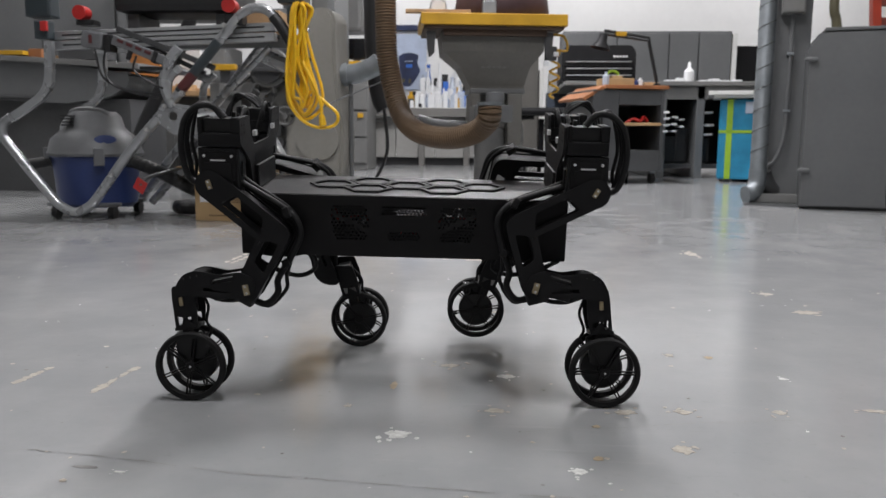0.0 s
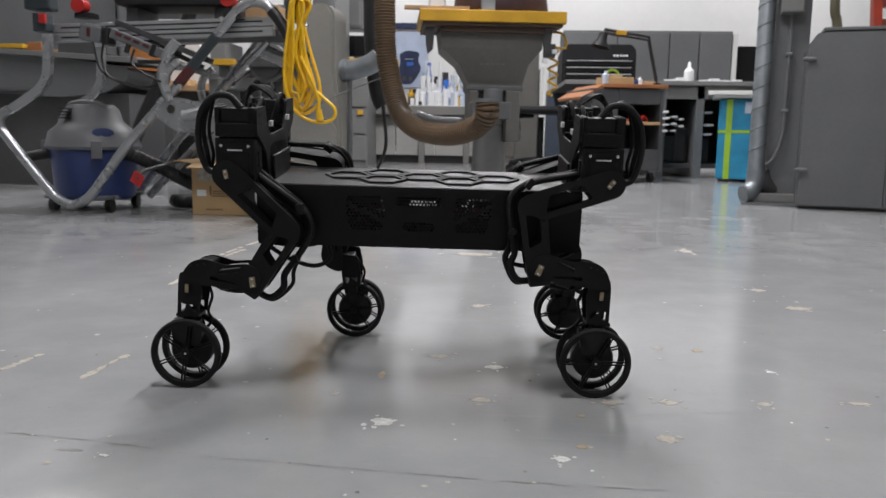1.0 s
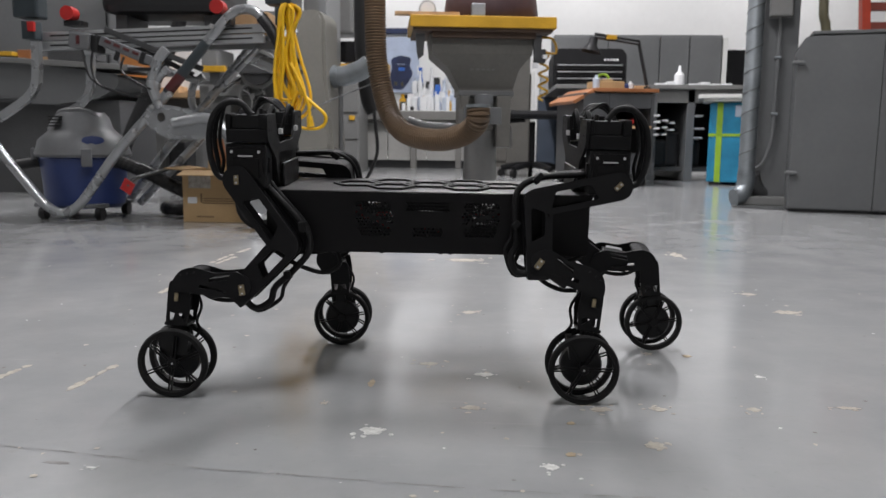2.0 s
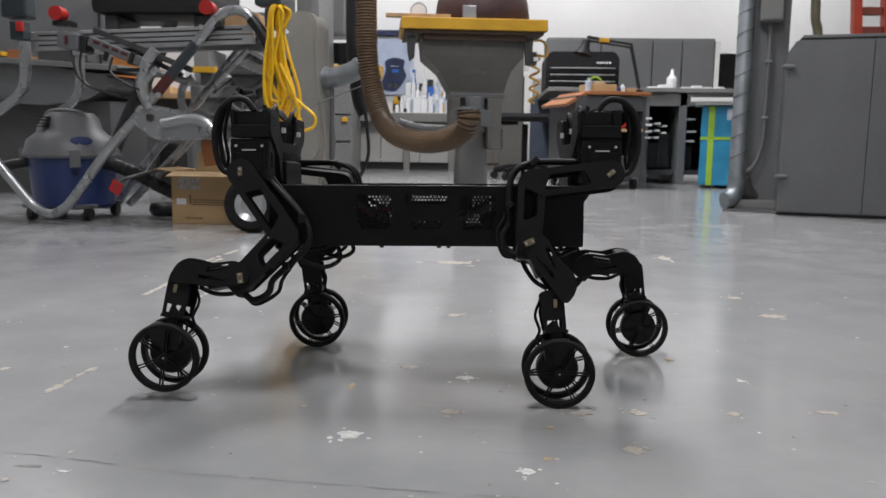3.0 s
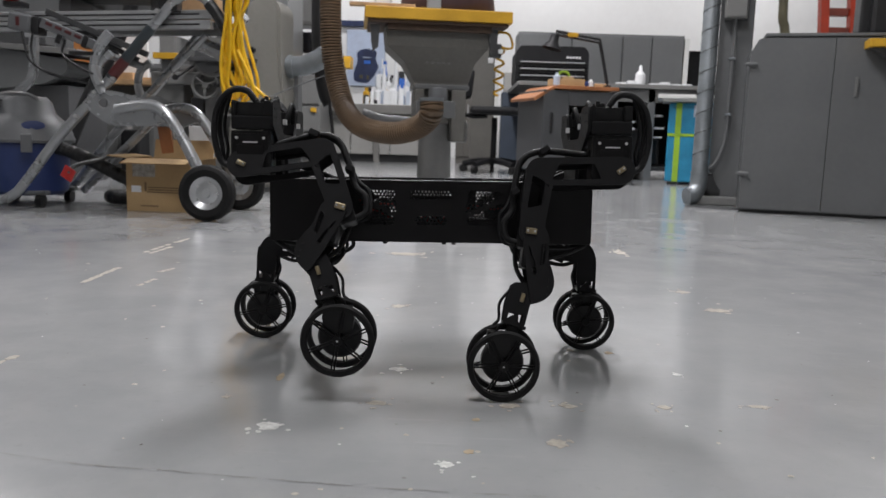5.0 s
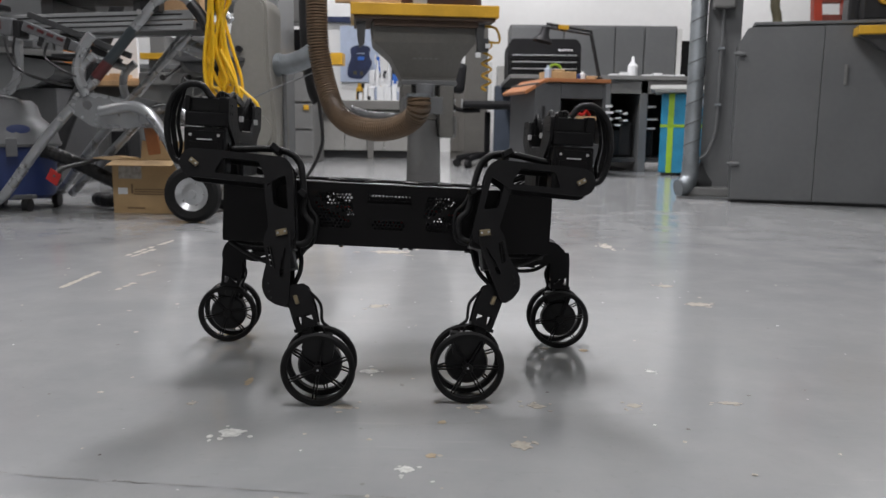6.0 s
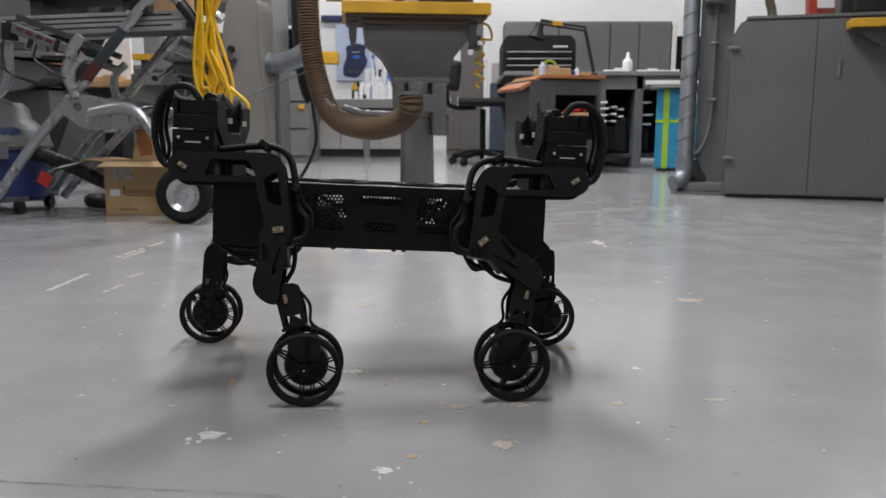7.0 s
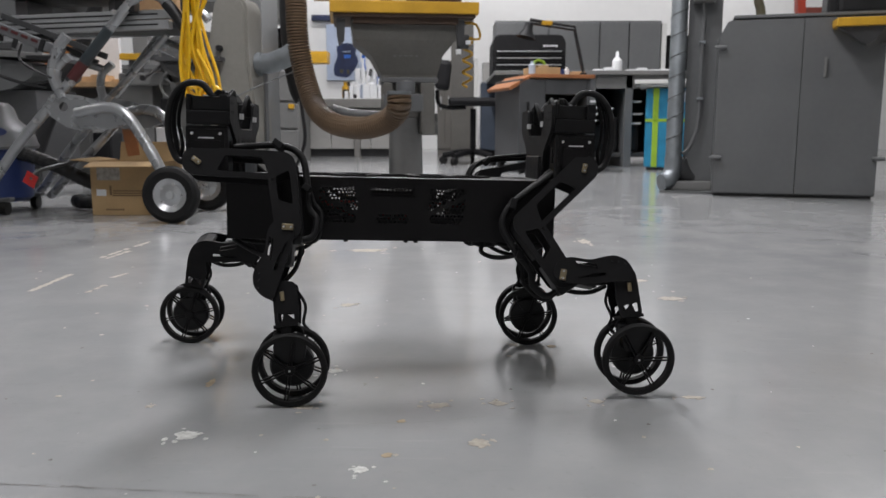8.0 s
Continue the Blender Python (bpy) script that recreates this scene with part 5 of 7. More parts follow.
def shop_vac():
    at = Matrix.Translation((-1.595, 3.23, 0))
    m = thing("shop_vacuum", "blue and grey wet-dry shop vacuum on casters", "vacuum cleaner", m=at)
    bm = bmesh.new()
    lathe(bm, [(0, 0.045), (0.140, 0.045), (0.155, 0.06), (0.165, 0.20), (0.170, 0.245), (0.176, 0.250), (0, 0.250)], None, 40)
    part("tank", bm, BLUE, m, "dark blue plastic tank", smooth=True)
    bm = bmesh.new()
    lathe(bm, [(0, 0.251), (0.184, 0.251), (0.188, 0.262), (0.182, 0.275), (0.170, 0.32), (0.140, 0.345), (0.118, 0.365), (0.105, 0.41), (0.085, 0.430), (0, 0.436)], None, 40)
    lid = part("lid", bm, VAC_GREY, m, "grey motor lid", smooth=True)
    bm = bmesh.new()
    tube(bm, [(-0.085, -0.04, 0.40), (-0.06, -0.05, 0.428), (0.0, -0.05, 0.436), (0.06, -0.05, 0.428), (0.085, -0.04, 0.40)], 0.014, 8, 4)
    part("handle", bm, VAC_GREY, lid)
    for k in range(4):
        bm = bmesh.new()
        box(bm, -0.075, -0.03, -0.125, -0.095, 0.372 + 0.012 * k, 0.377 + 0.012 * k)
        part("vent_slot", bm, BLACK, lid)
    bm = bmesh.new()
    lathe(bm, [(0, 0.0), (0.040, 0.0), (0.042, 0.004), (0, 0.006)], Matrix.Translation((0.105, -0.128, 0.318)) @ Matrix.Rotation(radians(38), 4, "Z") @ Matrix.Rotation(radians(75), 4, "X") @ Matrix.Diagonal((1, 0.42, 1, 1)), 28)
    part("badge", bm, BLUE, lid, "plain blue oval badge", smooth=True)
    for a in (200, 300):
        bm = bmesh.new()
        c, s = math.cos(radians(a)), math.sin(radians(a))
        box(bm, -0.02, 0.02, -0.012, 0.012, 0.215, 0.285, 0.004, Matrix.Translation((0.185 * c, 0.185 * s, 0)) @ Matrix.Rotation(radians(a + 90), 4, "Z"))
        part("latch", bm, VAC_GREY, m)
    bm = bmesh.new()
    rod(bm, (-0.16, -0.06, 0.23), (-0.235, -0.09, 0.215), 0.022, 14)
    part("drain_port", bm, BLACK, m)
    for a in (225, 315, 45, 135):
        c, s = math.cos(radians(a)), math.sin(radians(a))
        bm = bmesh.new()
        rod(bm, (0.165 * c - 0.012, 0.165 * s, 0.026), (0.165 * c + 0.012, 0.165 * s, 0.026), 0.026, 16)
        w = part("caster", bm, BLACK, m)
        bm = bmesh.new()
        box(bm, 0.125 * c - 0.03, 0.165 * c + 0.03 if c > 0 else 0.125 * c + 0.03, 0.165 * s - 0.02, 0.165 * s + 0.02, 0.050, 0.066, 0.004) if c > 0 else box(bm, 0.165 * c - 0.03, 0.125 * c + 0.03, 0.165 * s - 0.02, 0.165 * s + 0.02, 0.050, 0.066, 0.004)
        part("foot", bm, VAC_GREY, w)
    bm = bmesh.new()
    tube(bm, [(0.15, -0.05, 0.235), (0.20, -0.06, 0.225), (0.30, -0.04, 0.18), (0.40, -0.02, 0.125), (0.50, 0.0, 0.085), (0.62, 0.08, 0.05), (0.60, 0.20, 0.036), (0.40, 0.22, 0.034), (0.30, 0.10, 0.034), (0.42, 0.03, 0.034), (0.62, 0.15, 0.034)], 0.026, 14, 10, 0.002, 2)
    part("suction_hose", bm, BLACK, m, "black corrugated suction hose")


def carton():
    m = thing("cardboard_box", "open brown cardboard box with printed bars", "box", m=Matrix.Translation((-1.13, 3.10, 0)) @ Matrix.Rotation(radians(-2), 4, "Z"))
    bm = bmesh.new()
    w, d, h, t = 0.27, 0.24, 0.203, 0.004
    for b in ((0, w, 0, t), (0, w, d - t, d), (0, t, t, d - t), (w - t, w, t, d - t)):
        box(bm, *b, 0.001, h)
    box(bm, t, w - t, t, d - t, 0.001, 0.005)
    part("carton", bm, CARD, m)
    for ax in "LRFB":
        bm = bmesh.new()
        if ax == "L":
            box(bm, -0.075, 0, 0.0, d, 0, t, 0, Matrix.Translation((0, 0, h)) @ Matrix.Rotation(radians(6), 4, "Y"))
        elif ax == "R":
            box(bm, 0, 0.075, 0.0, d, 0, t, 0, Matrix.Translation((w, 0, h)) @ Matrix.Rotation(radians(-8), 4, "Y"))
        elif ax == "F":
            box(bm, 0.01, w - 0.01, -0.075, 0, 0, t, 0, Matrix.Translation((0, 0, h)) @ Matrix.Rotation(radians(12), 4, "X"))
        else:
            box(bm, 0.01, w - 0.01, 0, t, 0, 0.075, 0, Matrix.Translation((0, d, h)) @ Matrix.Rotation(radians(-15), 4, "X"))
        part("flap", bm, CARD, m)
    for x0, x1, z0, z1, mt, nm in ((0.025, 0.115, 0.135, 0.185, LABEL_DULL, "shipping_label"), (0.020, 0.058, 0.075, 0.10, WHITE, "sticker"), (0.085, 0.22, 0.092, 0.097, CARD_DARK, "print_bar"), (0.085, 0.22, 0.083, 0.088, CARD_DARK, "print_bar"), (0.082, 0.22, 0.074, 0.079, CARD_DARK, "print_bar"), (0.072, 0.080, 0.079, 0.115, CARD_DARK, "print_bar"), (0.055, 0.125, 0.019, 0.026, CARD_DARK, "print_bar")):
        bm = bmesh.new()
        box(bm, x0, x1, -0.0015, -0.0003, z0, z1)
        part(nm, bm, mt, m, "unreadable dark printing" if nm == "print_bar" else "pale paper label")
    bm = bmesh.new()
    box(bm, -0.025, 0.025, 0, 0.015, 0, 0.335, 0.001, Matrix.Translation((-1.0, 3.28, 0.0055)) @ Matrix.Rotation(radians(-9), 4, "Y"))
    tagged(link("wood_offcut", bm, WOOD), "orange wood offcut standing in the cardboard box", "wood offcut")
    bm = bmesh.new()
    box(bm, -1.03, -0.93, 3.52, 3.56, 0.0, 0.32, 0.004)
    tagged(link("white_board", bm, WHITE), "white board standing behind the cardboard box", "board")


LABEL_DULL = material("grey_paper_label", (0.33, 0.31, 0.28), 0.6, vary=0.35, scale=60)


def extension_cord():
    m = thing("extension_cord", "yellow extension cord hanging in a loose hank", "cord")
    r = random.Random(11)
    for k in range(7):
        top = -0.695 + 0.007 * k
        low = 0.41 + 0.02 * r.random() + 0.012 * k
        left, right = -0.735 + 0.010 * r.random() + 0.012 * k, -0.60 - 0.012 * k + 0.02 * r.random()
        y = 3.02 - 0.010 * (k % 4)
        bm = bmesh.new()
        tube(bm, [(top, y, 0.835), (top - 0.012, y - 0.004, 0.79), (left + 0.01, y, 0.62), (left, y, 0.50), (left + 0.025, y, low + 0.02), ((left + right) / 2, y, low - 0.01), (right - 0.02, y, low + 0.03), (right - 0.015, y, 0.52), (right - 0.05, y + 0.005, 0.64), (top + 0.025, y + 0.004, 0.79), (top + 0.008, y, 0.83)], 0.0062, 8, 6)
        part("strand", bm, CORD, m, smooth=True)
    bm = bmesh.new()
    tube(bm, [(-0.64, 2.985, 0.60), (-0.625, 2.98, 0.52), (-0.575, 2.98, 0.47), (-0.532, 2.98, 0.43), (-0.535, 2.98, 0.395), (-0.57, 2.98, 0.378), (-0.63, 2.98, 0.385), (-0.685, 2.98, 0.425), (-0.715, 2.98, 0.50), (-0.72, 2.985, 0.60), (-0.70, 2.99, 0.75)], 0.0062, 8, 6)
    part("strand", bm, CORD, m, smooth=True)
    bm = bmesh.new()
    tube(bm, [(-0.66, 2.98, 0.62), (-0.62, 2.975, 0.54), (-0.592, 2.975, 0.46), (-0.590, 2.975, 0.42)], 0.0062, 8, 6)
    part("strand", bm, CORD, m, smooth=True)
    bm = bmesh.new()
    rod(bm, (-0.590, 2.975, 0.425), (-0.585, 2.975, 0.385), 0.011, 12, 0.014)
    part("plug", bm, CORD, m, "yellow plug")


for f in (saw_stand, miter_saw, shop_vac, carton, extension_cord):
    f()


# ---- benches at the left ----
def left_side():
    b = thing("jointer", "long grey planing machine with a cast table", "machine", m=Matrix.Translation((-2.75, 4.05, 0.085)) @ Matrix.Rotation(radians(-6), 4, "Z"))
    bm = bmesh.new()
    plate(bm, rounded([(0, 0.40), (0.62, 0.37), (0.86, 0.40), (0.98, 0.46), (0.98, 0.52), (0.62, 0.565), (0.0, 0.60)], 0.03), [], 0.42, Matrix.Translation((0, 0, 0)))
    part("body", bm, GREY_PAINT, b)
    bm = bmesh.new()
    box(bm, -0.1, 1.02, -0.04, 0.46, 0.60, 0.628, 0.004, Matrix.Rotation(radians(3.5), 4, "Y"))
    part("table", bm, MID_GREY, b)
    bm = bmesh.new()
    box(bm, 0.0, 0.95, 0.05, 0.40, -0.085, 0.395, 0.004)
    part("base", bm, DARK_GREY, b)
    bm = bmesh.new()
    tube(bm, [(0.10, -0.012, 0.54), (0.09, -0.012, 0.43), (0.13, -0.012, 0.405), (0.45, -0.012, 0.40)], 0.010, 8, 5)
    part("side_lever", bm, DARK_GREY, b)
    c = thing("grey_bench", "grey bench with scrap wood and boards on it", "bench")
    bm = bmesh.new()
    box(bm, -2.35, -1.35, 4.55, 5.1, 0.50, 0.53, 0.003)
    part("worktop", bm, PALE_WOOD, c, "scuffed wooden worktop")
    for x in (-2.30, -1.45):
        bm = bmesh.new()
        box(bm, x, x + 0.06, 4.6, 5.05, 0.0, 0.50, 0.003)
        part("leg_panel", bm, MID_GREY, c)
    bm = bmesh.new()
    box(bm, -2.24, -1.45, 4.70, 4.75, 0.03, 0.50)
    part("front_panel", bm, MID_GREY, c)
    r = random.Random(6)
    for k in range(9):
        x = -2.3 + 0.10 * k
        bm = bmesh.new()
        box(bm, x, x + r.uniform(0.05, 0.12), 4.56 + 0.1 * r.random(), 4.72 + 0.1 * r.random(), 0.5305, 0.5305 + r.uniform(0.015, 0.05), 0.003)
        tagged(link("wood_offcut", bm, r.choice((PALE_WOOD, PALE_WOOD, WOOD, YELLOW))), "wood offcut lying on the grey bench", "wood offcut", "offcuts on the bench")
    for x0, x1, y, z0, z1, mt, nm, lab in ((-2.163, -1.98, 4.82, 0.5305, 0.87, ORANGE_PLY, "plywood_board", "orange plywood board standing on the bench"), (-1.972, -1.75, 4.88, 0.40, 0.87, WHITE, "white_sheet", "white sheet standing behind the saw stand"), (-1.56, -1.34, 4.9, 0.5305, 0.62, DARK_GREY, "tool_case", "dark tool case on the grey bench")):
        bm = bmesh.new()
        box(bm, x0, x1, y, y + 0.03, z0, z1, 0.003)
        if nm == "white_sheet":
            box(bm, x0 + 0.02, x1 - 0.02, y + 0.031, y + 0.05, 0.0, z0 + 0.2)
        tagged(link(nm, bm, mt), lab, nm.split("_")[-1])
    d = thing("grinder", "grey grinder with a round wheel on a stand", "grinder")
    bm = bmesh.new()
    rod(bm, (-1.04, 3.93, 0.63), (-1.04, 3.87, 0.63), 0.095, 36)
    part("wheel_guard", bm, MID_GREY, d)
    bm = bmesh.new()
    rod(bm, (-1.04, 3.869, 0.63), (-1.04, 3.85, 0.63), 0.075, 24)
    part("hub", bm, DARK_GREY, d)
    bm = bmesh.new()
    box(bm, -1.36, -1.20, 3.94, 4.10, 0.0, 0.56, 0.01)
    box(bm, -1.30, -1.10, 3.90, 3.938, 0.50, 0.56, 0.008)
    part("stand", bm, MID_GREY, d)
    bm = bmesh.new()
    box(bm, -1.325, -1.209, 3.88, 3.92, 0.618, 0.647, 0.003)
    part("yellow_rest", bm, YELLOW, d)
    bm = bmesh.new()
    box(bm, -1.29, -1.24, 3.90, 3.96, 0.5605, 0.617)
    part("rest_block", bm, DARK_GREY, d)
    e = thing("grey_machine", "tall grey machine body behind the saw stand", "machine")
    bm = bmesh.new()
    box(bm, -1.16, -0.90, 3.95, 4.35, 0.0, 0.62, 0.02)
    part("body", bm, MID_GREY, e)
    bm = bmesh.new()
    box(bm, -1.13, -0.93, 3.935, 3.949, 0.30, 0.58, 0.006)
    part("door", bm, MID_GREY, e)
    bm = bmesh.new()
    box(bm, -1.20, -0.86, 3.90, 4.40, 0.621, 0.645, 0.004)
    part("table", bm, DARK_GREY, e)
    for x, z, big in ((-1.075, 0.50, 0.062), (-0.965, 0.40, 0.042)):
        bm = bmesh.new()
        tube(bm, [(x + big * math.cos(0.3 * q), 3.885, z + big * math.sin(0.3 * q)) for q in range(22)], 0.0075, 8, 1)
        for q in range(3):
            rod(bm, (x, 3.89, z), (x + big * math.cos(2.1 * q + 0.4), 3.885, z + big * math.sin(2.1 * q + 0.4)), 0.0055, 8)
        rod(bm, (x, 3.936, z), (x, 3.88, z), 0.014, 14)
        hw = part("handwheel", bm, MID_GREY, e, "grey spoked handwheel", smooth=True)
        bm = bmesh.new()
        rod(bm, (x + big, 3.885, z), (x + big, 3.845, z), 0.009, 12)
        part("grip", bm, BLACK, hw)
    for x0, x1, z0, z1, mt in ((-1.15, -1.09, 0.34, 0.44, BLACK), (-1.03, -0.99, 0.30, 0.36, DARK_GREY), (-0.945, -0.915, 0.47, 0.56, BLACK)):
        bm = bmesh.new()
        box(bm, x0, x1, 3.90, 3.9345, z0, z1, 0.006)
        part("control_box", bm, mt, e)
    for a, b in (((-1.12, 3.90, 0.60), (-1.20, 3.84, 0.53)), ((-0.99, 3.90, 0.60), (-0.93, 3.84, 0.55))):
        bm = bmesh.new()
        rod(bm, a, b, 0.007, 8)
        rod(bm, b, (b[0], b[1] - 0.012, b[2]), 0.014, 12)
        part("lever", bm, BLACK, e)
    bm = bmesh.new()
    tube(bm, [(-1.10, 3.90, 0.37), (-1.13, 3.86, 0.30), (-1.08, 3.86, 0.20), (-1.02, 3.88, 0.16), (-1.0, 3.93, 0.10)], 0.009, 8, 6)
    part("cable", bm, BLACK, e, smooth=True)
    for x, z, rr in ((-1.03, 0.555, 0.018), (-1.0, 0.27, 0.022)):
        bm = bmesh.new()
        rod(bm, (x, 3.934, z), (x, 3.90, z), rr, 20)
        part("knob", bm, DARK_GREY, e)
    for k, (x, z, w2, h2, mt) in enumerate(((-2.52, 0.72, 0.16, 0.022, YELLOW), (-2.36, 0.715, 0.07, 0.045, WOOD), (-2.27, 0.705, 0.10, 0.02, PALE_WOOD), (-2.62, 0.725, 0.05, 0.16, BLACK), (-2.20, 0.685, 0.26, 0.07, DARK_GREY), (-2.13, 0.755, 0.04, 0.035, WHITE))):
        bm = bmesh.new()
        box(bm, x, x + w2, 4.02 + 0.05 * (k % 3), 4.12 + 0.05 * (k % 3), 0.715 - 0.0611 * (x + 2.75), 0.715 - 0.0611 * (x + 2.75) + h2, 0.003)
        tagged(link("workshop_item", bm, mt), "small workshop item lying on the planing machine", "tool", "items on the planing machine")
    for k, (x, y, z0, z1, w2, mt) in enumerate(((-2.30, 4.35, 0.0, 0.42, 0.20, DARK_GREY), (-2.05, 4.40, 0.0, 0.30, 0.16, BLACK), (-1.86, 4.42, 0.0, 0.36, 0.14, MID_GREY), (-1.70, 4.36, 0.0, 0.26, 0.10, BLACK), (-1.25, 4.5, 0.0, 0.36, 0.2, DARK_GREY))):
        bm = bmesh.new()
        box(bm, x, x + w2, y, y + 0.16, z0, z1, 0.012)
        box(bm, x + 0.02, x + w2 - 0.02, y - 0.006, y, z0 + 0.05, z1 - 0.05, 0.003)
        tagged(link("tool_bin", bm, mt), "dark tool bin standing under the grey bench", "bin", "bins under the bench")
    g = thing("tool_wall_cabinet", "dark grey storage cabinet along the side wall", "cabinet")
    bm = bmesh.new()
    box(bm, -4.6, -2.5, 5.4, 5.9, 0.0, 1.7, 0.006)
    part("body", bm, GREY_PAINT, g)
    for k in range(4):
        bm = bmesh.new()
        box(bm, -4.58 + 0.52 * k, -4.08 + 0.52 * k, 5.38, 5.399, 0.05, 1.66, 0.004)
        part("door", bm, GREY_PAINT, g)
    f = thing("storage_rack", "grey steel rack with dark boxes behind the bench", "rack")
    for x in (-2.45, -1.05):
        bm = bmesh.new()
        box(bm, x, x + 0.05, 5.3, 5.8, 0.0, 1.25, 0.003)
        part("upright", bm, GREY_PAINT, f)
    for z in (0.2, 0.62, 1.04):
        bm = bmesh.new()
        box(bm, -2.4, -1.05, 5.3, 5.8, z, z + 0.03, 0.003)
        part("shelf", bm, GREY_PAINT, f)
    for k in range(10):
        z = (0.2305, 0.6505, 1.0705)[k % 3]
        x = -2.35 + 0.125 * k
        bm = bmesh.new()
        box(bm, x, x + r.uniform(0.08, 0.115), 5.33, 5.7, z, z + r.uniform(0.12, 0.30), 0.01)
        tagged(link("storage_box", bm, r.choice((DARK_GREY, MID_GREY, BLACK, CARD, DARK_GREY))), "storage box standing on the steel rack", "box", "boxes on the rack")
    p = thing("dark_pipe", "dark suction pipe slanting behind the saw stand", "pipe")
    bm = bmesh.new()
    tube(bm, [(-1.40, 3.90, 0.96), (-1.465, 3.90, 0.778), (-1.60, 3.90, 0.52), (-1.701, 3.90, 0.32), (-1.76, 3.88, 0.15), (-1.78, 3.86, 0.045)], 0.033, 16, 8)
    part("pipe", bm, BLACK, p, smooth=True)
    bm = bmesh.new()
    tube(bm, [(-1.40, 3.90, 0.95), (-1.32, 3.91, 1.4), (-1.28, 3.92, 3.29)], 0.033, 16, 8)
    part("upper_pipe", bm, BLACK, p, smooth=True)


left_side()


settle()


# ---- walking robot ----
L1, L2, L3, RW = 0.159, 0.098, 0.0936, 0.0515  # thigh, shank, ankle, wheel radius, before scaling
SIZE = 0.982  # true size of the robot against the measures below
HX, HY = 0.275, 0.110  # hip joints from the middle of the body

robot = thing("walking_robot", "matte black four-legged robot with wheel feet on a grey floor", "robot")


def rpart(name, bm, mat, parent, label="", smooth=False):
    bmesh.ops.scale(bm, vec=(SIZE, SIZE, SIZE), verts=bm.verts)
    return part(name, bm, mat, parent, label, smooth)


def hexagon(cx, cz, r, turn=0):
    return [(cx + r * math.cos(radians(60 * k + turn)), cz + r * math.sin(radians(60 * k + turn))) for k in range(6)]


def vent_holes():
    """Hexagonal holes in three groups, with plain bands left between them."""
    out = []
    p = 0.0056
    for i in range(-24, 25):
        for j in range(-7, 8):
            x, z = i * p + (p / 2 if j % 2 else 0), -0.056 + j * p * 0.866
            dz = z + 0.056
            k = min(range(3), key=lambda q: abs(x - (q - 1) * 0.078))
            dx = x - (k - 1) * 0.078
            if k == 1:
                ok = 0.010 < abs(dz) < 0.028 and abs(dx) < (0.031 if dz > 0 else 0.024)
            else:
                side = dx * (1 if k == 0 else -1)
                ok = abs(dz) < 0.029 and -0.030 + 0.25 * max(0, -dz) < side < 0.026 - 0.2 * abs(dz) and abs(side * 0.5 + dz) > 0.0035
            if ok:
                out.append(hexagon(x, z, 0.0021, 30))
    return out


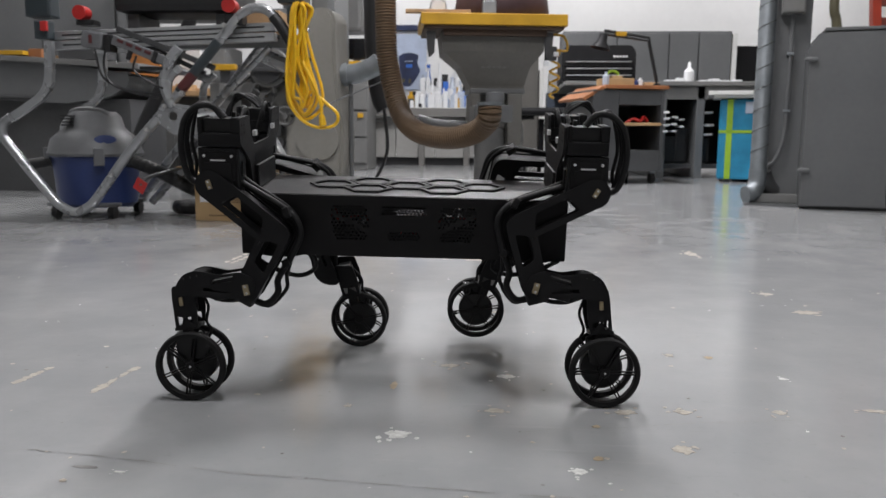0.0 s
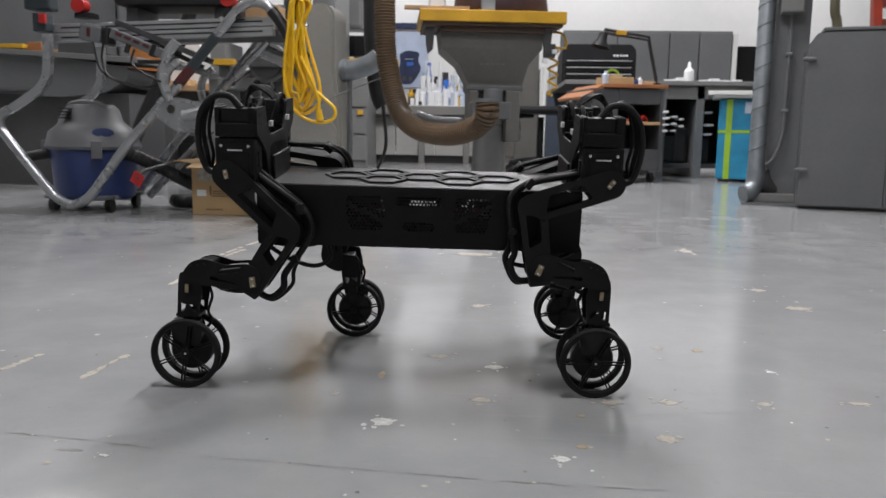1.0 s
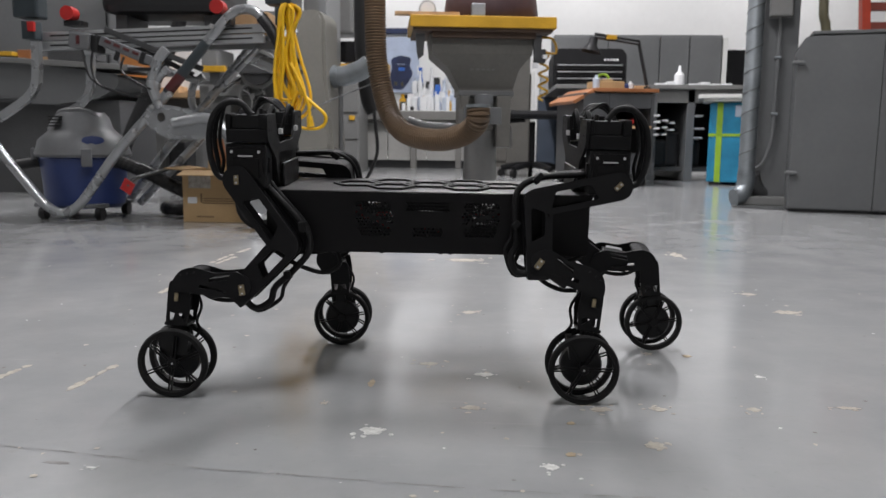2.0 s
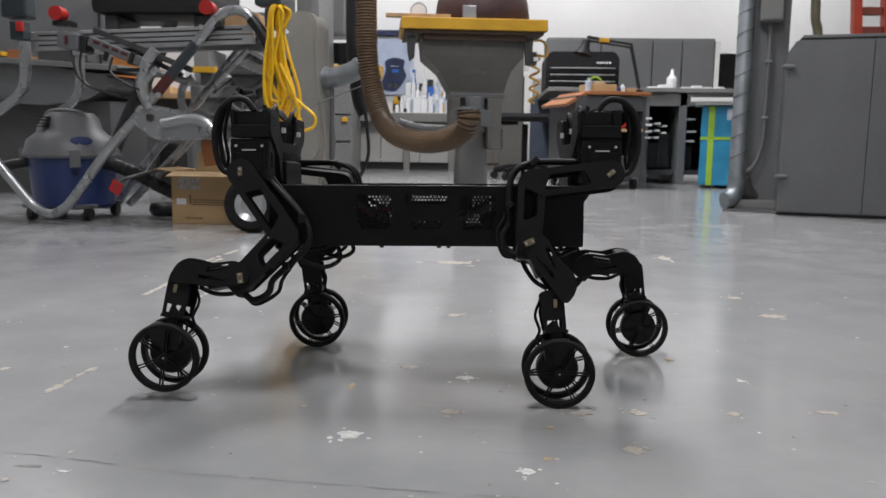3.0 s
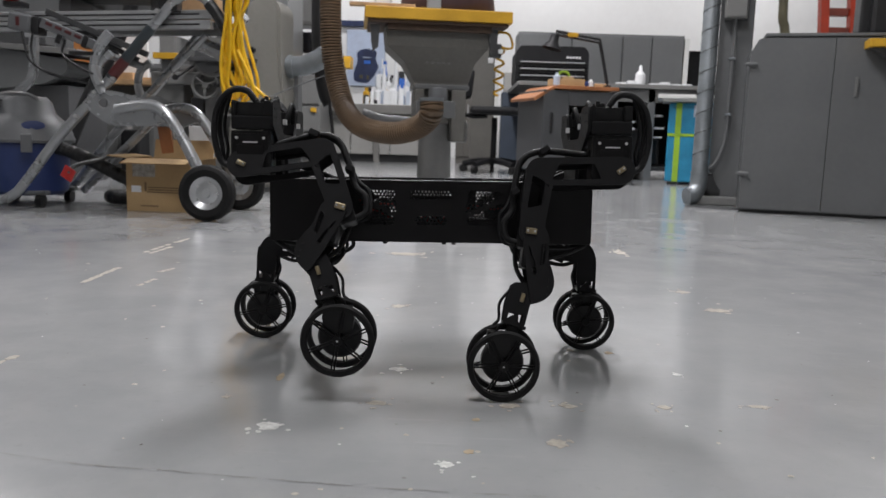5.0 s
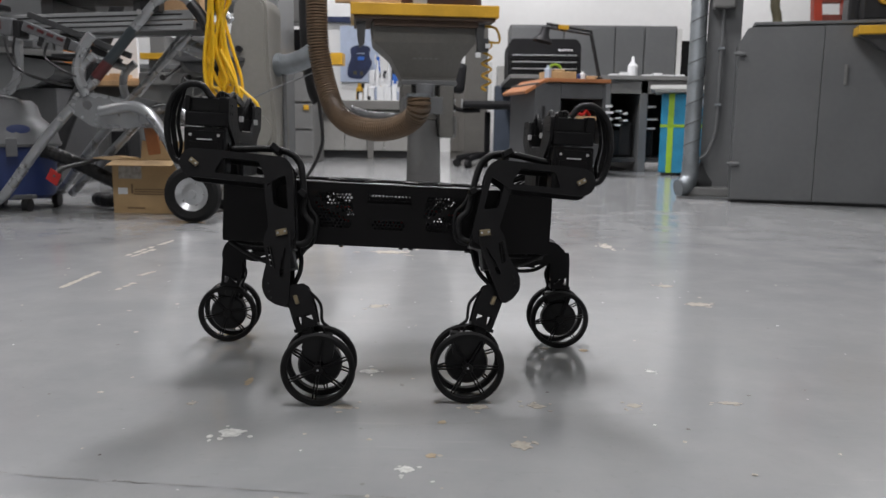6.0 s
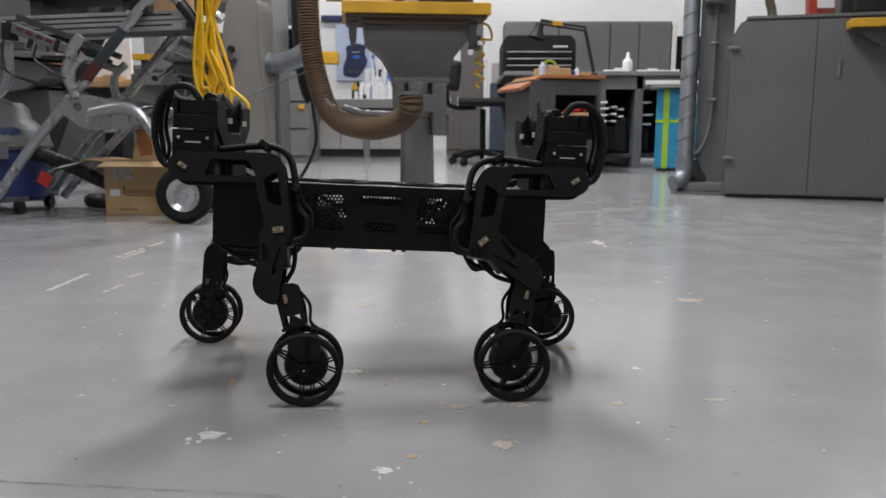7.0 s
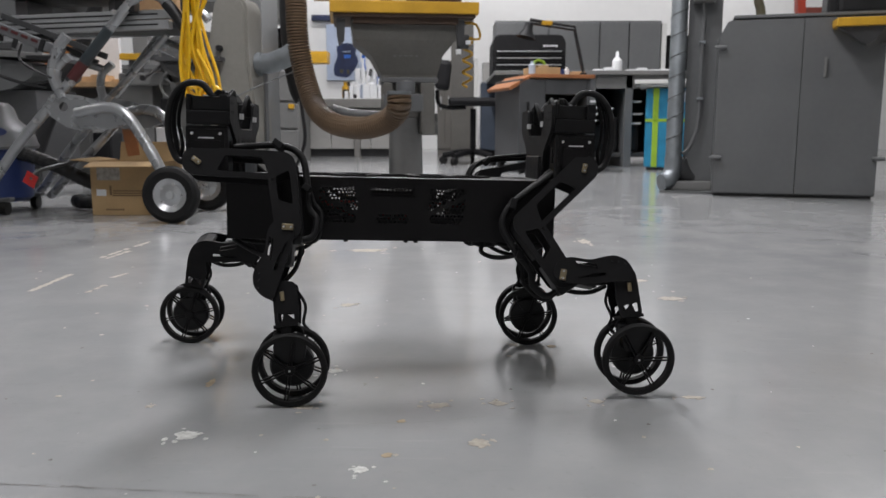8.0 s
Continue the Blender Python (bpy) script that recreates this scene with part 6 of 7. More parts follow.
def build_body():
    top, low, half, wide = -0.015, -0.1085, 0.242, 0.088
    bm = bmesh.new()
    box(bm, -half, half, -wide, wide, low, low + 0.003, 0.001)  # floor plate
    box(bm, -half, -half + 0.003, -wide, wide, low + 0.004, top - 0.004, 0.001)
    box(bm, half - 0.003, half, -wide, wide, low + 0.004, top - 0.004, 0.001)
    body = rpart("body", bm, BLACK_METAL, robot)
    outline = rounded([(-half, low + 0.001), (half, low + 0.001), (half, top - 0.001), (-half, top - 0.001)], 0.004)
    holes = vent_holes()
    for y, cut in ((-wide - 0.003, holes), (wide + 0.0005, holes)):
        bm = bmesh.new()
        plate(bm, outline, cut, 0.0015, Matrix.Translation((0, y, 0)))
        rpart("side_panel", bm, BLACK_METAL, body, "black side panel with vent openings")
    # lid with hexagon ribs
    bm = bmesh.new()
    box(bm, -half, half, -wide, wide, top - 0.003, top, 0.0012)
    rpart("lid", bm, BLACK_METAL, body, "black lid with raised honeycomb ribs")
    bm = bmesh.new()
    for i in range(-3, 4):
        for j in (-2, -1, 0, 1, 2):
            if (i + j) % 2 or abs(j) == 2 and i % 2:
                continue
            cx, cy = i * 0.0585, j * 0.0338
            if abs(cy) > 0.06 or abs(cx) > 0.15:
                continue
            ring = hexagon(0, 0, 0.0375, 0)
            inner = hexagon(0, 0, 0.0295, 0)
            vs = [bm.verts.new((cx + a, cy + b, top + 0.003)) for a, b in ring]
            vi = [bm.verts.new((cx + a, cy + b, top + 0.003)) for a, b in inner]
            vb = [bm.verts.new((cx + a, cy + b, top + 0.0002)) for a, b in ring]
            vc = [bm.verts.new((cx + a, cy + b, top + 0.0002)) for a, b in inner]
            for k in range(6):
                n = (k + 1) % 6
                bm.faces.new((vs[k], vs[n], vi[n], vi[k]))
                bm.faces.new((vs[k], vs[n], vb[n], vb[k]))
                bm.faces.new((vi[k], vi[n], vc[n], vc[k]))
    rpart("honeycomb_rib", bm, BLACK_PRINT, body)
    # inner electronics seen through the vents
    bm = bmesh.new()
    box(bm, -0.19, -0.12, -0.03, 0.03, low + 0.004, low + 0.03, 0.002)
    rpart("circuit_box", bm, BLACK_SERVO, body)
    bm = bmesh.new()
    box(bm, 0.02, 0.06, -0.02, 0.03, low + 0.004, low + 0.045, 0.002)
    rpart("circuit_box", bm, BLACK_SERVO, body)
    bm = bmesh.new()
    tube(bm, [(0.03, -0.03, -0.09), (0.06, -0.05, -0.055), (0.10, -0.02, -0.06), (0.14, -0.04, -0.045), (0.17, 0.0, -0.06)], 0.0016, 6)
    rpart("wire", bm, RED_WIRE, body, "thin red wire")
    bm = bmesh.new()
    tube(bm, [(-0.15, -0.05, -0.08), (-0.11, -0.04, -0.055), (-0.06, -0.06, -0.075)], 0.0016, 6)
    rpart("wire", bm, RED_WIRE, body, "thin red wire")
    bm = bmesh.new()
    box(bm, -0.205, 0.205, 0.0, 0.06, low + 0.0035, -0.079, 0.003)
    rpart("battery", bm, CABLE, body, "dark battery block inside the body")
    for x0, x1, z0, z1 in ((-0.104, -0.072, -0.105, -0.058), (-0.062, -0.036, -0.050, -0.022), (0.048, 0.074, -0.070, -0.022), (0.088, 0.118, -0.105, -0.062)):
        bm = bmesh.new()
        box(bm, x0, x1, 0.062, 0.080, z0, z1, 0.002)
        rpart("driver_board", bm, CABLE, body)
    rng = random.Random(21)
    for k in range(20):
        x, z = rng.uniform(-0.13, 0.10), rng.uniform(-0.095, -0.05)
        bm = bmesh.new()
        pts = [(x, rng.uniform(-0.075, -0.04), z)]
        for q in range(4):
            pts.append((pts[-1][0] + rng.uniform(0.004, 0.022), rng.uniform(-0.078, -0.03), min(-0.03, max(-0.10, pts[-1][2] + rng.uniform(-0.02, 0.02)))))
        tube(bm, pts, rng.uniform(0.0010, 0.0026), 6)
        rpart("wire", bm, RED_WIRE if k % 4 == 0 else CABLE, body, "thin red wire" if k % 4 == 0 else "")
    # bolts below
    for x in (-0.20, -0.07, 0.02, 0.035, 0.12, 0.21):
        bm = bmesh.new()
        rod(bm, (x, -0.07, low), (x, -0.07, low - 0.004), 0.0035, 10)
        rpart("bolt", bm, BLACK_SERVO, body)
    # loops of cable below each end
    for s in (-1, 1):
        for sy in (-1, 1):
            bm = bmesh.new()
            drop = 0.010 if s < 0 else 0.0
            tube(bm, [(s * 0.235, sy * 0.07, low - 0.004), (s * 0.20, sy * 0.085, low - 0.016 - drop * 0.5), (s * 0.16, sy * 0.082, low - 0.024 - drop), (s * 0.135, sy * 0.078, low - 0.016 - drop * 0.6), (s * 0.14, sy * 0.07, low + 0.001)], 0.0036, 8)
            tube(bm, [(s * 0.24, sy * 0.06, low - 0.003), (s * 0.20, sy * 0.06, low - 0.008), (s * 0.165, sy * 0.06, low - 0.006), (s * 0.15, sy * 0.06, low + 0.001)], 0.003, 8)
            rpart("cable", bm, CABLE, body)
    return body


def build_hip(s, sy):
    """The stack of two servo motors over a hip; s, sy: the body's end and side."""
    x0, x1 = sorted((s * (HX + 0.017), s * (HX - 0.042)))
    y0, y1 = sorted((sy * (HY + 0.0130), sy * (HY - 0.026)))
    bm = bmesh.new()
    box(bm, x0, x1, y0, y1, -0.010, 0.054, 0.003)
    lower = rpart("hip_motor", bm, BLACK_SERVO, robot)
    face = sy * (HY + 0.0130)
    bm = bmesh.new()
    box(bm, x0 + 0.004, x1 - 0.004, *sorted((face, face + sy * 0.0025)), 0.008, 0.049, 0.001)
    box(bm, x0 + 0.010, x1 - 0.010, *sorted((face + sy * 0.002, face + sy * 0.004)), 0.004, 0.034, 0.001)
    rpart("face_plate", bm, BLACK_METAL, lower)
    for dx in (0.010, 0.049):
        bm = bmesh.new()
        rod(bm, (x0 + dx, face + sy * 0.002, 0.043), (x0 + dx, face + sy * 0.0042, 0.043), 0.0022, 12)
        rpart("screw", bm, STEEL, lower, "bright steel screw")
    bm = bmesh.new()
    box(bm, x0 + 0.019, x1 - 0.019, *sorted((face + sy * 0.0026, face + sy * 0.0046)), 0.036, 0.038)
    rpart("nameplate", bm, LABEL, lower, "pale unreadable strip of writing")
    xi = s * (HX - 0.042)
    bm = bmesh.new()
    box(bm, *sorted((xi - s * 0.002, xi + s * 0.0005)), y0 + 0.012, y1 - 0.012, 0.012, 0.034, 0.0008)
    rpart("socket", bm, BLACK_METAL, lower)
    # upper motor in an open frame
    bm = bmesh.new()
    xa, xb = sorted((s * (HX + 0.015), s * (HX - 0.044)))
    box(bm, xa, xb, *sorted((sy * (HY + 0.016), sy * (HY - 0.028))), 0.056, 0.075, 0.002)
    box(bm, xa, xa + 0.006, *sorted((sy * (HY + 0.016), sy * (HY - 0.028))), 0.075, 0.097, 0.0015)
    box(bm, xb - 0.012, xb, *sorted((sy * (HY + 0.016), sy * (HY - 0.028))), 0.075, 0.097, 0.0015)
    upper = rpart("shoulder_motor", bm, BLACK_PRINT, robot)
    bm = bmesh.new()
    box(bm, xa + 0.006, xb - 0.012, *sorted((sy * (HY + 0.008), sy * (HY - 0.028))), 0.0751, 0.095, 0.0015)
    rpart("motor_case", bm, BLACK_SERVO, upper)
    bm = bmesh.new()
    box(bm, xa + 0.022, xa + 0.032, *sorted((sy * (HY + 0.002), sy * (HY + 0.008))), 0.095, 0.0968, 0.0005)
    rpart("plug", bm, LABEL, upper, "small white plug")
    # loop of sleeved cable at the body's end
    o = HX + 0.017
    for k, dy in enumerate((0.006, -0.004, -0.013)):
        bm = bmesh.new()
        tube(bm, [(s * (o - 0.036), sy * (HY + dy), 0.096), (s * (o - 0.022), sy * (HY + dy), 0.112 - 0.002 * k), (s * (o + 0.000), sy * (HY + dy), 0.111 + 0.003 * k), (s * (o + 0.018 - 0.004 * k), sy * (HY + dy), 0.092),
                  (s * (o + 0.025 - 0.005 * k), sy * (HY + dy), 0.060), (s * (o + 0.022 - 0.006 * k), sy * (HY + dy), 0.028), (s * (o + 0.012), sy * (HY + dy), 0.006), (s * (o - 0.008), sy * (HY + dy), 0.002)], 0.0047 - 0.0010 * k, 10)
        rpart("cable", bm, CABLE, upper, smooth=True)
    bm = bmesh.new()
    rod(bm, (s * (o - 0.050), sy * HY, 0.096), (s * (o - 0.050), sy * HY, 0.104), 0.003, 10)
    rod(bm, (s * (o - 0.054), sy * (HY - 0.01), 0.096), (s * (o - 0.054), sy * (HY - 0.01), 0.101), 0.002, 10)
    rpart("plug", bm, BLACK_SERVO, upper)


def build_yoke(s):
    """The notched plate across one end of the body that joins its two hips."""
    x = s * (HX - 0.046)
    loop = [(-0.128, 0.097), (-0.074, 0.097), (-0.066, 0.070), (-0.050, 0.052), (0.050, 0.052), (0.066, 0.070), (0.074, 0.097), (0.128, 0.097), (0.128, 0.062), (0.075, 0.030), (0.060, -0.012), (-0.060, -0.012), (-0.075, 0.030), (-0.128, 0.062)]
    holes = [hexagon(y, z, 0.002) for y in (-0.118, -0.104, 0.104, 0.118) for z in (0.074, 0.086)]
    bm = bmesh.new()
    plate(bm, rounded(loop, 0.006), holes, 0.004, Matrix.Translation((x, 0, 0)) @ Matrix.Rotation(radians(90), 4, "Z"))
    yoke = rpart("hip_bracket", bm, BLACK_PRINT, robot, "notched black bracket across the body's end")
    bm = bmesh.new()
    box(bm, *sorted((x, x + s * 0.040)), -0.056, 0.056, -0.014, 0.040, 0.003)
    box(bm, *sorted((x - s * 0.008, x - s * 0.003)), -0.056, 0.056, -0.014, 0.022, 0.002)
    rpart("motor_case", bm, BLACK_SERVO, yoke)
    for sy in (-1, 1):
        bm = bmesh.new()
        tube(bm, [(x + s * 0.010, sy * 0.078, 0.092), (x + s * 0.008, sy * 0.062, 0.106), (x + s * 0.010, sy * 0.046, 0.092), (x + s * 0.018, sy * 0.044, 0.060), (x + s * 0.020, sy * 0.048, 0.03)], 0.0036, 8)
        rpart("cable", bm, CABLE, yoke, smooth=True)
        bm = bmesh.new()
        box(bm, *sorted((x - s * 0.006, x - s * 0.0015)), *sorted((sy * 0.052, sy * 0.064)), 0.066, 0.074)
        rpart("nameplate", bm, LABEL, yoke, "small pale printed label")


def horn(bm, x, z, y, sy, lx, lz):
    box(bm, x - lx / 2, x + lx / 2, *sorted((y, y + sy * 0.0022)), z - lz / 2, z + lz / 2, 0.0015)


def build_thigh(s, sy):
    """An elbow-shaped link: hip joint at the origin, knee joint straight below."""
    e = (s * 0.064, -0.098)
    outline = bent((0, 0), e, (0, -L1), 0.0205, 0.0205, 0.0180)
    d0, d1 = Vector(e), Vector((0, -L1)) - Vector(e)

    def slot(o, d, a, b, w0, w1):
        n = Vector((-d.y, d.x)).normalized()
        o = Vector(o)
        return rounded([tuple(o + d * a + n * w0), tuple(o + d * b + n * w0), tuple(o + d * (b - 0.10) + n * w1), tuple(o + d * (a + 0.08) + n * w1)], 0.004)
    k = 1 if s > 0 else -1
    holes = [slot((0, 0), d0, 0.25, 0.86, -0.0122 * k, 0.0105 * k), slot(e, d1, 0.08, 0.64, 0.0105 * k, -0.0095 * k), slot(e, d1, 0.16, 0.27, -0.0155 * k, -0.0122 * k)]
    bm = bmesh.new()
    for y in (-0.022, 0.018):
        plate(bm, outline, holes, 0.004, Matrix.Translation((0, y, 0)))
    thigh = rpart("thigh", bm, BLACK_PRINT, robot)
    # web round the outer bend joins the two side plates
    bm = bmesh.new()
    n0 = Vector((-d0.y, d0.x)).normalized() * (-k)
    rim = [Vector(e) * 0.25 - n0 * 0.0175, Vector(e) * 0.9 - n0 * 0.0185]
    c = Vector(e)
    a0 = math.degrees(math.atan2(-n0.y, -n0.x))
    n1 = Vector((-d1.y, d1.x)).normalized() * (-k)
    a1 = math.degrees(math.atan2(-n1.y, -n1.x))
    turn = (a1 - a0 + 180) % 360 - 180
    rim += [c + 0.0185 * Vector((math.cos(radians(a0 + turn * q / 5)), math.sin(radians(a0 + turn * q / 5)))) for q in range(6)]
    rim += [c + d1 * 0.55 - n1 * 0.0170]
    for p, q in zip(rim, rim[1:]):
        f = []
        for y in (-0.018, 0.018):
            f.append([bm.verts.new((p.x, y, p.y)), bm.verts.new((q.x, y, q.y))])
        face = bm.faces.new((f[0][0], f[0][1], f[1][1], f[1][0]))
    bmesh.ops.remove_doubles(bm, verts=bm.verts, dist=0.0002)
    bmesh.ops.recalc_face_normals(bm, faces=bm.faces)
    bmesh.ops.solidify(bm, geom=list(bm.faces), thickness=0.002)
    rpart("web", bm, BLACK_PRINT, thigh)
    bm = bmesh.new()
    box(bm, -0.016, 0.016, -0.0165, 0.0165, -0.026, 0.024, 0.003, Matrix.Translation((0, 0, -L1)) @ Matrix.Rotation(math.atan2(d1.x, d1.y), 4, "Y"))
    rpart("knee_motor", bm, BLACK_SERVO, thigh)
    bm = bmesh.new()
    horn(bm, 0, 0, sy * 0.022, sy, 0.007, 0.014)
    rpart("joint_horn", bm, GOLD, thigh, "worn brass joint horn")
    for z in (0.004, -0.004):
        bm = bmesh.new()
        rod(bm, (0, sy * 0.0235, z), (0, sy * 0.0252, z), 0.0016, 10)
        rpart("screw", bm, STEEL, thigh, "bright steel screw")
    # sleeved cables along the inside of the bend
    for q, (r, o) in enumerate(((0.0050, 0.0), (0.0045, 0.011))):
        y = -sy * (0.004 + o)
        bm = bmesh.new()
        tube(bm, [(s * (0.010 + o), y, 0.026), (s * (0.045 + o * 0.6), y, -0.018), (s * (0.088 + 0.3 * o), y, -0.070), (s * (0.096 - 0.2 * o), y, -0.105), (s * 0.070, y, -0.136), (s * (0.042 + o), y, -0.160),
                  (s * (0.034 + o), y, -0.180), (s * 0.012, y, -0.190 - o * 0.5), (s * -0.006, y, -0.176)], r if q == 0 else 0.0030, 10)
        rpart("cable", bm, CABLE, thigh, smooth=True)
    bm = bmesh.new()
    box(bm, -0.005, 0.005, -0.017, 0.012, -0.008, 0.008, 0.002, Matrix.Translation((s * 0.088, -sy * 0.004, -0.072)))
    rpart("cable_clip", bm, BLACK_PRINT, thigh)
    bm = bmesh.new()
    box(bm, -0.005, 0.005, -0.013, 0.012, -0.006, 0.006, 0.002, Matrix.Translation((s * 0.062, -sy * 0.004, -0.142)))
    rpart("cable_clip", bm, BLACK_PRINT, thigh)
    return thigh


def build_shank(s, sy):
    """The lower link: knee at the origin, ankle straight below, its raised heel on the outer side."""
    k = -s
    loop = [(-0.011, -0.004), (-0.007, -0.030), (0.011, -0.099), (0.017, -0.1025), (0.029, -0.097), (0.040, -0.085), (0.0425, -0.069), (0.038, -0.055), (0.029, -0.036), (0.027, -0.004), (0.016, 0.012), (0.0, 0.0145), (-0.008, 0.008)]
    loop = [(k * a, b) for a, b in loop]
    hole1 = rounded([(k * 0.0240, -0.014), (k * 0.0250, -0.044), (k * 0.0175, -0.048), (k * 0.0165, -0.018)], 0.002)
    hole2 = rounded([(k * 0.001, -0.022), (k * 0.006, -0.036), (k * 0.0035, -0.037), (k * -0.0015, -0.023)], 0.001)
    hole3 = rounded([(k * 0.008, -0.036), (k * 0.016, -0.060), (k * 0.011, -0.062), (k * 0.004, -0.038)], 0.002)
    bm = bmesh.new()
    for y in (-0.026, 0.022):
        plate(bm, rounded(loop, 0.006), [hole1, hole2, hole3], 0.004, Matrix.Translation((0, y, 0)))
    shank = rpart("shank", bm, BLACK_PRINT, robot)
    bm = bmesh.new()
    heel = rounded([(k * a, b) for a, b in [(0.0145, -0.0975), (0.017, -0.1015), (0.0285, -0.096), (0.039, -0.0845), (0.0415, -0.069), (0.037, -0.056), (0.031, -0.055), (0.031, -0.071), (0.021, -0.083)]], 0.004)
    plate(bm, heel, [], 0.0438, Matrix.Translation((0, -0.0219, 0)))
    rpart("heel_cover", bm, BLACK_PRINT, shank)
    bm = bmesh.new()
    box(bm, *sorted((k * -0.008, k * 0.022)), -0.019, 0.019, -0.052, -0.006, 0.003)
    rpart("ankle_motor", bm, BLACK_SERVO, shank)
    bm = bmesh.new()
    horn(bm, 0, 0, sy * 0.026, sy, 0.016, 0.009)
    rpart("joint_horn", bm, GOLD, shank, "worn brass joint horn")
    for x in (-0.005, 0.005):
        bm = bmesh.new()
        rod(bm, (x, sy * 0.0275, 0), (x, sy * 0.0292, 0), 0.0017, 10)
        rpart("screw", bm, STEEL, shank, "bright steel screw")
    for z in (-0.066, -0.076, -0.086):
        bm = bmesh.new()
        rod(bm, (k * 0.034, sy * 0.0258, z), (k * 0.034, sy * 0.0272, z), 0.0017, 8)
        rpart("screw", bm, BLACK_SERVO, shank)
    bm = bmesh.new()
    tube(bm, [(k * -0.004, -sy * 0.012, 0.006), (k * -0.016, -sy * 0.012, -0.018), (k * -0.012, -sy * 0.014, -0.05), (k * 0.002, -sy * 0.012, -0.072)], 0.0034, 8)
    rpart("cable", bm, CABLE, shank, smooth=True)
    return shank


def build_ankle(s, sy):
    """Ankle bracket: joint at the origin, wheel axle straight below."""
    k = -s
    out = rounded([(-0.019, 0.020), (0.011, 0.026), (0.013, 0.010), (0.014, -0.038), (-0.017, -0.040), (-0.021, -0.010)], 0.005)
    holes = [rounded([(-0.013, -0.022), (-0.001, -0.022), (-0.013, -0.033)], 0.001), rounded([(0.001, -0.022), (0.009, -0.020), (0.009, -0.033), (0.004, -0.033)], 0.001)]
    if k < 0:
        out, holes = [(-a, b) for a, b in out], [[(-a, b) for a, b in h] for h in holes]
    bm = bmesh.new()
    plate(bm, out, holes, 0.003, Matrix.Translation((0, -0.021, 0)))
    ankle = rpart("ankle", bm, BLACK_PRINT, robot)
    bm = bmesh.new()
    plate(bm, out, holes, 0.003, Matrix.Translation((0, 0.018, 0)))
    rpart("side_plate", bm, BLACK_PRINT, ankle)
    bm = bmesh.new()
    box(bm, -0.017, 0.017, -0.018, 0.018, -0.041, -0.036, 0.001)
    box(bm, -0.012, 0.012, -0.0165, 0.0165, -0.018, 0.014, 0.002)
    box(bm, -0.008, 0.008, -0.014, 0.014, -0.062, -0.040, 0.002)
    rpart("ankle_motor", bm, BLACK_SERVO, ankle)
    bm = bmesh.new()
    horn(bm, 0, 0.002, sy * 0.021, sy, 0.006, 0.013)
    rpart("joint_horn", bm, GOLD, ankle, "worn brass joint horn")
    bm = bmesh.new()
    tube(bm, [(k * -0.016, -sy * 0.012, 0.014), (k * -0.027, -sy * 0.012, -0.012), (k * -0.022, -sy * 0.010, -0.036), (k * -0.028, -sy * 0.008, -0.05), (k * -0.018, -sy * 0.004, -0.066)], 0.0022, 8)
    tube(bm, [(k * -0.012, sy * 0.010, -0.040), (k * -0.020, sy * 0.008, -0.046), (k * -0.020, sy * 0.004, -0.060), (k * -0.012, 0, -0.070)], 0.0018, 8)
    rpart("cable", bm, CABLE, ankle, smooth=True)
    return ankle


def build_wheel(sy, turn):
    """Two spoked rims on a hub motor; the axle lies along y."""
    spin = Matrix.Rotation(radians(90), 4, "X")
    bm = bmesh.new()
    o = 0.010 * sy  # the hub motor sits towards the inner rim
    lathe(bm, [(0, o - 0.012), (0.010, o - 0.012), (0.028, o - 0.010), (0.0308, o - 0.007), (0.0308, o + 0.007), (0.028, o + 0.010), (0.010, o + 0.012), (0, o + 0.012)], spin, 36)
    rod(bm, (0, -0.025, 0), (0, 0.025, 0), 0.006, 16)
    box(bm, -0.018, 0.018, -0.013, 0.013, 0.026, 0.044, 0.003)
    box(bm, -0.024, -0.012, -0.010, 0.010, 0.034, 0.046, 0.002)
    plate(bm, rounded([(-0.019, 0.010), (0.019, 0.010), (0.023, 0.034), (0.016, 0.0415), (-0.016, 0.0415), (-0.023, 0.034)], 0.005), [], 0.016, Matrix.Translation((0, o - 0.008, 0)))
    wheel = rpart("wheel", bm, BLACK_SERVO, robot, "wheel foot of two spoked black rims on a hub motor", smooth=True)
    for y in (-0.0225, 0.0225):
        at = Matrix.Translation((0, y, 0)) @ spin
        bm = bmesh.new()
        lathe(bm, [(0.0432, -0.0055), (0.0490, -0.0058), (0.0510, -0.0038), (0.0515, 0), (0.0510, 0.0038), (0.0490, 0.0058), (0.0432, 0.0055), (0.0425, 0), (0.0432, -0.0055)], at, 48)
        rpart("tyre", bm, RUBBER, wheel, smooth=True)
        bm = bmesh.new()
        for q in range(6):
            a = radians(q * 60 + turn + (0 if y < 0 else 17))
            c, d = Vector((math.cos(a), 0, math.sin(a))), Vector((-math.sin(a), 0, math.cos(a)))
            for o in (-0.0021, 0.0021):
                p, r = c * 0.006 + d * o + Vector((0, y, 0)), c * 0.0434 + d * o + Vector((0, y, 0))
                m = Matrix.Translation((p + r) / 2) @ Matrix(((c.x, 0, d.x, 0), (0, 1, 0, 0), (c.z, 0, d.z, 0), (0, 0, 0, 1)))
                box(bm, -0.0187, 0.0187, -0.0018, 0.0018, -0.0009, 0.0009, 0, m)
        lathe(bm, [(0, -0.004), (0.0065, -0.004), (0.0075, -0.002), (0.0075, 0.002), (0.0065, 0.004), (0, 0.004)], at, 20)
        rpart("spoked_rim", bm, BLACK_METAL, wheel)
    bm = bmesh.new()
    rod(bm, (0, sy * 0.0262, 0), (0, sy * 0.0272, 0), 0.0016, 8)
    rpart("screw", bm, STEEL, wheel, "small steel axle screw")
    return wheel


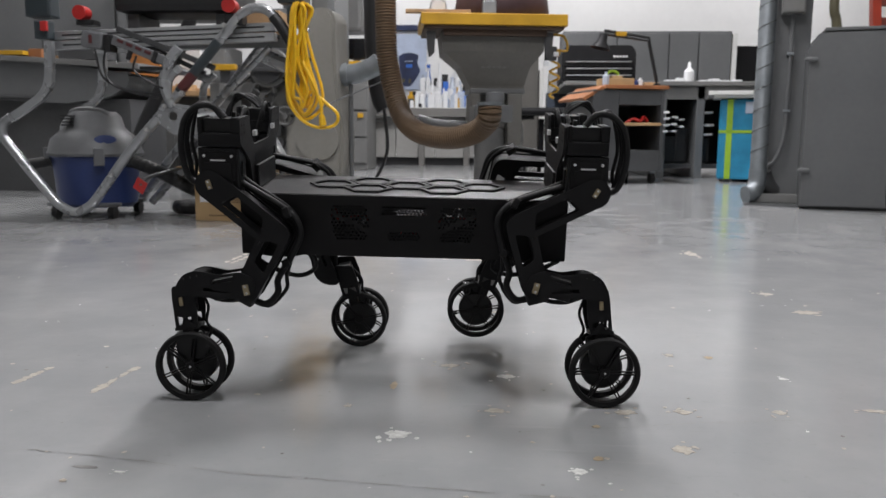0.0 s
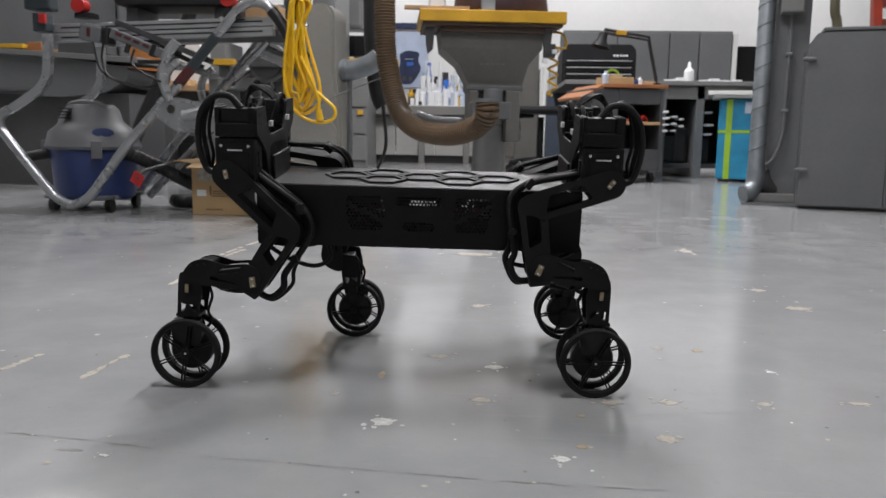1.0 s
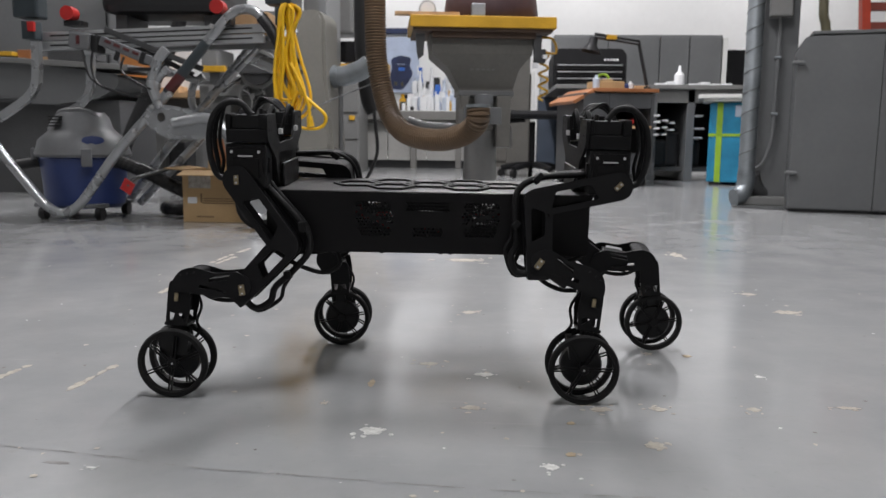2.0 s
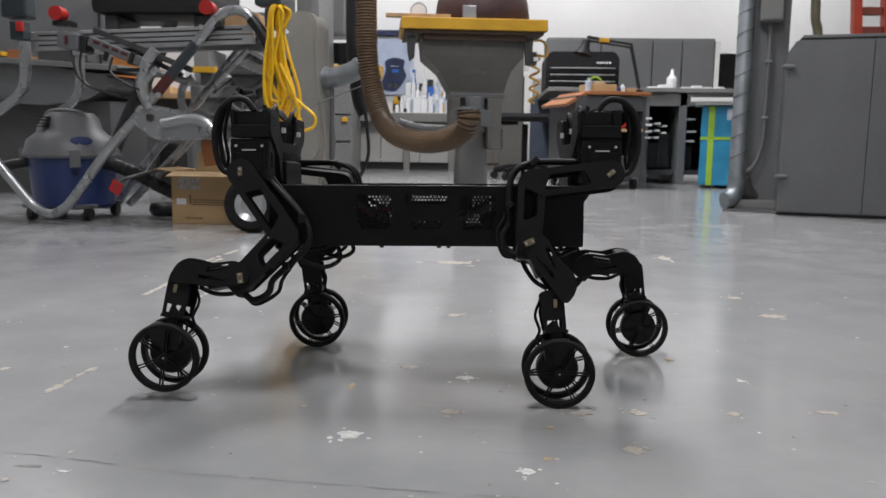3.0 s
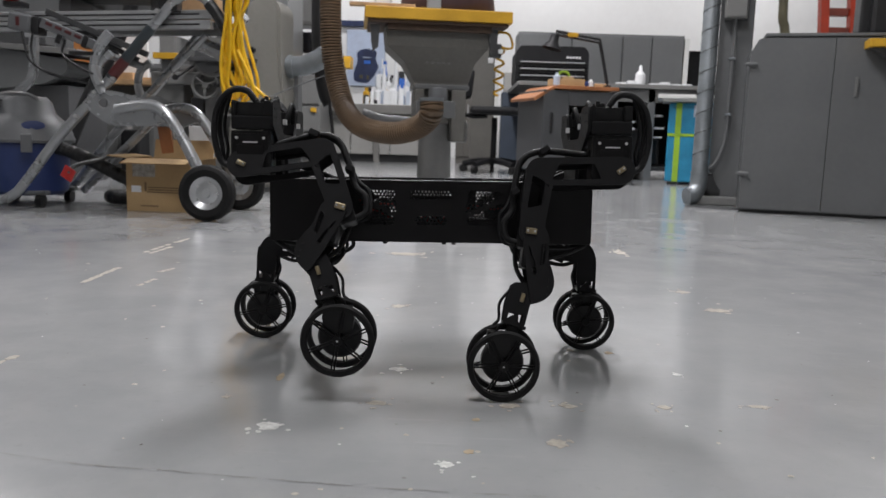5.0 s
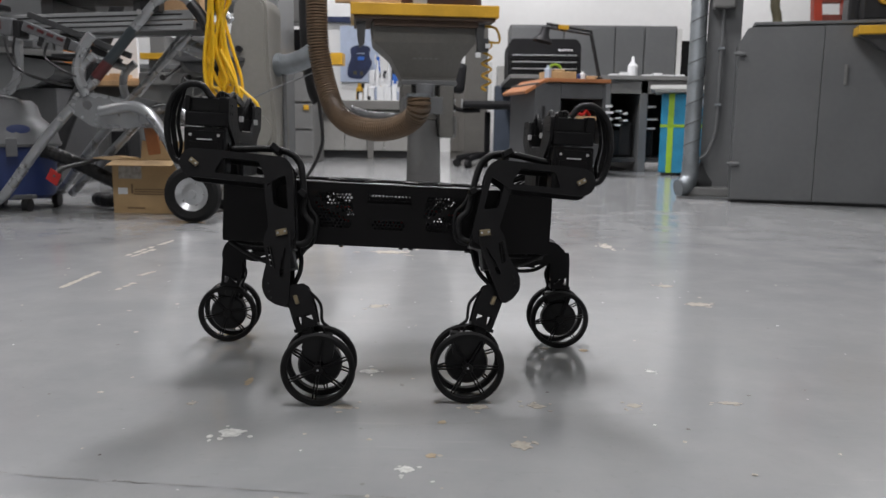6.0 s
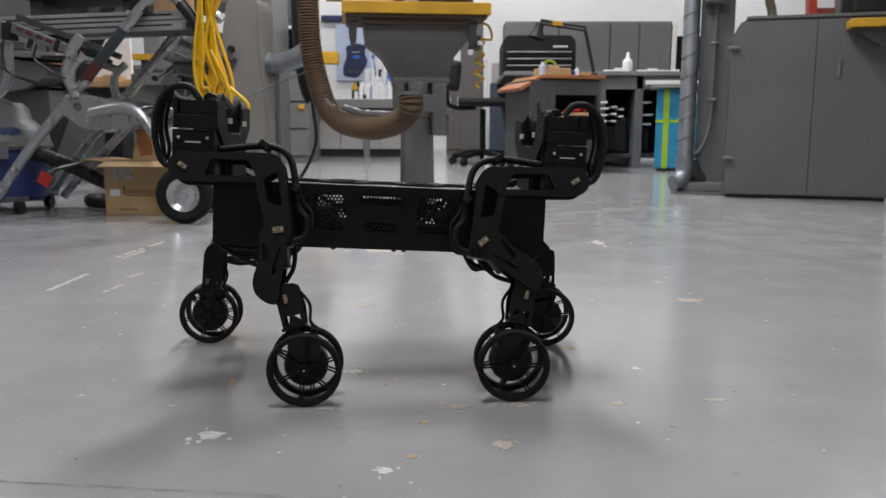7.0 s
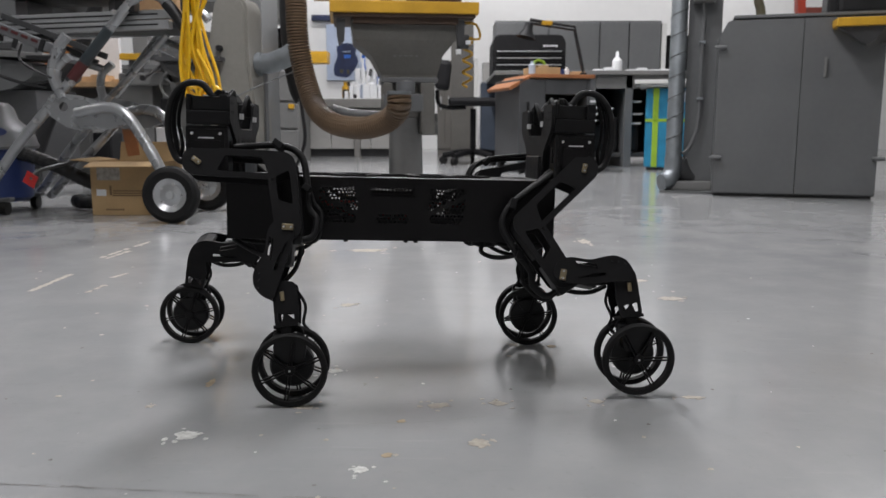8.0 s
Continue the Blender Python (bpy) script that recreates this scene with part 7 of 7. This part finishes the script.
build_body()
LEGS = {}
for leg_name, end, side in (("near_back", -1, -1), ("near_front", 1, -1), ("far_back", -1, 1), ("far_front", 1, 1)):
    build_hip(end, side)
    LEGS[leg_name] = (end, side, build_thigh(-end, side), build_shank(-end, side), build_ankle(-end, side), build_wheel(side, {"near_back": 22, "near_front": 0, "far_back": 12, "far_front": 8}[leg_name]))
for end in (-1, 1):
    build_yoke(end)

# gait: seconds, middle of the hips (x, y, z), lean, pitch, heading
BODY = [
    (0, -0.072, 1.239, 0.3160, 5.7, 1.0, 3.0),
    (0.5, -0.055, 1.241, 0.3159, 5.8, 0.9, 3.1),
    (1, -0.034, 1.243, 0.3145, 5.7, 0.7, 3.0),
    (1.7, -0.009, 1.241, 0.3139, 5.4, 0.9, 2.8),
    (2.2, -0.002, 1.269, 0.3152, 1.0, 0.1, 2.4),
    (2.8, 0.009, 1.297, 0.3165, -3.0, -0.6, 1.8),
    (3.5, 0.054, 1.300, 0.3174, -3.1, -0.6, 1.7),
    (4, 0.077, 1.304, 0.3159, -3.1, -0.7, 1.6),
    (4.5, 0.094, 1.309, 0.3157, -3.0, -0.8, 1.6),
    (5, 0.127, 1.298, 0.3086, -2.7, -0.9, 1.5),
    (6.3, 0.113, 1.287, 0.3031, -2.1, 2.9, 4.4),
    (7, 0.130, 1.284, 0.3009, -2.1, 2.5, 4.8),
    (8, 0.176, 1.300, 0.3105, -2.0, 1.4, 4.4),
]
# each wheel: seconds, x, y, z of its middle, lean of the ankle
STEPS = {}
STEPS["near_back"] = [
    (0, -0.369, 1.110, 0.0505, -8),
    (0.5, -0.366, 1.110, 0.0505, -5),
    (1, -0.359, 1.111, 0.0505, 1),
    (1.7, -0.362, 1.112, 0.0505, 2),
    (2.4, -0.361, 1.113, 0.0505, 5),
    (2.8, -0.360, 1.114, 0.0564, 7),
    (3, -0.342, 1.113, 0.0628, 7),
    (3.5, -0.314, 1.108, 0.0878, 12),
    (4, -0.201, 1.108, 0.0684, 1),
    (4.5, -0.124, 1.109, 0.0665, -6),
    (5, 0.012, 1.104, 0.0850, -19),
    (5.2, 0.016, 1.105, 0.0785, -19),
    (5.6, 0.028, 1.106, 0.0505, -21),
    (6.5, 0.035, 1.105, 0.0505, -22),
    (7, 0.038, 1.107, 0.0505, -18),
    (8, 0.049, 1.104, 0.0505, -8),
]
STEPS["near_front"] = [
    (0, 0.221, 1.129, 0.0505, -5),
    (1, 0.227, 1.130, 0.0505, 3),
    (1.7, 0.229, 1.131, 0.0505, 10),
    (2.3, 0.222, 1.130, 0.0505, 3),
    (2.8, 0.219, 1.130, 0.0505, -4),
    (3.5, 0.227, 1.129, 0.0505, 1),
    (4, 0.229, 1.128, 0.0505, 3),
    (4.5, 0.233, 1.128, 0.0505, 6),
    (5, 0.240, 1.127, 0.0505, 16),
    (6.2, 0.234, 1.127, 0.0505, 20),
    (6.5, 0.245, 1.128, 0.0536, 18),
    (7, 0.321, 1.134, 0.0508, 10),
    (7.5, 0.432, 1.143, 0.0527, 0),
    (8, 0.523, 1.143, 0.0554, -6),
]
STEPS["far_back"] = [
    (0, -0.179, 1.422, 0.0505, -15),
    (0.5, -0.174, 1.423, 0.0505, -14),
    (1, -0.170, 1.425, 0.0505, -6),
    (1.7, -0.171, 1.425, 0.0505, -2),
    (2.8, -0.189, 1.427, 0.0505, -7),
    (3.5, -0.181, 1.425, 0.0505, -5),
    (4.5, -0.167, 1.424, 0.0505, 0),
    (5.2, -0.169, 1.424, 0.0505, 4),
    (6.5, -0.187, 1.420, 0.0505, 3),
    (8, -0.187, 1.420, 0.0505, 8),
]
STEPS["far_front"] = [
    (0, 0.031, 1.424, 0.0721, 20),
    (0.5, 0.101, 1.425, 0.0591, 10),
    (1, 0.207, 1.426, 0.0564, 4),
    (1.5, 0.316, 1.425, 0.0675, -7),
    (1.7, 0.352, 1.425, 0.0758, -7),
    (2.1, 0.384, 1.423, 0.0505, -6),
    (2.8, 0.385, 1.422, 0.0505, -5),
    (3.5, 0.391, 1.421, 0.0505, -7),
    (4.5, 0.393, 1.419, 0.0505, -3),
    (5.2, 0.398, 1.417, 0.0505, 2),
    (6.5, 0.394, 1.416, 0.0505, -3),
    (8, 0.397, 1.414, 0.0505, 5),
]


def between(rows, t):
    """Smooth values between the rows of a table, without overshoot."""
    ts = [r[0] for r in rows]
    i = max(0, min(len(rows) - 2, sum(1 for q in ts if q <= t) - 1))
    out = []
    for c in range(1, len(rows[0])):
        def slope(k):
            if k <= 0 or k >= len(rows) - 1:
                return (rows[min(k + 1, len(rows) - 1)][c] - rows[max(k - 1, 0)][c]) / (ts[min(k + 1, len(rows) - 1)] - ts[max(k - 1, 0)])
            d0, d1 = (rows[k][c] - rows[k - 1][c]) / (ts[k] - ts[k - 1]), (rows[k + 1][c] - rows[k][c]) / (ts[k + 1] - ts[k])
            return 0.0 if d0 * d1 <= 0 else 2 * d0 * d1 / (d0 + d1)
        h = ts[i + 1] - ts[i]
        u = min(1.0, max(0.0, (t - ts[i]) / h))
        a, b = rows[i][c], rows[i + 1][c]
        out.append((2 * u ** 3 - 3 * u * u + 1) * a + (u ** 3 - 2 * u * u + u) * h * slope(i) + (3 * u * u - 2 * u ** 3) * b + (u ** 3 - u * u) * h * slope(i + 1))
    return out


def gait(t):
    """The poses of the body in the room and of each leg's links in the body, at t seconds."""
    l1, l2, l3 = L1 * SIZE, L2 * SIZE, L3 * SIZE
    x, y, z, lean, pitch, heading = between(BODY, t)
    base = pose(x, y, z, lean, pitch, heading)
    inv = base.inverted()
    found = {}
    for name, (end, side, *_) in LEGS.items():
        wx, wy, wz, tilt = between(STEPS[name], t)
        w = Vector((wx, wy, wz))
        hip = base @ Vector((end * HX * SIZE, side * HY * SIZE, 0))
        ex = (base.to_3x3() @ Vector((1, 0, 0))).normalized()
        down = w - hip
        down = (down - ex * down.dot(ex)).normalized()
        up = -down
        ey = up.cross(ex)
        leg = Matrix((ex, ey, up)).transposed().to_4x4()

        def flat(p):
            return Vector(((p - hip).dot(ex), (p - hip).dot(up)))
        a = flat(w) + l3 * Vector((math.sin(radians(tilt)), math.cos(radians(tilt))))
        d = min(a.length, l1 + l2 - 0.0005)
        way = a.normalized()
        along = (l1 * l1 - l2 * l2 + d * d) / (2 * d)
        off = math.sqrt(max(0.0, l1 * l1 - along * along))
        nrm = Vector((-way.y, way.x))
        knee = min((way * along + nrm * off, way * along - nrm * off), key=lambda k: k.x * end)

        def at(p, q):
            ang = math.atan2(q.x - p.x, -(q.y - p.y))
            o = hip + ex * p.x + up * p.y
            return inv @ Matrix.Translation(o) @ leg @ Matrix.Rotation(-ang, 4, "Y")
        wheel_pose = inv @ Matrix.Translation(w) @ Matrix.Rotation(radians(heading), 4, "Z")
        found[name] = (at(Vector((0, 0)), knee), at(knee, a), at(a, flat(w)), wheel_pose)
    return base, found


def motions():
    """Keys the robot and its legs for the whole clip."""
    times = [0.1 * k for k in range(81)]
    poses = [(t, *gait(t)) for t in times]
    walk(robot, [(t, base) for t, base, _ in poses])
    for name, (_, _, *links) in LEGS.items():
        for k, ob in enumerate(links):
            walk(ob, [(t, found[name][k]) for t, _, found in poses])


motions()
